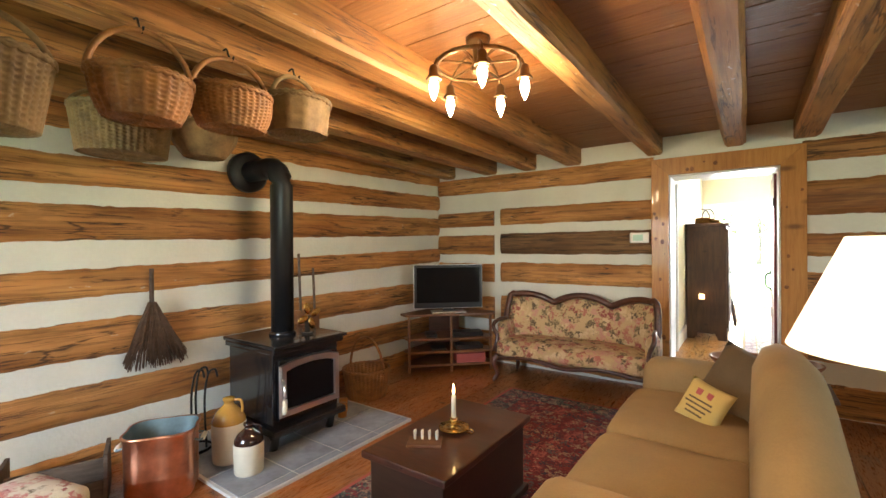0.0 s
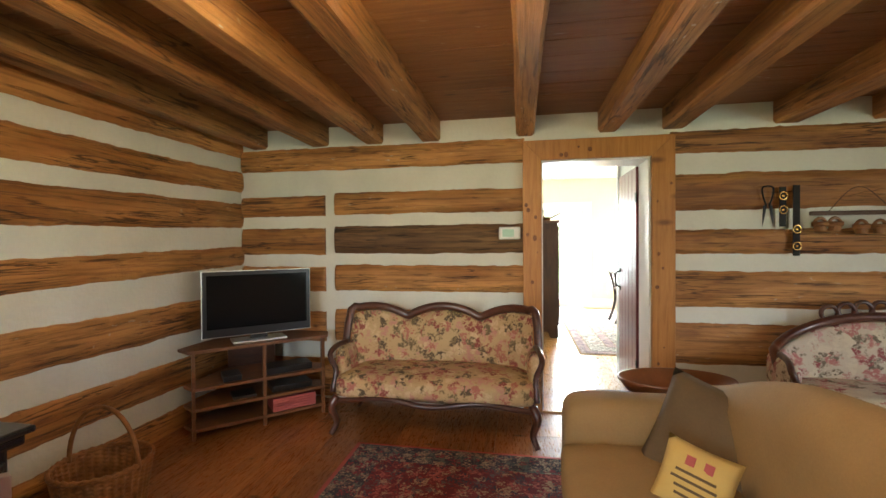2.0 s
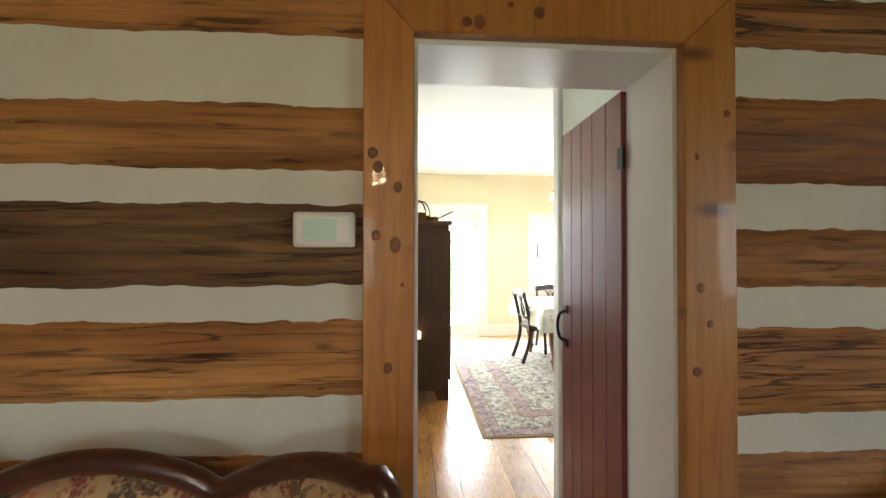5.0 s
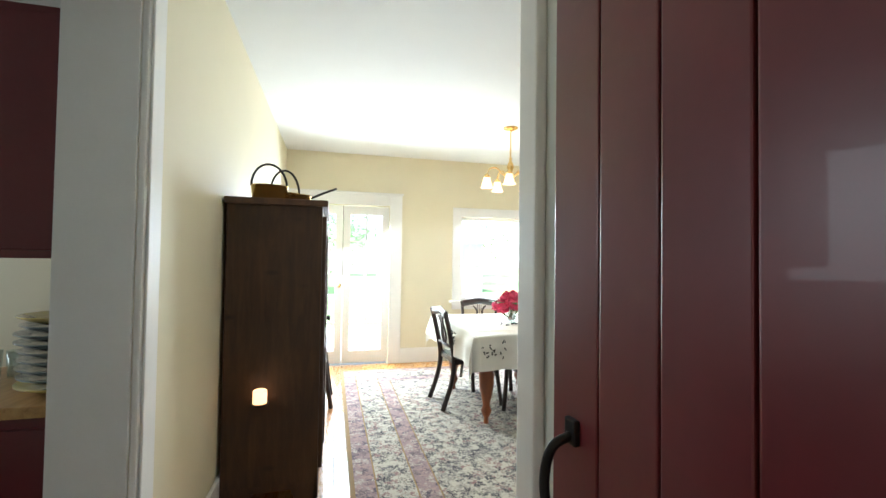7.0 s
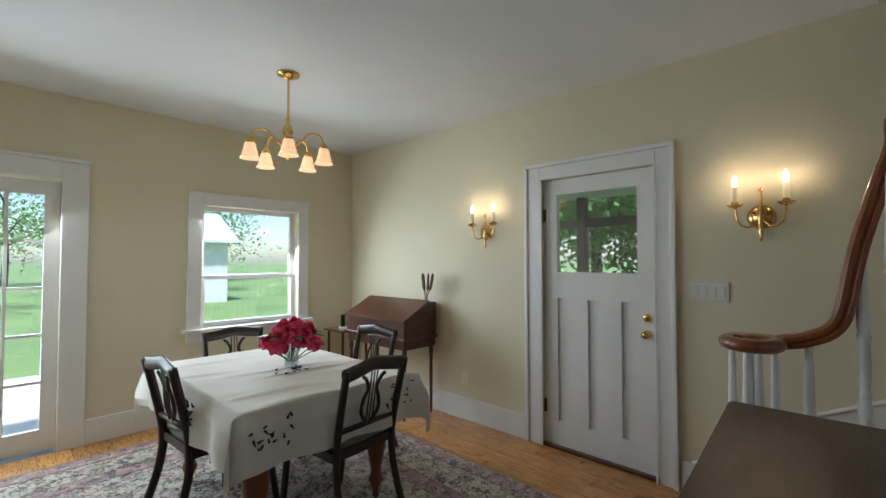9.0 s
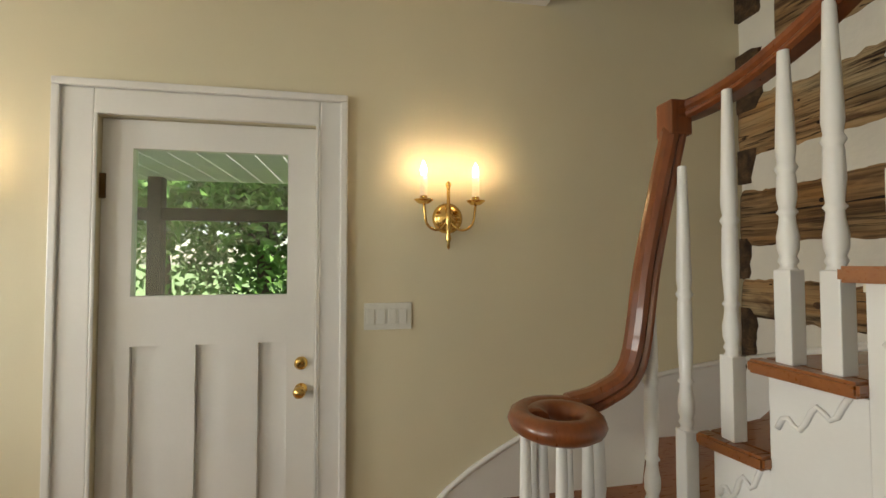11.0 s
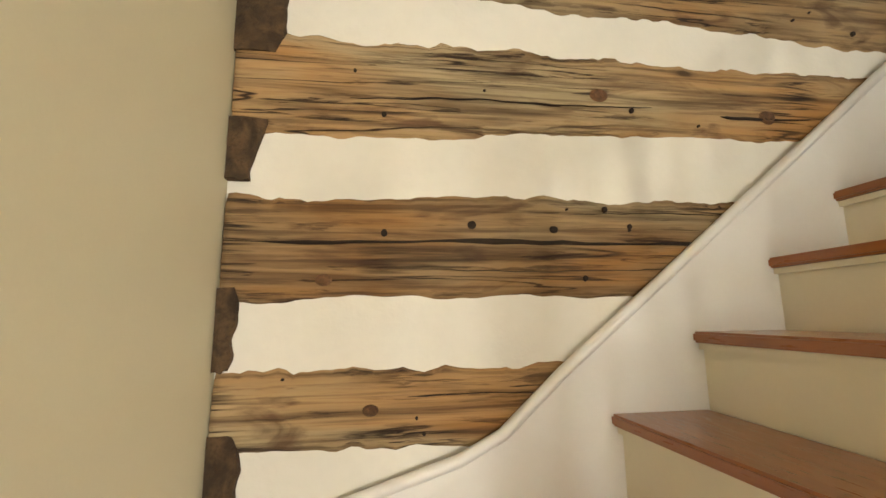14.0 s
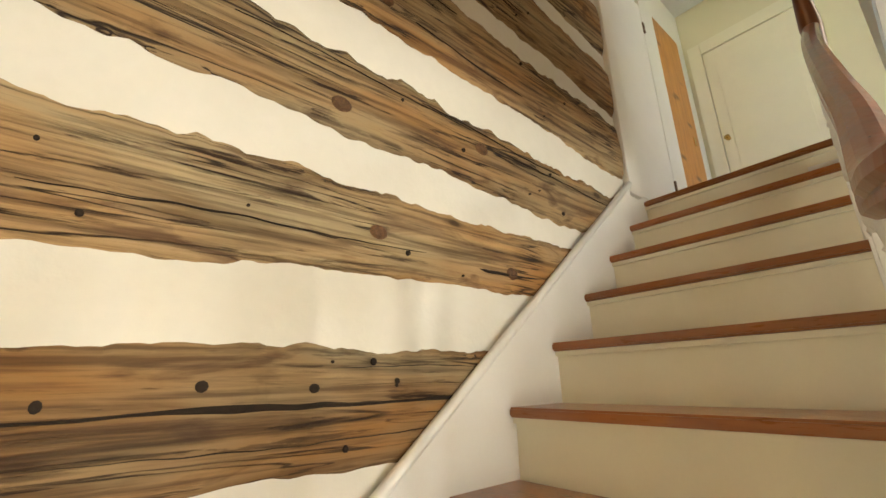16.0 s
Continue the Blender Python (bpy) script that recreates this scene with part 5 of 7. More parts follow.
# chandelier on a beam
def wheel_chandelier():
    t = thing("wheel_chandelier", "bronze wheel chandelier with five lit candle bulbs", "chandelier")
    bm = bmesh.new()
    lathe(bm, [(0.0, 0.0), (0.06, 0.0), (0.055, -0.03), (0.025, -0.05), (0.02, -0.12), (0.035, -0.14), (0.03, -0.17), (0.0, -0.18)], 20, (0, 0, 0.0))
    part("stem", bm, M["bronze"], t)
    bm = bmesh.new()
    tube(bm, [(0.2 * math.cos(a), 0.2 * math.sin(a), -0.13) for a in (2 * math.pi * j / 48 for j in range(49))], 0.011, 8)
    part("ring", bm, M["bronze"], t)
    for i in range(5):
        a = 2 * math.pi * i / 5 + 0.3
        c, s = math.cos(a), math.sin(a)
        bm = bmesh.new()
        tube(bm, smooth_path([(0.03 * c, 0.03 * s, -0.10), (0.10 * c, 0.10 * s, -0.06), (0.2 * c, 0.2 * s, -0.12), (0.225 * c, 0.225 * s, -0.17)], 4), 0.007, 6)
        arm = part("arm", bm, M["bronze"], t)
        bm = bmesh.new()
        lathe(bm, [(0.008, 0.012), (0.018, 0.004), (0.022, -0.012), (0.023, -0.035), (0.036, -0.052), (0.038, -0.058), (0.030, -0.060), (0, -0.058)], 16, (0.225 * c, 0.225 * s, -0.165))
        part("socket", bm, M["bronze"], arm)
        bm = bmesh.new()
        tube(bm, [(0.035 * c, 0.035 * s, -0.125), (0.195 * c, 0.195 * s, -0.13)], 0.006, 6)
        part("spoke", bm, M["bronze"], arm)
        bm = bmesh.new()
        lathe(bm, [(0.012, 0), (0.02, -0.02), (0.022, -0.045), (0.012, -0.08), (0.002, -0.10)], 12, (0.225 * c, 0.225 * s, -0.222))
        part("bulb", bm, M["bulb"], arm)
    at(t, -0.88, 2.08, ZL - 0.002)
    for i in range(5):
        a = 2 * math.pi * i / 5 + 0.3
        lamp('POINT', "chandelier_bulb_light", Matrix.Translation((-0.88 + 0.225 * math.cos(a), 2.08 + 0.225 * math.sin(a), ZL - 0.345)), 2.0, WARM, r=0.025)


wheel_chandelier()

# end table with the lamp
t = thing("end_table", "small dark wooden end table by the sofa", "table")
part("tabletop", B(0.2, 0.92, 0.58, 0.56, 1.32, 0.61, bev=0.006), M["mahog"], t)
for lx in (0.22, 0.51):
    for ly in (0.94, 1.27):
        part("leg", B(lx, ly, 0, lx + 0.03, ly + 0.03, 0.58), M["mahog"], t)
t = thing("table_lamp", "table lamp with a lit cream fabric shade", "lamp")
bm = bmesh.new()
lathe(bm, [(0.0, 0), (0.07, 0), (0.07, 0.02), (0.03, 0.05), (0.055, 0.15), (0.05, 0.25), (0.02, 0.34), (0.01, 0.36), (0.01, 0.62), (0, 0.62)], 20)
part("base", bm, M["brass"], t)
bm = bmesh.new()
lathe(bm, [(0.138, 0.585), (0.07, 0.745), (0.068, 0.745), (0.136, 0.585)], 32)
part("shade", bm, M["shade"], t, "lit cream shade")
bm = bmesh.new()
lathe(bm, [(0.012, 0.62), (0.025, 0.65), (0.02, 0.68), (0, 0.70)], 12)
part("bulb", bm, M["bulb"], t)
at(t, 0.37, 1.11, 0.61)
lamp('POINT', "table_lamp_light", Matrix.Translation((0.37, 1.11, 1.27)), 1.3, WARM, r=0.05)

# bowl on its table at the sofa's far end
t = thing("scalloped_side_table", "dark side table with wavy edge behind the sofa", "table")
part("tabletop", B(-0.12, 3.62, 0.41, 0.62, 4.02, 0.435, bev=0.006), M["darkwood"], t)
for lx in (-0.09, 0.55):
    for ly in (3.65, 3.95):
        bm = bmesh.new()
        lathe(bm, [(0.02, 0), (0.025, 0.05), (0.015, 0.1), (0.028, 0.16), (0.015, 0.22), (0.028, 0.28), (0.015, 0.34), (0.03, 0.38), (0.03, 0.41)], 12, (lx + 0.02, ly + 0.02, 0))
        part("leg", bm, M["darkwood"], t)
t = thing("dough_bowl", "oval turned wooden dough bowl", "bowl")
bm = bmesh.new()
lathe(bm, [(0.0, 0.0), (0.4, 0.0), (0.6, 0.03), (0.85, 0.09), (1.0, 0.145), (1.0, 0.155), (0.96, 0.155), (0.8, 0.10), (0.5, 0.035), (0.0, 0.02)], 40, sx=0.31, sy=0.2)
part("shell", bm, M["bowl"], t)
at(t, 0.27, 3.80, 0.436, 5)

# on the log wall
t = thing("thermostat", "white wall thermostat with green display", "thermostat")
part("case", B(-0.745, 4.69, 1.375, -0.575, 4.726, 1.475, bev=0.012), M["plastic"], t)
part("display", B(-0.715, 4.6885, 1.395, -0.625, 4.692, 1.455), M["lcd"], t)
t = thing("sheep_shears", "rusty iron sheep shears hung on the logs", "shears")
for s in (-1, 1):
    bm = bmesh.new()
    tube(bm, smooth_path([(1.18, 4.70, 1.745), (1.18 + s * 0.035, 4.70, 1.73), (1.18 + s * 0.03, 4.70, 1.67), (1.18 + s * 0.008, 4.70, 1.60)], 4), 0.006, 6)
    part("bow", bm, M["iron"], t)
    bm = bmesh.new()
    f = [(1.18 + s * 0.002, 1.62), (1.18 + s * 0.03, 1.60), (1.18 + s * 0.035, 1.455)]
    a = [bm.verts.new((x, 4.698, z)) for x, z in f]
    b = [bm.verts.new((x, 4.704, z)) for x, z in f]
    bm.faces.new(a), bm.faces.new(b[::-1])
    for i in range(3):
        bm.faces.new((a[i], b[i], b[(i + 1) % 3], a[(i + 1) % 3]))
    part("blade", bm, M["iron"], t)
for lab, x, z0, z1, disc in (("short black leather strap with horse brasses", 1.275, 1.45, 1.735, (1.67, 1.57)), ("long black leather strap with horse brasses", 1.362, 1.24, 1.745, (1.43, 1.31))):
    t = thing("harness_strap", lab, "harness strap", "horse brass straps")
    part("strap", B(x - 0.022, 4.695, z0, x + 0.022, 4.703, z1, bev=0.002), M["leather"], t)
    for z in disc:
        bm = bmesh.new()
        tube(bm, [(x + 0.024 * math.cos(a), 4.69, z + 0.028 * math.sin(a)) for a in (2 * math.pi * j / 16 for j in range(17))], 0.005, 6)
        lathe(bm, [(0.010, 0), (0.010, 0.006), (0, 0.006)], 10, mat=pose(x, 4.694, z, 90, 0, 0))
        part("brass_disc", bm, M["brass"], t, "round horse brass")
t = thing("hanging_rack", "wooden yoke rack hung by a cord on the wall", "rack")
part("bar", B(1.44, 4.68, 1.525, 2.05, 4.70, 1.555, bev=0.006), M["darkwood"], t)
bm = bmesh.new()
tube(bm, smooth_path([(1.56, 4.69, 1.555), (1.68, 4.70, 1.69), (1.75, 4.70, 1.72), (1.82, 4.70, 1.69), (1.94, 4.69, 1.555)], 5), 0.003, 5)
part("cord", bm, M["straw"], t)
for i, x in enumerate((1.49, 1.58, 1.74, 1.85, 1.95)):
    b = woven("miniature_basket", "tiny brown basket hanging on the rack", M["cane"], 0.04, 0.035, 0.05, 1.2, 0.06, 5, 12, "miniature baskets")
    at(b, x, 4.665, 1.415 - (0.02 if i > 1 else 0))
# ================= hall and dining room =================


def prism(bm, pts, thick_vec):
    """A flat outline given thickness along a vector."""
    t = Vector(thick_vec)
    a = [bm.verts.new(p) for p in pts]
    b = [bm.verts.new(Vector(p) + t) for p in pts]
    n = len(pts)
    bm.faces.new(a)
    bm.faces.new(b[::-1])
    for i in range(n):
        bm.faces.new((a[i], b[i], b[(i + 1) % n], a[(i + 1) % n]))
    return bm


# red plank door, open into the hall
t = tagged(new("door_red"), "barn-red plank door standing open in the hall", "door", kind="structure")
ys = [5.04, 5.17, 5.30, 5.42, 5.54, 5.67]
for a, b in zip(ys, ys[1:]):
    part("plank", B(0.372, a + 0.002, 0.015, 0.402, b - 0.002, 1.975, bev=0.003), M["red"], t)
for a in ys[1:-1]:
    part("bead", B(0.378, a - 0.006, 0.015, 0.40, a + 0.006, 1.975, bev=0.002), M["red"], t)
bm = bmesh.new()
tube(bm, smooth_path([(0.368, 5.60, 1.075), (0.335, 5.605, 1.055), (0.325, 5.61, 1.0), (0.335, 5.605, 0.94), (0.368, 5.60, 0.92)], 5), 0.008, 8)
box(bm, 0.362, 5.585, 1.06, 0.373, 5.615, 1.10, 0.003)
box(bm, 0.362, 5.585, 0.89, 0.373, 5.615, 0.93, 0.003)
part("handle", bm, M["iron"], t, "black iron pull handle")
for z in (0.28, 1.68):
    part("hinge", B(0.366, 5.02, z, 0.376, 5.06, z + 0.08), M["iron"], t)
trim = tagged(new("trim_hall_corner"), "white corner board at the hall wall end", "trim", kind="structure")
part("corner_board", B(0.385, 5.77, 0, 0.41, 5.85, ZC, bev=0.006), M["white"], trim)
part("corner_board", B(0.41, 5.842, 0, 0.50, 5.862, ZC, bev=0.006), M["white"], trim)
# kitchen doorway lining and casing
lin = tagged(new("trim_kitchen_doorway"), "white painted casing of the kitchen doorway", "door casing", kind="structure")
part("jamb", B(XL - 0.2, KY0 - 0.001, 0, XL, KY0 + 0.012, KZ), M["white"], lin)
part("jamb", B(XL - 0.2, KY1 - 0.012, 0, XL, KY1 + 0.001, KZ), M["white"], lin)
part("head", B(XL - 0.2, KY0 + 0.012, KZ - 0.012, XL, KY1 - 0.012, KZ + 0.001), M["white"], lin)
for a, b in ((KY0 - 0.12, KY0), (KY1, KY1 + 0.14)):
    part("casing_board", B(XL, a, 0, XL + 0.02, b, KZ + 0.12, bev=0.005), M["white"], lin)
    part("casing_bead", B(XL + 0.02, a + 0.015, 0, XL + 0.03, a + 0.045, KZ + 0.1, bev=0.004), M["white"], lin)
part("casing_board", B(XL, KY0, KZ, XL + 0.02, KY1, KZ + 0.12, bev=0.005), M["white"], lin)
t = thing("light_switch", "white light switch plate on the hall wall", "switch")
part("plate", B(XL, 5.21, 1.23, XL + 0.008, 5.29, 1.345, bev=0.003), M["plastic"], t)
part("rocker", B(XL + 0.008, 5.238, 1.27, XL + 0.016, 5.262, 1.305, bev=0.002), M["plastic"], t)

# kitchen seen through the doorway
t = thing("kitchen_base_cabinet", "dark red kitchen base cabinet", "cabinet")
part("body", B(-2.2, 6.75, 0, -0.78, 7.35, 0.80), M["red"], t)
for i in range(3):
    part("door", B(-2.15 + i * 0.46, 6.73, 0.1, -1.72 + i * 0.46, 6.752, 0.76, bev=0.006), M["red"], t)
t = thing("kitchen_worktop", "pale butcher-block kitchen worktop on red cabinets", "worktop")
part("slab", B(-2.22, 6.72, 0.80, -0.775, 7.36, 0.84, bev=0.004), M["butcher"], t)
t = thing("kitchen_wall_cabinet", "dark red kitchen wall cabinet", "cabinet")
part("body", B(-2.2, 6.95, 1.33, -0.78, 7.35, 2.3), M["red"], t)
for i in range(3):
    part("door", B(-2.15 + i * 0.46, 6.93, 1.36, -1.72 + i * 0.46, 6.952, 2.27, bev=0.006), M["red"], t)
rnd = random.Random(3)
for i in range(9):
    b = tagged(part("plate", lathe(bmesh.new(), [(0.0, 0), (0.08, 0), (0.11, 0.012), (0.15, 0.03), (0.15, 0.034), (0.1, 0.018), (0, 0.01)], 24), M["dishy" if i in (0, 8) else "dish"]), "glazed dinner plate in a stack", "plate", "stack of plates")
    b.matrix_basis = pose(-0.96 + rnd.uniform(-.01, .01), 6.93, 0.842 + 0.031 * i)
for i in range(3):
    b = tagged(part("glass_tumbler", lathe(bmesh.new(), [(0.03, 0), (0.036, 0.11), (0.034, 0.11), (0.028, 0.005), (0, 0.005)], 14), M["vase"]), "clear drinking glass on the worktop", "glass", "glasses")
    b.matrix_basis = pose(-1.25 - 0.09 * i, 7.15, 0.84)


def cupboard():
    t = thing("tall_cupboard", "tall dark-stained pine cupboard against the wall", "cupboard")
    x0, x1, y0, y1 = XL + 0.02, -0.06, 7.47, 8.45
    part("body", B(x0, y0, 0.12, x1, y1, 1.63, bev=0.004), M["darkwood"], t)
    part("cornice", B(x0 - 0.01, y0 - 0.025, 1.63, x1 + 0.03, y1 + 0.025, 1.665, bev=0.006), M["darkwood"], t)
    for yy in (y0, y1 - 0.02):
        bm = prism(bmesh.new(), [(x0, yy, 0.13), (x1, yy, 0.13), (x1, yy, 0.0), (x1 - 0.10, yy, 0.0), (x1 - 0.14, yy, 0.09), (x0 + 0.14, yy, 0.09), (x0 + 0.10, yy, 0.0), (x0, yy, 0.0)], (0, 0.02, 0))
        part("bracket_foot", bm, M["darkwood"], t)
    bm = prism(bmesh.new(), [(x1 - 0.02, y0, 0.13), (x1 - 0.02, y1, 0.13), (x1 - 0.02, y1, 0.0), (x1 - 0.02, y1 - 0.12, 0.0), (x1 - 0.02, y1 - 0.17, 0.09), (x1 - 0.02, y0 + 0.17, 0.09), (x1 - 0.02, y0 + 0.12, 0.0), (x1 - 0.02, y0, 0.0)], (0.022, 0, 0))
    part("apron", bm, M["darkwood"], t)
    for a, b in ((y0 + 0.03, (y0 + y1) / 2 - 0.003), ((y0 + y1) / 2 + 0.003, y1 - 0.03)):
        d = part("door", B(x1, a, 0.18, x1 + 0.022, b, 1.58, bev=0.004), M["darkwood"], t)
        for z0, z1 in ((0.28, 0.82), (0.94, 1.48)):
            part("panel", B(x1 + 0.022, a + 0.08, z0, x1 + 0.03, b - 0.08, z1, bev=0.006), M["darkwood"], d)
        part("knob", lathe(bmesh.new(), [(0.006, 0), (0.008, 0.012), (0.014, 0.02), (0.01, 0.028), (0, 0.03)], 12, mat=pose(x1 + 0.022, b - 0.03 if a < 7.6 else a + 0.03, 0.95, 0, 90, 0)), M["iron"], d)
    return t


cupboard()
for lab, x, y, r, h, hd in (("brass jelly pan with an iron hoop handle", -0.36, 7.62, 0.10, 0.085, 0.13), ("small brass pan with a long iron handle", -0.20, 7.72, 0.065, 0.055, 0.0), ("brass kettle pan with a tall hoop handle", -0.30, 7.86, 0.09, 0.08, 0.15)):
    t = thing("brass_pan", lab, "pan", "brass pans on the cupboard")
    part("bowl", lathe(bmesh.new(), [(0.0, 0), (r * 0.85, 0), (r * 0.93, 0.01), (r, h), (r * 1.05, h + 0.003), (r * 0.97, h), (r * 0.8, 0.008), (0, 0.006)], 24), M["brass"], t)
    bm = bmesh.new()
    if hd:
        tube(bm, [(r * math.cos(a), 0, h + hd * math.sin(a)) for a in (math.pi * j / 14 for j in range(15))], 0.007, 6)
    else:
        tube(bm, [(r, 0, h - 0.01), (r + 0.08, 0, h + 0.03), (r + 0.17, 0, h + 0.07)], 0.008, 6)
    part("handle", bm, M["iron"], t)
    at(t, x, y, 1.665, 25)
t = thing("candle_sconce", "lit pillar candle in an iron holder on the cupboard side", "candle")
bm = bmesh.new()
tube(bm, smooth_path([(-0.355, 7.46, 0.575), (-0.355, 7.43, 0.565), (-0.355, 7.41, 0.575)], 4), 0.006, 6)
lathe(bm, [(0.0, 0), (0.04, 0), (0.045, 0.012), (0.038, 0.012), (0, 0.006)], 16, (-0.355, 7.41, 0.575))
part("holder", bm, M["iron"], t)
part("candle", lathe(bmesh.new(), [(0.0, 0.581), (0.035, 0.581), (0.035, 0.65), (0.028, 0.655), (0, 0.647)], 18, (-0.355, 7.41, 0)), M["frost"], t)

# rug
rg = thing("dining_rug", "ivory and rose persian rug under the dining table", "rug")
RX0, RX1, RY0, RY1 = 0.12, 2.72, 6.62, 10.25
part("field", B(RX0 + 0.52, RY0 + 0.52, 0.001, RX1 - 0.52, RY1 - 0.52, 0.011), M["rug_ivory"], rg)
for o, w, mt in ((0.03, 0.12, "rug_rose"), (0.16, 0.22, "rug_ivory"), (0.39, 0.12, "rug_rose")):
    for a in ((RX0 + o, RY0 + o, RX1 - o, RY0 + o + w), (RX0 + o, RY1 - o - w, RX1 - o, RY1 - o), (RX0 + o, RY0 + o + w, RX0 + o + w, RY1 - o - w), (RX1 - o - w, RY0 + o + w, RX1 - o, RY1 - o - w)):
        part("border", B(a[0], a[1], 0.001, a[2], a[3], 0.010), M[mt], rg)
part("ground", B(RX0, RY0, 0.0, RX1, RY1, 0.007), M["tan"], rg)

# dining table with its cloth
TX0, TX1, TY0, TY1 = 1.10, 2.06, 8.17, 9.50
t = thing("dining_table", "dining table with thick turned mahogany legs", "table")
part("tabletop", B(TX0, TY0, 0.72, TX1, TY1, 0.748, bev=0.004), M["mahog"], t)
for lx in (TX0 + 0.14, TX1 - 0.1):
    for ly in (TY0 + 0.16, TY1 - 0.2):
        part("leg", lathe(bmesh.new(), [(0.012, 0.01), (0.022, 0.02), (0.018, 0.06), (0.03, 0.08), (0.045, 0.12), (0.03, 0.16), (0.035, 0.2), (0.06, 0.32), (0.065, 0.42), (0.045, 0.5), (0.05, 0.54), (0.05, 0.72)], 18, (lx, ly, 0.0)), M["rail"], t)


def tablecloth():
    t = thing("tablecloth", "creased cream tablecloth with green embroidery, hanging over the table", "tablecloth")
    bm = bmesh.new()
    nx, ny = 80, 150
    ov = 0.27
    W, L = TX1 - TX0, TY1 - TY0
    grid = []
    for i in range(nx + 1):
        row = []
        for j in range(ny + 1):
            u = -ov + (W + 2 * ov) * i / nx
            v = -ov + (L + 2 * ov) * j / ny
            ox, oy = max(0, -u, u - W), max(0, -v, v - L)
            x, y = min(max(u, 0), W), min(max(v, 0), L)
            d = (ox ** 2 + oy ** 2) ** 0.5 if ox and oy else max(ox, oy)
            sx, sy = (-1 if u < 0 else 1), (-1 if v < 0 else 1)
            drop = min(d, 0.36) if d > 0.015 else d
            fold = 0.018 * math.sin((u if oy else v) * 17 + sx) * min(1, d / 0.15)
            spread = 0.03 * min(1, d / 0.1) + fold + (0.05 if ox and oy else 0)
            z = 0.752 - max(0, drop - 0.008)
            if d == 0:
                z += 0.016 * max(0, noise.noise(Vector((u * 1.8, v * 15 + u * 2, 4))) - 0.05) + 0.002 * noise.noise(Vector((u * 6, v * 6, 1)))
            row.append(bm.verts.new((TX0 + x + sx * (spread if ox else 0), TY0 + y + sy * (spread if oy else 0), z)))
        grid.append(row)
    for a, b in zip(grid, grid[1:]):
        for k in range(ny):
            f = bm.faces.new((a[k], b[k], b[k + 1], a[k + 1]))
            f.smooth = True
    part("cloth", bm, M["cloth"], t)
    rnd = random.Random(4)
    spots = [((TX0 + 0.12, TY0 + 0.0), 'y'), ((TX1 - 0.10, TY0 + 0.0), 'y'), ((TX0 + 0.5, TY0 + 0.55), 'z'), ((TX0 + 0.0, TY0 + 0.5), 'x')]
    for (cx, cy), ax in spots:
        for k in range(16):
            bm = bmesh.new()
            a, r = rnd.uniform(-0.10, 0.10), rnd.uniform(-0.07, 0.07)
            ln, an = rnd.uniform(0.012, 0.028), rnd.uniform(0, 6.3)
            if ax == 'y':
                p, q = (cx + a, cy - 0.062, 0.66 + r), (cx + a + ln * math.cos(an), cy - 0.064, 0.66 + r + ln * math.sin(an))
            elif ax == 'x':
                p, q = (cx - 0.062, cy + a, 0.66 + r), (cx - 0.064, cy + a + ln, 0.66 + r + ln * math.sin(an))
            else:
                p, q = (cx + a, cy + r, 0.759), (cx + a + ln * math.cos(an), cy + r + ln * math.sin(an), 0.759)
            tube(bm, [p, q], [0.006, 0.003], 5)
            part("embroidered_leaf", bm, M["stitch"], t)


tablecloth()


def dining_chair():
    t = thing("dining_chair", "dark mahogany lyre-back dining chair with padded seat", "chair", "chairs round the dining table")
    # local: seat centre at origin, back towards -y
    for s in (-1, 1):
        bm = bmesh.new()
        tube(bm, smooth_path([(s * 0.20, -0.30, 0.0), (s * 0.195, -0.22, 0.24), (s * 0.19, -0.20, 0.44), (s * 0.195, -0.24, 0.66), (s * 0.20, -0.29, 0.87)], 5), 0.021, 8, (0.8, 1.1))
        part("back_post", bm, M["ebony"], t)
        bm = bmesh.new()
        tube(bm, smooth_path([(s * 0.20, 0.21, 0.43), (s * 0.20, 0.23, 0.25), (s * 0.20, 0.27, 0.0)], 5), 0.02, 8)
        part("front_leg", bm, M["ebony"], t)
        part("seat_rail", B(s * 0.20 - 0.014, -0.20, 0.40, s * 0.20 + 0.014, 0.22, 0.45, bev=0.004), M["ebony"], t)
    for y in (-0.19, 0.21):
        part("seat_rail", B(-0.2, y - 0.012, 0.40, 0.2, y + 0.012, 0.45, bev=0.004), M["ebony"], t)
    part("seat", pad(bmesh.new(), -0.19, -0.18, 0.43, 0.19, 0.21, 0.485, 0.012, 0.02, 6), M["cushion"], t)
    bm = bmesh.new()
    tube(bm, smooth_path([(-0.215, -0.285, 0.84), (-0.1, -0.275, 0.855), (0, -0.27, 0.87), (0.1, -0.275, 0.855), (0.215, -0.285, 0.84)], 4), 0.034, 8, (0.5, 1.1))
    part("top_rail", bm, M["ebony"], t)
    bm = bmesh.new()
    tube(bm, [(-0.19, -0.215, 0.55), (0.19, -0.215, 0.55)], 0.015, 8)
    part("lower_rail", bm, M["ebony"], t)
    for s in (-1, 1):
        bm = bmesh.new()
        tube(bm, smooth_path([(s * 0.02, -0.222, 0.56), (s * 0.06, -0.23, 0.62), (s * 0.05, -0.24, 0.69), (s * 0.03, -0.25, 0.74), (s * 0.05, -0.262, 0.79), (s * 0.075, -0.268, 0.81)], 4), 0.010, 6)
        part("lyre_arm", bm, M["ebony"], t)
    for s in (-0.02, 0, 0.02):
        bm = bmesh.new()
        tube(bm, [(s, -0.225, 0.57), (s, -0.27, 0.83)], 0.004, 5)
        part("lyre_string", bm, M["ebony"], t)
    return t


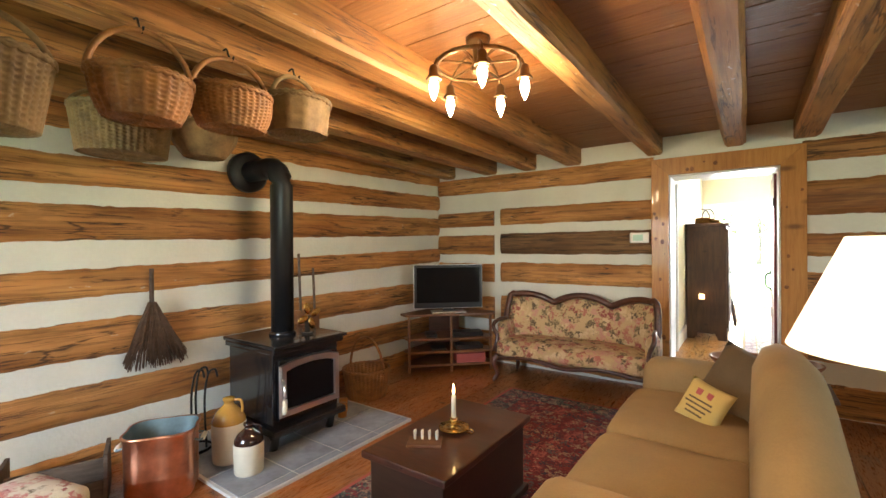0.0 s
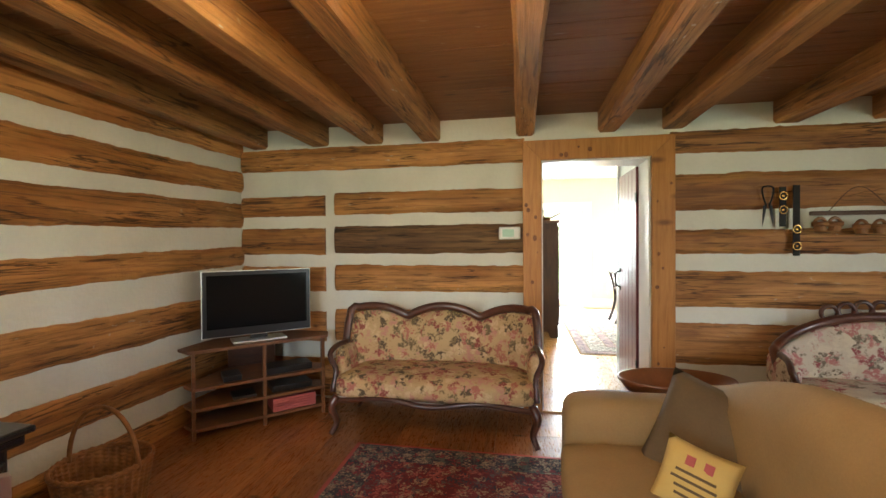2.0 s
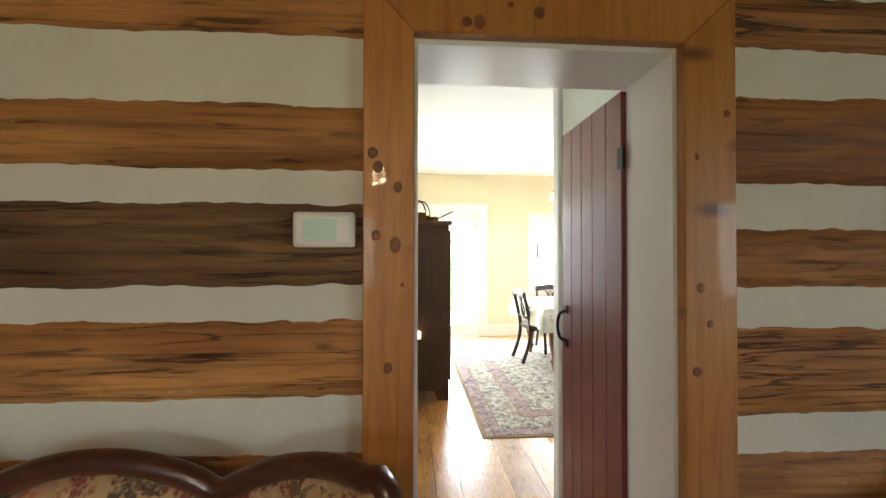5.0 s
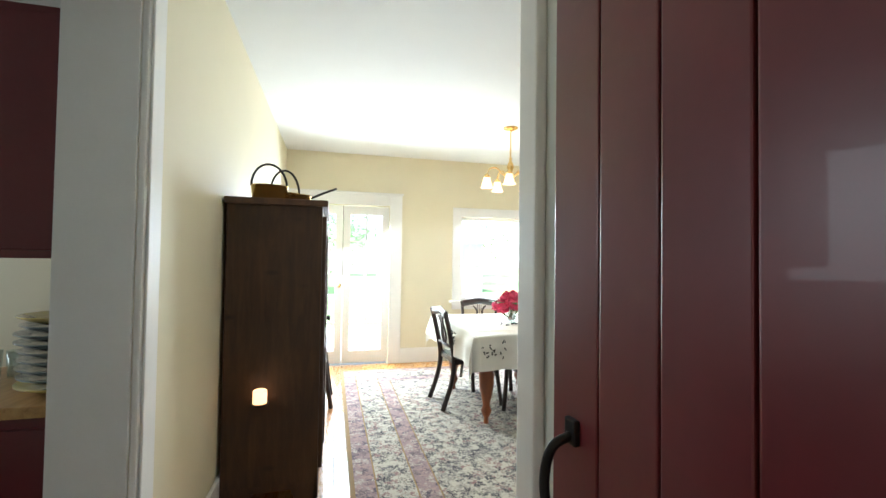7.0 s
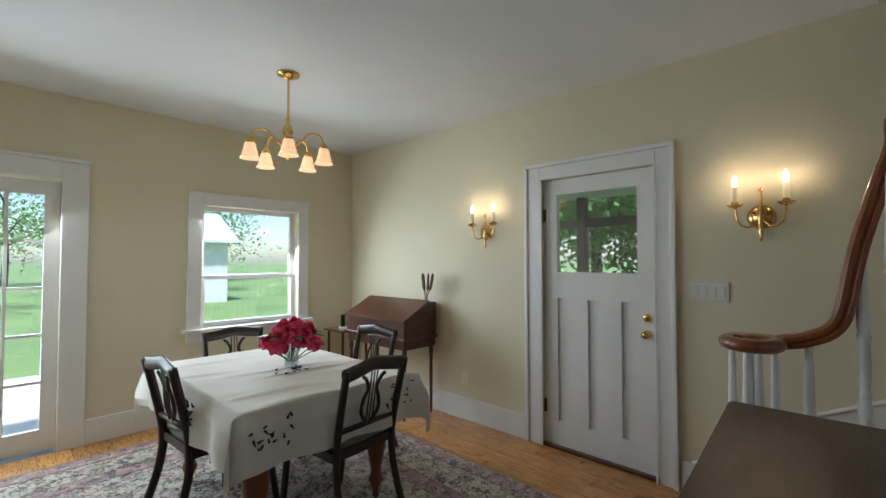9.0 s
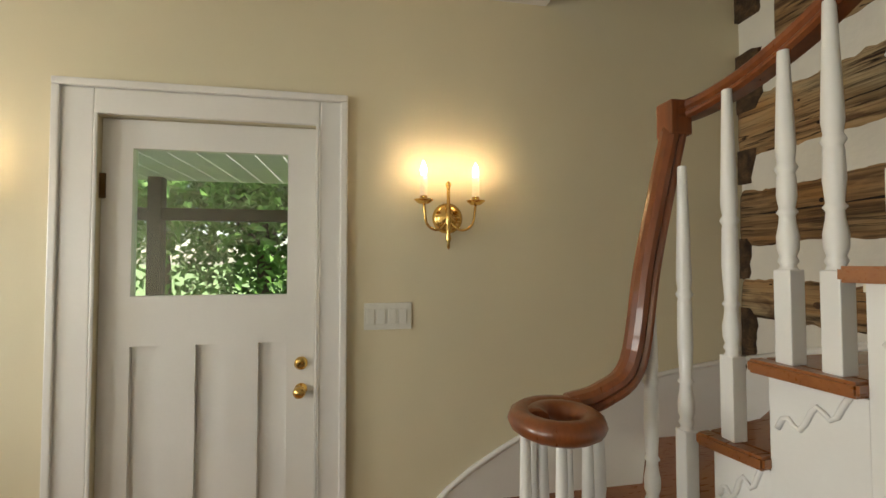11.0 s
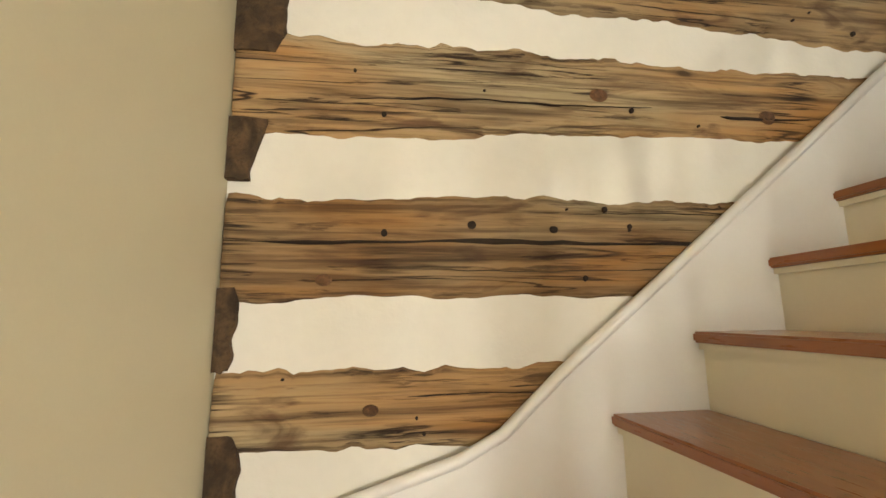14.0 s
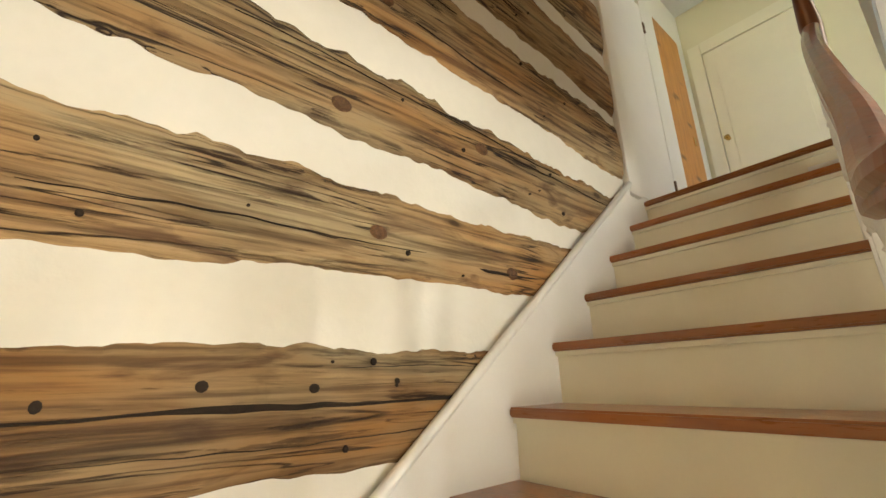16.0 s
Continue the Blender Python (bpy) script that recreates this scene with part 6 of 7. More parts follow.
ch = dining_chair()
at(ch, 1.72, 8.33, 0.012, 5)
copy_thing(ch, pose(1.25, 8.90, 0.012, 0, 0, -86))
copy_thing(ch, pose(1.62, 9.40, 0.012, 0, 0, 176))
copy_thing(ch, pose(2.18, 8.95, 0.012, 0, 0, 95))
c5 = copy_thing(ch, pose(-0.26, 9.2, 0.0, 0, 0, -90))
c5["label"] = "dark mahogany dining chair standing against the cupboard wall"

# peonies
t = thing("flower_vase", "clear glass vase of pink peonies on the table", "vase")
part("vase", lathe(bmesh.new(), [(0.0, 0), (0.04, 0), (0.042, 0.01), (0.045, 0.1), (0.058, 0.15), (0.055, 0.15), (0.04, 0.1), (0.036, 0.015), (0, 0.012)], 20), M["vase"], t)
rnd = random.Random(12)
for i in range(15):
    a = 2.4 * i
    r = 0.16 * math.sqrt(i / 15)
    c = Vector((r * math.cos(a), r * math.sin(a), 0.245 - 0.9 * r * r / 0.16 + rnd.uniform(-.015, .02)))
    bm = bmesh.new()
    for k in range(44):
        th, ph = rnd.uniform(0, 6.28), rnd.uniform(0.1, 1.9)
        d = Vector((math.sin(ph) * math.cos(th), math.sin(ph) * math.sin(th), math.cos(ph)))
        p = c + d * 0.056 * rnd.uniform(0.5, 1.05)
        q = d.to_track_quat('Z', 'Y').to_matrix().to_4x4()
        tmp = bmesh.new()
        bmesh.ops.create_circle(tmp, cap_ends=True, segments=7, radius=0.026)
        bmesh.ops.poke(tmp, faces=tmp.faces[:])
        for v in tmp.verts:
            v.co.z += -9 * (v.co.x ** 2 + v.co.y ** 2) + rnd.uniform(-.002, .002)
        join(bm, tmp, Matrix.Translation(p) @ q @ pose(0, 0, 0, rnd.uniform(-50, 50), rnd.uniform(-50, 50), rnd.uniform(0, 360)))
    part("peony", bm, M["petal"], t)
    bm = bmesh.new()
    tube(bm, [(c.x * 0.1, c.y * 0.1, 0.03), c - Vector((0, 0, 0.02))], 0.0035, 5)
    part("stem", bm, M["leaf"], t)
for i in range(7):
    a = 6.28 * i / 7
    bm = bmesh.new()
    prism(bm, [(0.08 * math.cos(a), 0.08 * math.sin(a), 0.2), (0.15 * math.cos(a - .2), 0.15 * math.sin(a - .2), 0.2), (0.21 * math.cos(a), 0.21 * math.sin(a), 0.19), (0.15 * math.cos(a + .2), 0.15 * math.sin(a + .2), 0.2)], (0, 0, 0.002))
    part("leaf", bm, M["leaf"], t)
at(t, 1.66, 8.80, 0.757)


def brass_chandelier():
    t = thing("brass_chandelier", "polished brass chandelier with five amber glass shades", "chandelier")
    part("canopy", lathe(bmesh.new(), [(0.0, 0), (0.075, 0), (0.072, -0.012), (0.03, -0.03), (0.012, -0.04), (0, -0.04)], 24), M["brass"], t)
    part("stem", lathe(bmesh.new(), [(0.008, -0.03), (0.008, -0.30), (0.018, -0.31), (0.01, -0.33), (0.03, -0.37), (0.035, -0.40), (0.018, -0.44), (0.025, -0.48), (0.03, -0.52), (0.015, -0.55), (0.008, -0.58), (0, -0.59)], 16), M["brass"], t)
    for i in range(5):
        a = 2 * math.pi * i / 5 + 0.5
        c, s = math.cos(a), math.sin(a)
        bm = bmesh.new()
        tube(bm, smooth_path([(0.02 * c, 0.02 * s, -0.50), (0.08 * c, 0.08 * s, -0.47), (0.14 * c, 0.14 * s, -0.41), (0.21 * c, 0.21 * s, -0.42), (0.24 * c, 0.24 * s, -0.48)], 5), 0.007, 6)
        arm = part("arm", bm, M["brass"], t)
        part("gallery", lathe(bmesh.new(), [(0.012, 0), (0.025, -0.01), (0.03, -0.035), (0.0, -0.03)], 14, (0.24 * c, 0.24 * s, -0.475)), M["brass"], arm)
        bm = lathe(bmesh.new(), [(0.026, 0), (0.036, -0.02), (0.038, -0.045), (0.046, -0.06), (0.045, -0.08), (0.062, -0.105), (0.058, -0.105), (0.02, -0.01)], 20, (0.24 * c, 0.24 * s, -0.505))
        part("shade", bm, M["frost"], arm, "lit amber ruffled glass shade")
    at(t, 1.71, 8.98, ZC)
    lamp('POINT', "brass_chandelier_light", Matrix.Translation((1.71, 8.98, ZC - 0.66)), 3.2, WARM, r=0.22)


brass_chandelier()


def wall_sconce(y):
    t = thing("wall_sconce", "brass two-candle wall sconce, lit", "sconce", "brass wall sconces")
    part("backplate", lathe(bmesh.new(), [(0.068, 0), (0.068, 0.008), (0.05, 0.02), (0.02, 0.035), (0, 0.04)], 24, mat=pose(0, 0, 0, 0, -90, 0)), M["brass"], t)
    part("finial", lathe(bmesh.new(), [(0.0, -0.14), (0.008, -0.13), (0.006, -0.11), (0.014, -0.09), (0.008, -0.07), (0.016, -0.05), (0.014, 0.04), (0.008, 0.06), (0.008, 0.13), (0.014, 0.15), (0.0, 0.165)], 12, (-0.03, 0, 0)), M["brass"], t)
    for s in (-1, 1):
        bm = bmesh.new()
        tube(bm, smooth_path([(-0.03, 0, -0.01), (-0.05, s * 0.05, -0.055), (-0.06, s * 0.10, -0.03), (-0.065, s * 0.115, 0.06)], 5), 0.006, 6)
        arm = part("arm", bm, M["brass"], t)
        part("drip_pan", lathe(bmesh.new(), [(0.0, 0.015), (0.02, 0.015), (0.04, 0.03), (0.042, 0.034), (0.018, 0.03), (0.016, 0.05), (0.0, 0.05)], 18, (-0.065, s * 0.115, 0.04)), M["brass"], arm)
        part("candle_tube", lathe(bmesh.new(), [(0.016, 0.045), (0.016, 0.135), (0, 0.135)], 14, (-0.065, s * 0.115, 0.04)), M["wax"], arm)
        part("bulb", lathe(bmesh.new(), [(0.008, 0.135), (0.014, 0.155), (0.012, 0.175), (0.002, 0.20)], 12, (-0.065, s * 0.115, 0.04)), M["bulb"], arm)
        lamp('POINT', "sconce_light", Matrix.Translation((XE - 0.075, y + s * 0.115, 1.66 + 0.215)), 2.6, WARM, r=0.015)
    return at(t, XE, y, 1.66)


wall_sconce(8.53)
wall_sconce(6.60)


# slope-front desk
def desk():
    t = thing("slope_top_desk", "mahogany slope-top writing desk on slender turned legs", "desk")
    y0, y1, x0, x1 = 9.10, 9.98, 2.86, 3.26
    bm = prism(bmesh.new(), [(x0, y0, 0.72), (x1, y0, 0.72), (x1, y0, 1.03), (x1 - 0.1, y0, 1.03), (x0, y0, 0.87)], (0, y1 - y0, 0))
    part("slope_box", bm, M["mahog"], t)
    bm = prism(bmesh.new(), [(x0 - 0.015, y0 - 0.01, 0.868), (x1 - 0.1, y0 - 0.01, 1.035), (x1 - 0.1, y0 - 0.01, 1.05), (x0 - 0.015, y0 - 0.01, 0.883)], (0, y1 - y0 + 0.02, 0))
    part("lid", bm, M["mahog"], t)
    part("moulding", B(x0 - 0.02, y0 - 0.02, 0.70, x1 + 0.005, y1 + 0.02, 0.722, bev=0.006), M["mahog"], t)
    part("stand_frame", B(x0 + 0.01, y0 + 0.01, 0.62, x1, y1 - 0.01, 0.70, bev=0.004), M["mahog"], t)
    for lx in (x0 + 0.035, x1 - 0.03):
        for ly in (y0 + 0.035, y1 - 0.035):
            part("leg", lathe(bmesh.new(), [(0.009, 0), (0.013, 0.05), (0.017, 0.4), (0.015, 0.52), (0.021, 0.55), (0.021, 0.63)], 12, (lx, ly, 0)), M["mahog"], t)


desk()
t = thing("feather_jar", "dried feathers and pods standing on the desk", "feathers")
rnd = random.Random(2)
for i, (dy, lean) in enumerate(((0.02, 0.02), (-0.02, -0.06), (-0.05, -0.12))):
    bm = bmesh.new()
    tube(bm, smooth_path([(3.2, 9.18, 1.05), (3.19, 9.18 + lean * 0.6, 1.16), (3.18, 9.18 + lean, 1.30)], 4), [0.004] * 4 + [0.014] * 4 + [0.006], 6, (0.5, 1.6))
    part("feather", bm, M["straw"], t)
part("jar", lathe(bmesh.new(), [(0, 0), (0.02, 0), (0.025, 0.03), (0.015, 0.06), (0.0, 0.06)], 12, (3.2, 9.18, 1.035)), M["stone"], t)
t = thing("telephone_stand", "small dark stand in the corner behind the desk", "table")
part("tabletop", B(2.88, 10.1, 0.66, 3.26, 10.45, 0.68, bev=0.004), M["mahog"], t)
for lx in (2.92, 3.22):
    for ly in (10.14, 10.41):
        part("leg", lathe(bmesh.new(), [(0.01, 0), (0.014, 0.3), (0.014, 0.66)], 10, (lx, ly, 0)), M["mahog"], t)
t = thing("cordless_phone", "black cordless telephone in its cradle", "telephone")
part("cradle", B(-0.04, -0.04, 0, 0.04, 0.05, 0.03, bev=0.006), M["plastic"], t)
part("handset", B(-0.022, 0.0, 0.02, 0.022, 0.03, 0.16, bev=0.008), M["black"], t)
at(t, 2.96, 10.2, 0.68, -30)

# sideboard below the stair
t = thing("sideboard", "long dark-stained wooden sideboard below the stair", "sideboard")
part("body", B(0.80, 6.05, 0.08, 2.02, 6.47, 0.915, bev=0.004), M["chestwood"], t)
bm = slab(bmesh.new(), [(0.755, 6.03), (2.06, 6.03), (2.06, 6.55), (0.755, 6.47)], 0.918, 0.95, 0.006)
part("top", bm, M["chestwood"], t)
for i in range(3):
    d = part("drawer", B(0.84 + i * 0.39, 6.468, 0.68, 1.20 + i * 0.39, 6.485, 0.88, bev=0.004), M["chestwood"], t)
    part("knob", lathe(bmesh.new(), [(0.006, 0), (0.014, 0.015), (0, 0.022)], 12, mat=pose(1.02 + i * 0.39, 6.485, 0.78, -90, 0, 0)), M["brass"], d)
    part("door", B(0.84 + i * 0.39, 6.468, 0.12, 1.20 + i * 0.39, 6.485, 0.65, bev=0.004), M["chestwood"], t)
for lx in (0.82, 1.94):
    for ly in (6.06, 6.39):
        part("foot", B(lx, ly, 0, lx + 0.07, ly + 0.07, 0.08), M["chestwood"], t)

# ---------- doors and windows ----------


def casing(nm, lab, cat, boards_):
    t = tagged(new(nm), lab, cat, kind="structure")
    for a in boards_:
        part("casing_board", B(*a, bev=0.006), M["white"], t)
    return t


casing("trim_french_door", "wide white casing round the french doors", "door casing", [(XL + 0.002, YN - 0.022, 0, FX0, YN, 2.17), (FX1, YN - 0.022, 0, FX1 + 0.16, YN, 2.17), (FX0, YN - 0.022, FZ, FX1, YN, 2.17), (XL + 0.002, YN - 0.04, 2.17, FX1 + 0.175, YN, 2.195)])
t = tagged(new("door_french"), "white glazed french doors with small panes", "french door", kind="structure")
for x0, x1 in ((FX0, 0.123), (0.127, FX1)):
    part("stile", B(x0 + 0.002, YN + 0.05, 0.01, x0 + 0.09, YN + 0.09, FZ - 0.01), M["white"], t)
    part("stile", B(x1 - 0.09, YN + 0.05, 0.01, x1 - 0.002, YN + 0.09, FZ - 0.01), M["white"], t)
    part("rail", B(x0 + 0.09, YN + 0.05, 0.01, x1 - 0.09, YN + 0.09, 0.17), M["white"], t)
    part("rail", B(x0 + 0.09, YN + 0.05, FZ - 0.12, x1 - 0.09, YN + 0.09, FZ - 0.01), M["white"], t)
    part("muntin", B((x0 + x1) / 2 - 0.01, YN + 0.055, 0.17, (x0 + x1) / 2 + 0.01, YN + 0.085, FZ - 0.12), M["white"], t)
    for k in range(1, 5):
        z = 0.17 + (FZ - 0.29) * k / 5
        part("muntin", B(x0 + 0.09, YN + 0.0555, z - 0.01, x1 - 0.09, YN + 0.0845, z + 0.01), M["white"], t)
    p = part("pane", B(x0 + 0.09, YN + 0.068, 0.17, x1 - 0.09, YN + 0.072, FZ - 0.12), M["glass"], t)
    p.visible_shadow = False
bm = bmesh.new()
lathe(bm, [(0.012, 0), (0.01, 0.03), (0.025, 0.045), (0.02, 0.06), (0, 0.065)], 14, mat=pose(0.085, YN + 0.05, 1.0, 90, 0, 0))
part("knob", bm, M["brass"], t)
casing("trim_window", "white casing and sill of the sash window", "window casing", [(WX0 - 0.12, YN - 0.022, WZ0 - 0.03, WX0, YN, 2.05), (WX1, YN - 0.022, WZ0 - 0.03, WX1 + 0.12, YN, 2.05), (WX0, YN - 0.022, WZ1, WX1, YN, 2.05), (WX0 - 0.16, YN - 0.07, WZ0 - 0.03, WX1 + 0.16, YN + 0.05, WZ0), (WX0 - 0.12, YN - 0.018, WZ0 - 0.12, WX1 + 0.12, YN, WZ0 - 0.03)])
t = tagged(new("window_sash"), "white double-hung sash window", "window", kind="structure")
WM = 1.26
for z0, z1, y in ((WZ0, WM + 0.02, YN + 0.05), (WM - 0.02, WZ1, YN + 0.09)):
    for a in ((WX0, z0, WX0 + 0.045, z1), (WX1 - 0.045, z0, WX1, z1), (WX0 + 0.045, z0, WX1 - 0.045, z0 + 0.045), (WX0 + 0.045, z1 - 0.04, WX1 - 0.045, z1)):
        part("sash_rail", B(a[0], y, a[1], a[2], y + 0.035, a[3]), M["white"], t)
    p = part("pane", B(WX0 + 0.045, y + 0.015, z0 + 0.045, WX1 - 0.045, y + 0.019, z1 - 0.04), M["glass"], t)
    p.visible_shadow = False
casing("trim_entry_door", "white moulded casing round the entry door", "door casing", [(XE - 0.022, EY0 - 0.11, 0, XE, EY0, EZ + 0.10), (XE - 0.022, EY1, 0, XE, EY1 + 0.135, EZ + 0.10), (XE - 0.022, EY0 - 0.11, EZ + 0.1005, XE, EY1 + 0.135, EZ + 0.125), (XE - 0.0225, EY0, EZ, XE, EY1, EZ + 0.10), (XE - 0.036, EY0 - 0.115, 0, XE - 0.0225, EY0 - 0.085, EZ + 0.10), (XE - 0.036, EY1 + 0.11, 0, XE - 0.0225, EY1 + 0.14, EZ + 0.10), (XE - 0.038, EY0 - 0.115, EZ + 0.1005, XE - 0.0225, EY1 + 0.14, EZ + 0.13), (XE - 0.030, EY0 + 0.002, 0, XE - 0.023, EY0 + 0.016, EZ), (XE - 0.030, EY1 - 0.016, 0, XE - 0.023, EY1 - 0.002, EZ)])
t = tagged(new("door_entry"), "white craftsman entry door with a square pane and three panels", "door", kind="structure")
GY0, GY1, GZ0, GZ1 = 7.285, 7.88, 1.33, 1.925
DXa, DXb = XE + 0.03, XE + 0.07
for a in ((EY0 + 0.004, 0.015, GY0, EZ - 0.004), (GY1, 0.015, EY1 - 0.004, EZ - 0.004), (GY0, GZ1, GY1, EZ - 0.004), (GY0, 1.13, GY1, GZ0), (GY0, 0.015, GY1, 0.20)):
    part("stile" if a[3] > 1.9 and a[1] < 1 else "rail", B(DXa, a[0], a[1], DXb, a[2], a[3]), M["white"], t)
w = (GY1 - GY0 - 2 * 0.128) / 3
for i in range(3):
    y = GY0 + i * (w + 0.128)
    part("panel", B(DXa + 0.018, y, 0.20, DXb, y + w, 1.13, bev=0.004), M["white"], t)
    if i < 2:
        part("mullion", B(DXa, y + w, 0.20, DXb, y + w + 0.128, 1.13), M["white"], t)
p = part("pane", B(DXa + 0.018, GY0, GZ0, DXa + 0.022, GY1, GZ1), M["glass"], t)
p.visible_shadow = False
for z, r in ((1.04, 0.027), (0.93, 0.026)):
    part("knob", lathe(bmesh.new(), [(r, 0), (r, 0.008), (0.012, 0.012), (0.012, 0.035), (r, 0.05), (0.022, 0.065), (0, 0.07)] if z < 1 else [(r, 0), (r, 0.012), (0.015, 0.018), (0, 0.018)], 18, mat=pose(DXa, EY0 + 0.075, z, 0, -90, 0)), M["brass"], t, "polished brass lock and knob")
for z in (0.25, 1.72):
    part("hinge", B(DXa - 0.008, EY1 - 0.02, z, DXa + 0.004, EY1 + 0.0, z + 0.10), M["bronze"], t)
part("threshold", B(XE - 0.01, EY0, 0, DXb + 0.05, EY1, 0.02), M["mahog"], t)
t = thing("switch_plate", "white four-gang switch plate beside the entry door", "switch")
part("plate", B(XE - 0.008, 6.76, 1.175, XE, 6.965, 1.29, bev=0.003), M["plastic"], t)
for i in range(4):
    part("rocker", B(XE - 0.013, 6.782 + i * 0.046, 1.20, XE - 0.008, 6.814 + i * 0.046, 1.265, bev=0.002), M["plastic"], t)
t = thing("wall_outlet", "cream wall outlet above the baseboard", "outlet")
part("plate", B(XE - 0.006, 8.75, 0.30, XE, 8.83, 0.42, bev=0.003), M["wax"], t)
bb = tagged(new("baseboard"), "tall white baseboard", "baseboard", kind="structure")
for a in ((XE - 0.02, EY1 + 0.151, XE, YN), (XE - 0.02, 6.96, XE, EY0 - 0.131), (FX1 + 0.16, YN - 0.02, XE - 0.02, YN), (XL, KY1 + 0.14, XL + 0.02, YN - 0.025), (XL, YB, XL + 0.02, KY0 - 0.12)):
    part("board", B(a[0], a[1], 0, a[2], a[3], 0.19, bev=0.004), M["white"], bb)
# ================= stair =================
st = tagged(new("staircase"), "winding stair with varnished treads and cream risers", "staircase", kind="structure")
INN = [(2.47, 6.62), (2.47, 6.42), (2.47, 6.24), (2.45, 6.16), (2.37, 6.10), (2.24, 6.075), (2.06, 6.06)] + [(1.80 - 0.2555 * i, max(5.95, 6.03 - 0.03 * i)) for i in range(6)]
OUT = [(XE, 6.74), (XE, 6.36), (XE, 5.60), (3.09, 5.065), (2.604, 5.065), (2.288, 5.065), (2.03, 5.065)] + [(1.766 - 0.2555 * i, 5.065) for i in range(6)]


def nose(p, q, d):
    """Shift a line p-q sideways by d towards the lower step."""
    v = Vector((q[0] - p[0], q[1] - p[1])).normalized()
    n = Vector((v.y, -v.x))
    if n.dot(Vector((0.5, 1))) < 0:
        n = -n
    return (p[0] + n.x * d, p[1] + n.y * d), (q[0] + n.x * d, q[1] + n.y * d)


for k in range(1, 13):
    i0, o0, i1, o1 = INN[k - 1], OUT[k - 1], INN[k], OUT[k]
    a, b = nose(i0, o0, 0.028)
    b = (min(b[0], XE - 0.001), max(b[1], 5.066))
    poly = [a, b] + ([(XE - 0.001, 5.066)] if k == 3 else []) + [o1, i1]
    z = step_z(k)
    part("tread", slab(bmesh.new(), poly, z - 0.03, z, 0.006), M["tread"], st)
for k in range(1, 14):
    p, q = INN[k - 1], OUT[k - 1]
    a, b = nose(p, q, -0.015)
    part("riser", slab(bmesh.new(), [p, q, b, a], step_z(k - 1) - 0.001, step_z(k) - 0.031), M["riser"], st)
    c, d = nose(p, q, 0.014)
    part("cove", slab(bmesh.new(), [c, d, q, p], step_z(k) - 0.048, step_z(k) - 0.031), M["riser"], st)
part("landing_nosing", slab(bmesh.new(), [(0.514, 5.066), (0.55, 5.95), (0.43, 5.95), (0.43, 5.066)], step_z(13) - 0.03, step_z(13), 0.006), M["tread"], st)
for k in range(1, 13):
    p, q = INN[k - 1], INN[k]
    v = (Vector(q) - Vector(p)).normalized()
    n = Vector((v.y, -v.x))
    if n.dot(Vector((2.1 - p[0], 6.5 - p[1]))) < 0:
        n = -n
    o = n * 0.016
    part("stringer_panel", slab(bmesh.new(), [p, q, (q[0] + o.x, q[1] + o.y), (p[0] + o.x, p[1] + o.y)], 0, step_z(k) - 0.031), M["white"], st)
    # tread return and scroll bracket on the open side
    e = n * 0.045
    w = (Vector(p) - Vector(q)).normalized() * 0.03
    part("tread_return", slab(bmesh.new(), [(p[0] + w.x, p[1] + w.y), q, (q[0] + e.x, q[1] + e.y), (p[0] + e.x + w.x, p[1] + e.y + w.y)], step_z(k) - 0.03, step_z(k) + 0.0005, 0.006), M["tread"], st)
    bm = bmesh.new()
    pts = []
    for j in range(13):
        u = j / 12
        c = Vector(p).lerp(Vector(q), 0.1 + 0.75 * u) + n * 0.018
        pts.append((c.x, c.y, step_z(k) - 0.05 - 0.09 * (1 - u) + 0.018 * math.sin(u * 14)))
    tube(bm, pts, 0.006, 6)
    part("scroll_bracket", bm, M["white"], st)
# wall skirting following the steps
sk = tagged(new("trim_stair_skirting"), "white skirting rising along the stair walls", "skirting", kind="structure")
low, up = [(6.96, 0.0), (5.066, 0.0)], [(5.066, 0.985), (5.5, 0.93), (5.9, 0.84), (6.5, 0.55), (6.80, 0.28), (6.96, 0.19)]
part("board", prism(bmesh.new(), [(XE - 0.018, y, z) for y, z in low + up], (0.0175, 0, 0)), M["white"], sk)
bm = bmesh.new()
tube(bm, smooth_path([(XE - 0.014, y, z) for y, z in up], 4), 0.013, 6)
part("cap", bm, M["white"], sk)
up2 = [(XE - 0.02, 0.975), (2.952, 1.085), (2.72, 1.155), (2.61, 1.21), (2.447, 1.355), (1.98, 1.728), (0.70, 2.755)]
part("board", prism(bmesh.new(), [(x, 5.0655, z) for x, z in [(0.70, 2.0), (2.4, 0.5), (XE - 0.02, 0.2)] + up2], (0, 0.017, 0)), M["white"], sk)
bm = bmesh.new()
tube(bm, [(x, 5.085, z) for x, z in up2], 0.017, 8)
part("cap", bm, M["white"], sk)
part("end_board", B(0.43, 5.045, 2.05, 0.70, 5.0645, 2.72), M["white"], sk)


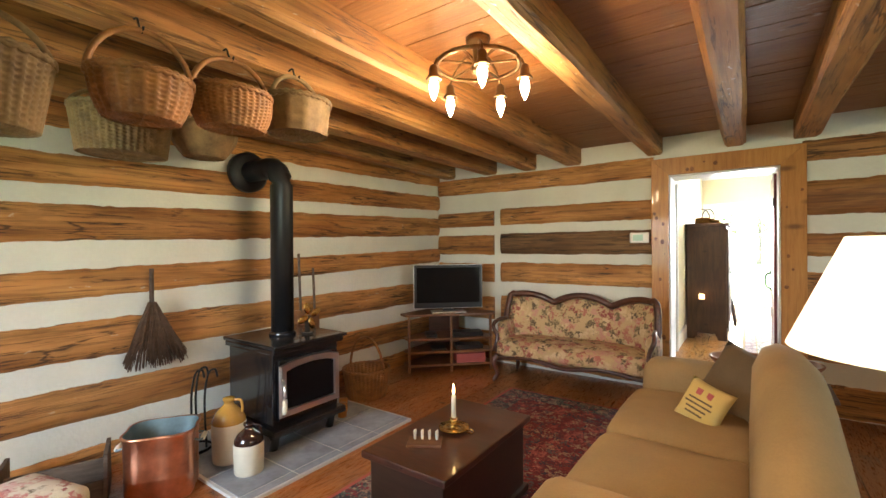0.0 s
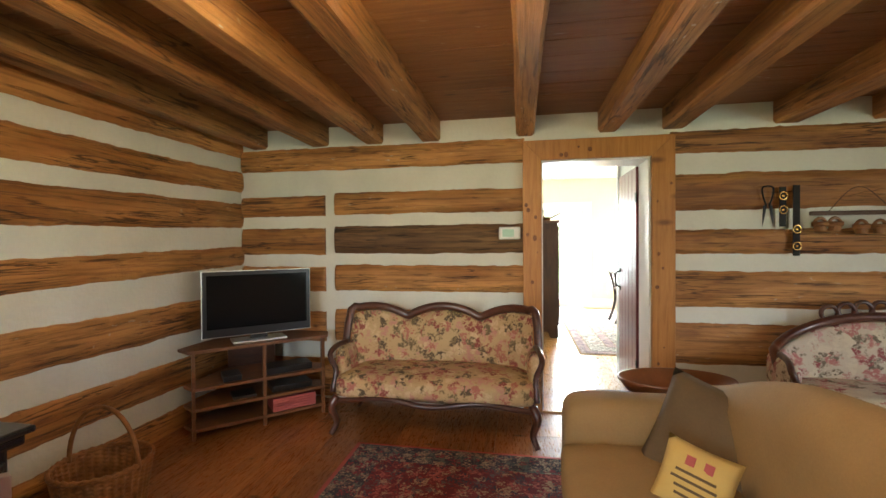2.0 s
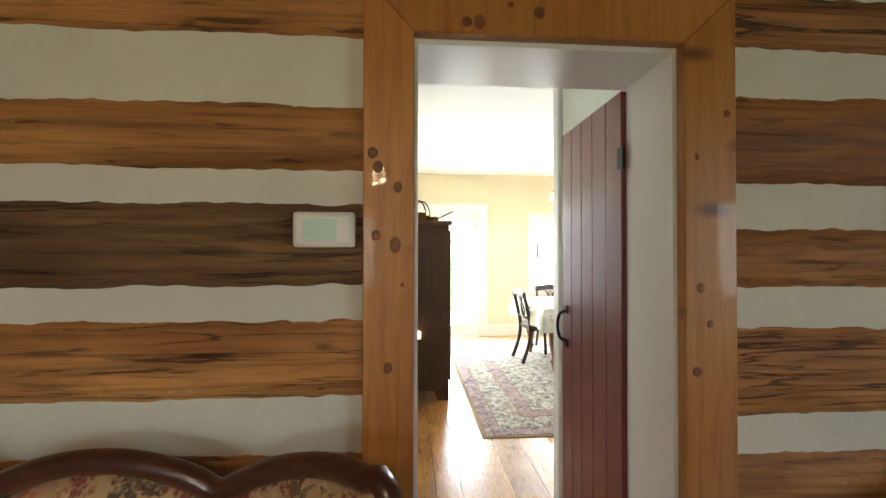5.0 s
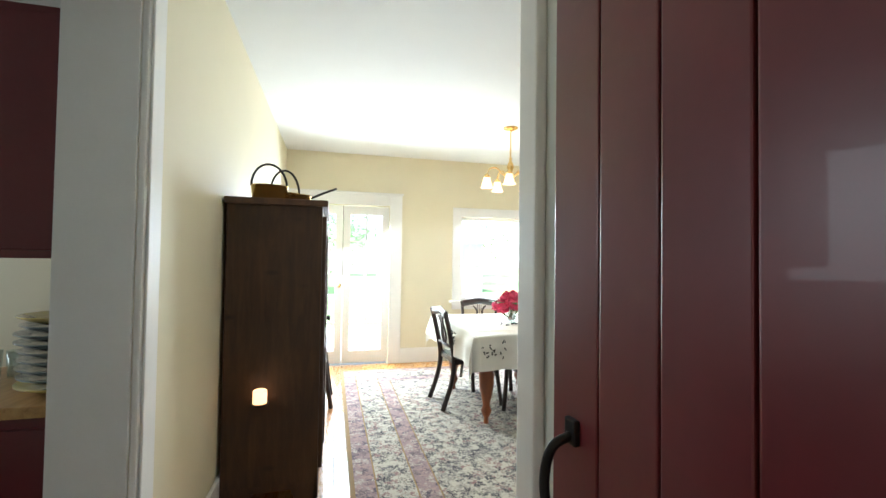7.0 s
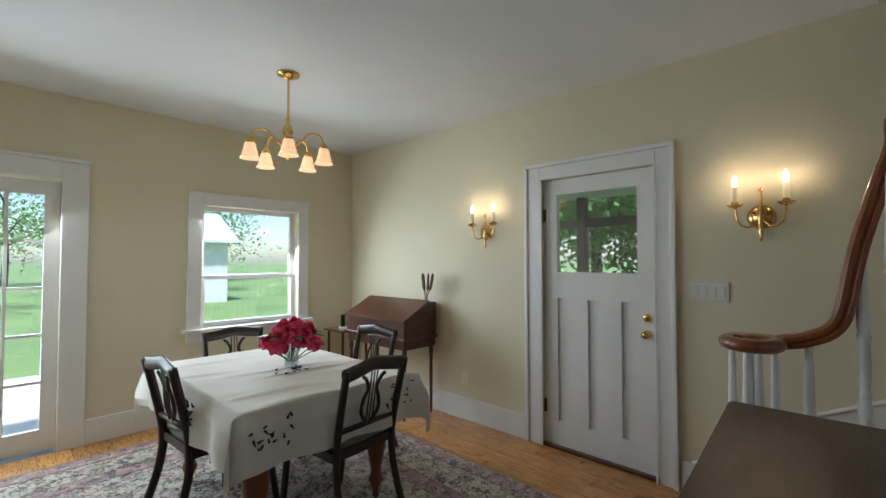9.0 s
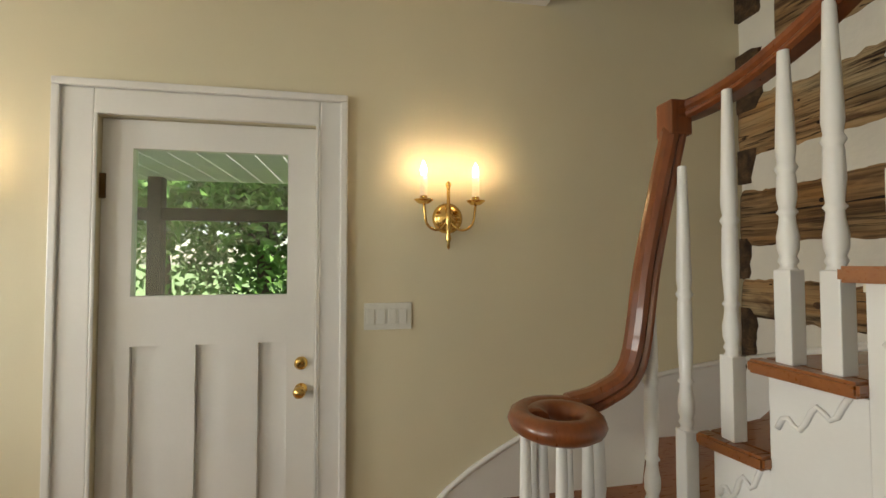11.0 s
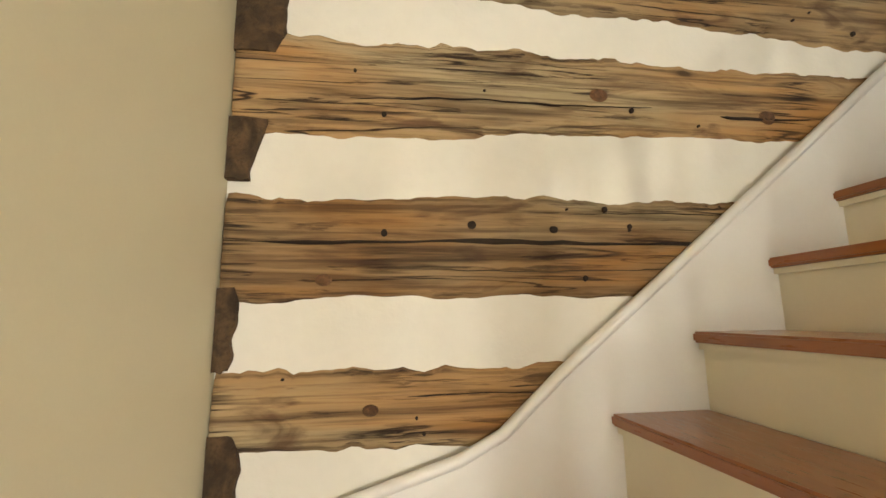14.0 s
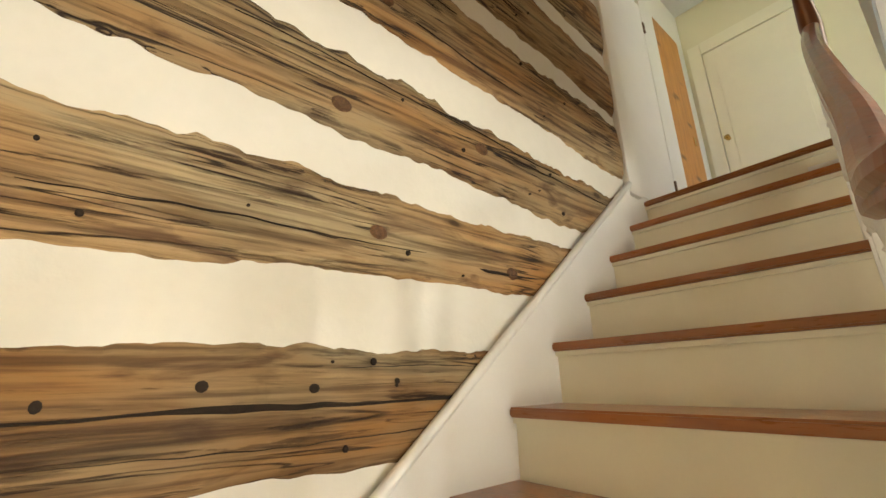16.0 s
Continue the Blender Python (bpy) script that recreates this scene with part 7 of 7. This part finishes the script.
def baluster(x, y, z0, z1):
    """A turned baluster: square foot, vase and rings, long tapered top."""
    h = z1 - z0
    bm = bmesh.new()
    b = min(0.20, h * 0.3)
    box(bm, x - 0.019, y - 0.019, z0, x + 0.019, y + 0.019, z0 + b, 0.003)
    pr = [(0.0181, b), (0.0138, b + 0.008), (0.0189, b + 0.018), (0.0146, b + 0.028), (0.0198, b + 0.044), (0.0206, b + 0.07), (0.0155, b + 0.10), (0.0146, b + 0.115), (0.0198, b + 0.123), (0.0146, b + 0.131)]
    m = max(b + 0.2, h * 0.62)
    pr += [(0.0189, (m + b) / 2 + 0.05), (0.0172, m - 0.02), (0.0155, m - 0.012), (0.0215, m), (0.0155, m + 0.012), (0.0189, m + 0.04), (0.0112, h)]
    lathe(bm, pr, 12, (x, y, z0))
    return part("baluster", bm, M["white"], rl)


def moulded(bm, pts, sec):
    """A moulded section swept along a path, kept upright."""
    pts = [Vector(p) for p in pts]
    rings, side = [], None
    for i, p in enumerate(pts):
        d = (pts[min(i + 1, len(pts) - 1)] - pts[max(i - 1, 0)]).normalized()
        sd = d.cross(Vector((0, 0, 1)))
        if sd.length < 0.35 and side:
            sd = side - d * side.dot(d)
        sd.normalize()
        side = sd
        upv = sd.cross(d)
        rings.append([bm.verts.new(p + sd * u + upv * v) for u, v in sec])
    n = len(sec)
    for a, b in zip(rings, rings[1:]):
        for k in range(n):
            bm.faces.new((a[k], a[(k + 1) % n], b[(k + 1) % n], b[k]))
    bm.faces.new(rings[0][::-1])
    bm.faces.new(rings[-1])
    return bm


RAILSEC = [(-0.022, -0.027), (-0.031, -0.020), (-0.031, -0.012), (-0.024, -0.005), (-0.031, 0.004), (-0.030, 0.017), (-0.018, 0.027), (0.0, 0.030), (0.018, 0.027), (0.030, 0.017), (0.031, 0.004), (0.024, -0.005), (0.031, -0.012), (0.031, -0.020), (0.022, -0.027)]
rl = tagged(new("stair_balustrade"), "cherry handrail with volute on white turned balusters", "balustrade")
rail = smooth_path([(2.462, 6.45, 1.10), (2.458, 6.36, 1.125), (2.456, 6.275, 1.20), (2.462, 6.225, 1.45), (2.472, 6.165, 1.68), (2.48, 6.125, 1.82), (2.48, 6.12, 1.885)], 6)
bm = bmesh.new()
vol = [(2.47 - 0.10 + 0.10 * math.cos(a) * (1 - 0.055 * a) + 0.0, 6.52 + 0.095 * math.sin(a) * (1 - 0.055 * a), 1.10) for a in (-0.9 + 0.35 * j for j in range(26))]
tube(bm, [(2.466, 6.445, 1.102)] + vol, 0.031, 10, (1.0, 0.85))
part("volute", bm, M["rail"], rl)
bm = bmesh.new()
moulded(bm, rail, RAILSEC)
part("rail_gooseneck", bm, M["rail"], rl)
up = smooth_path([(2.48, 6.135, 1.875), (2.468, 6.09, 1.882), (2.40, 6.06, 1.895), (2.27, 6.045, 1.925), (2.1, 6.035, 2.0), (1.85, 6.025, 2.19), (1.56, 6.0, 2.425), (1.0, 5.96, 2.88), (0.50, 5.95, 3.27)], 6)
bm = bmesh.new()
moulded(bm, up, RAILSEC)
part("rail", bm, M["rail"], rl)
bm = bmesh.new()
box(bm, 2.448, 6.088, 1.81, 2.512, 6.152, 1.907, 0.006)
part("rail_cap", bm, M["rail"], rl)
for i in range(5):
    a = 2 * math.pi * i / 5 + 0.4
    baluster(2.40 + 0.075 * math.cos(a), 6.52 + 0.075 * math.sin(a), 0.0, 1.085)


def rail_z(x, y):
    return min(up + rail, key=lambda p: (p.x - x) ** 2 + (p.y - y) ** 2).z


for k in range(1, 13):
    for u in ((0.3,) if k < 6 else (0.2, 0.7)):
        p = Vector(INN[k - 1]).lerp(Vector(INN[k]), u)
        if k == 1:
            p.y -= 0.04
        zt = rail_z(p.x, p.y) - 0.02
        if zt - step_z(k) > 0.3:
            baluster(p.x, p.y, step_z(k), zt)
t = tagged(new("landing_newel"), "cherry newel post at the stair head", "newel post")
part("post", lathe(bmesh.new(), [(0.045, 0), (0.045, 0.35), (0.03, 0.4), (0.045, 0.6), (0.03, 0.85), (0.045, 0.9), (0.05, 1.0), (0.03, 1.04), (0, 1.05)], 14, (0.47, 5.95, step_z(13))), M["rail"], t)

# upper landing
ZU = step_z(13)
XD, YJ = -1.33, 4.94  # end wall and side wall of the landing
wall("wall_landing_end", XD - 0.15, 4.2, ZU, XD, WY + 1.6, 5.3)
wall("wall_landing_north", XD, WY + 1.5, ZU, 0.45, WY + 1.6, 5.3)
wall("wall_landing_south", XD, YJ - 0.12, ZU, 0.70, YJ, 5.3, mat="white", label="white landing wall")
t = tagged(new("door_landing"), "cream panelled door at the end of the landing", "door", kind="structure")
part("leaf", B(XD, 5.10, ZU + 0.01, XD + 0.03, 5.83, ZU + 2.0, bev=0.004), M["riser"], t)
part("panel", B(XD + 0.03, 5.19, ZU + 0.14, XD + 0.036, 5.74, ZU + 1.86, bev=0.003), M["riser"], t)
for a in ((4.985, 5.095, 0, 2.13), (5.835, 5.945, 0, 2.13), (5.095, 5.835, 2.005, 2.13)):
    part("casing_board", B(XD, a[0], ZU + a[2], XD + 0.04, a[1], ZU + a[3], bev=0.005), M["riser"], t)
part("knob", lathe(bmesh.new(), [(0.02, 0), (0.012, 0.01), (0.012, 0.03), (0.024, 0.045), (0, 0.055)], 14, mat=pose(XD + 0.03, 5.145, ZU + 1.06, 0, 90, 0)), M["brass"], t)
part("hinge", B(XD + 0.028, 5.815, ZU + 1.72, XD + 0.042, 5.835, ZU + 1.83), M["bronze"], t)
t = tagged(new("trim_landing_doorway"), "white and varnished casing boards on the landing", "door casing", kind="structure")
part("casing_board", B(0.56, YB - 0.16, ZU, 0.70, YB + 0.03, 5.28, bev=0.01), M["white"], t)
part("casing_board", B(-0.46, YJ, ZU, -0.30, YJ + 0.022, 5.1, bev=0.006), M["white"], t)
part("casing_bead", B(-0.33, YJ + 0.022, ZU, -0.30, YJ + 0.034, 5.1, bev=0.004), M["white"], t)
part("door_jamb", B(-1.15, YJ, ZU, -0.60, YJ + 0.012, 4.86, bev=0.004), M["pine"], t, "varnished pine jamb")
part("casing_board", B(-0.60, YJ, ZU, -0.46, YJ + 0.018, 5.1, bev=0.004), M["white"], t)
part("strike_plate", B(-1.06, YJ + 0.012, ZU + 0.98, -1.02, YJ + 0.016, ZU + 1.06), M["brass"], t)
t = tagged(new("door_landing_white"), "white panelled door leaf folded back on the landing", "door", kind="structure")
part("leaf", B(-0.28, YJ + 0.004, ZU + 0.01, 0.50, YJ + 0.036, ZU + 2.03, bev=0.004), M["white"], t)
part("panel", B(-0.16, YJ + 0.036, ZU + 0.12, 0.38, YJ + 0.042, ZU + 1.88, bev=0.003), M["white"], t)
for z in (0.3, 1.75):
    part("hinge", B(-0.30, YJ + 0.034, ZU + z, -0.275, YJ + 0.046, ZU + z + 0.1), M["bronze"], t)
# Invented lamp, out of view above the flight; adds warm light to the stair.
t = thing("landing_ceiling_lamp", "invented round frosted ceiling lamp high over the stair, out of view, lit", "lamp")
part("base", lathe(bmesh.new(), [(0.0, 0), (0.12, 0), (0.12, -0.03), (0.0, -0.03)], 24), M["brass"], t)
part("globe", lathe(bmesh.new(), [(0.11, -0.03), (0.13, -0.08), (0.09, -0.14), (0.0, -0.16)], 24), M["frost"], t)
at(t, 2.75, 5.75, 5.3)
lamp('POINT', "stair_fill_light", Matrix.Translation((2.75, 5.75, 4.95)), 4.5, WARM, r=0.12)

# ================= outside =================
setting("ground", B(-400, -400, -0.62, 400, 400, -0.35), M["grass"], "mown lawn reaching to the horizon", "lawn")
setting("terrace", B(-3.5, 10.92, -0.36, 3.6, 14.0, -0.08), M["grout"], "pale stone terrace outside the french doors", "terrace")


def tree(x, y, h, r, seed, n=520, leafsize=0.30):
    rnd = random.Random(seed)
    t = thing("garden_tree", "leafy green garden tree on the lawn", "tree", "garden trees")
    bm = bmesh.new()
    tube(bm, smooth_path([(0, 0, 0), (0.1, 0, h * 0.25), (-0.05, 0.1, h * 0.6), (0, 0, h * 0.85)], 4), [0.22 * (1 - i / 14) for i in range(13)], 8)
    for i in range(6):
        a = i * 1.1
        z = h * (0.3 + 0.08 * i)
        tube(bm, [(0, 0, z), (r * 0.45 * math.cos(a), r * 0.45 * math.sin(a), z + h * 0.15), (r * 0.8 * math.cos(a), r * 0.8 * math.sin(a), z + h * 0.22)], [0.07, 0.04, 0.015], 6)
    part("trunk", bm, M["bark"], t)
    bm = bmesh.new()
    cl = [(Vector((rnd.gauss(0, r * 0.45), rnd.gauss(0, r * 0.45), h * rnd.uniform(0.28, 1.0))), r * rnd.uniform(0.18, 0.36)) for _ in range(26)]
    for i in range(n * 4):
        c, s = cl[i % len(cl)]
        p = c + Vector((rnd.gauss(0, s), rnd.gauss(0, s), rnd.gauss(0, s * 0.8)))
        L = leafsize * rnd.uniform(0.5, 1)
        m = Matrix.Translation(p) @ Euler((rnd.uniform(-1, 1), rnd.uniform(-1, 1), rnd.uniform(0, 6.3))).to_matrix().to_4x4()
        vs = [bm.verts.new(m @ Vector(q)) for q in ((-L * 0.5, 0, 0), (0, L * 0.28, 0.04), (L * 0.5, 0, 0), (0, -L * 0.28, 0.04))]
        bm.faces.new((vs[0], vs[1], vs[2]))
        bm.faces.new((vs[0], vs[2], vs[3]))
    part("crown", bm, M["foliage"], t)
    at(t, x, y, -0.36)


for i, (x, y, h, r) in enumerate([(-7.5, 19, 6, 2.6), (-3.5, 26, 8, 3.2), (7, 34, 9, 3.6), (-13, 30, 9, 4), (10.0, 8.8, 5.5, 2.2), (9.0, 6.6, 5, 2.2), (11.5, 11.2, 6.5, 2.6), (13, 5, 7, 3), (1, 48, 9, 4), (14, 46, 9, 4)]):
    near = x > 8 and y < 12
    tree(x, y, h, r, i, 2600 if near else 700, 0.24 if near else 0.34)
t = thing("garden_shed", "grey timber outbuilding across the lawn", "shed")
part("wall", B(2.5, 26, -0.4, 7.5, 30, 2.2), M["siding"], t)
part("roof", prism(bmesh.new(), [(2.2, 25.6, 2.2), (7.8, 25.6, 2.2), (7.8, 28, 3.5), (2.2, 28, 3.5)], (0, 0, 0.12)), M["siding"], t)
part("window", B(3.4, 25.95, 1.0, 4.2, 26.02, 1.9), M["screen"], t)
part("window", B(5.6, 25.95, 1.0, 6.4, 26.02, 1.9), M["screen"], t)
# porch outside the entry door
setting("porch_floor", B(XE + 0.2, 5.5, -0.3, 6.2, 10.5, -0.02), M["greywood"], "grey boarded porch floor", "porch")
bm = bmesh.new()
for i in range(24):
    box(bm, XE + 0.22, 5.5 + i * 0.21, 2.30, 6.2, 5.70 + i * 0.21, 2.33)
setting("ceiling_porch", bm, M["siding"], "pale boarded porch ceiling", "ceiling")
t = thing("porch_frame", "dark green porch screen frame", "porch")
for y in (5.6, 7.35, 8.9, 10.4):
    part("post", B(6.0, y, -0.02, 6.12, y + 0.12, 2.3), M["iron"], t)
part("rail", B(6.02, 5.6, 1.88, 6.1, 10.5, 2.0), M["iron"], t)
part("rail", B(6.02, 5.6, 0.75, 6.1, 10.5, 0.84), M["white"], t)
boards("board", fl, -3.06, -1.45, 3.3, YB - 0.17, (0.17, 0.21, 0.25), M["floor_dark"], 0, 3)
boards("board", fd, XL, YB - 0.15, XE, YN, (0.15, 0.19, 0.23), M["floor_honey"], 0, 4)
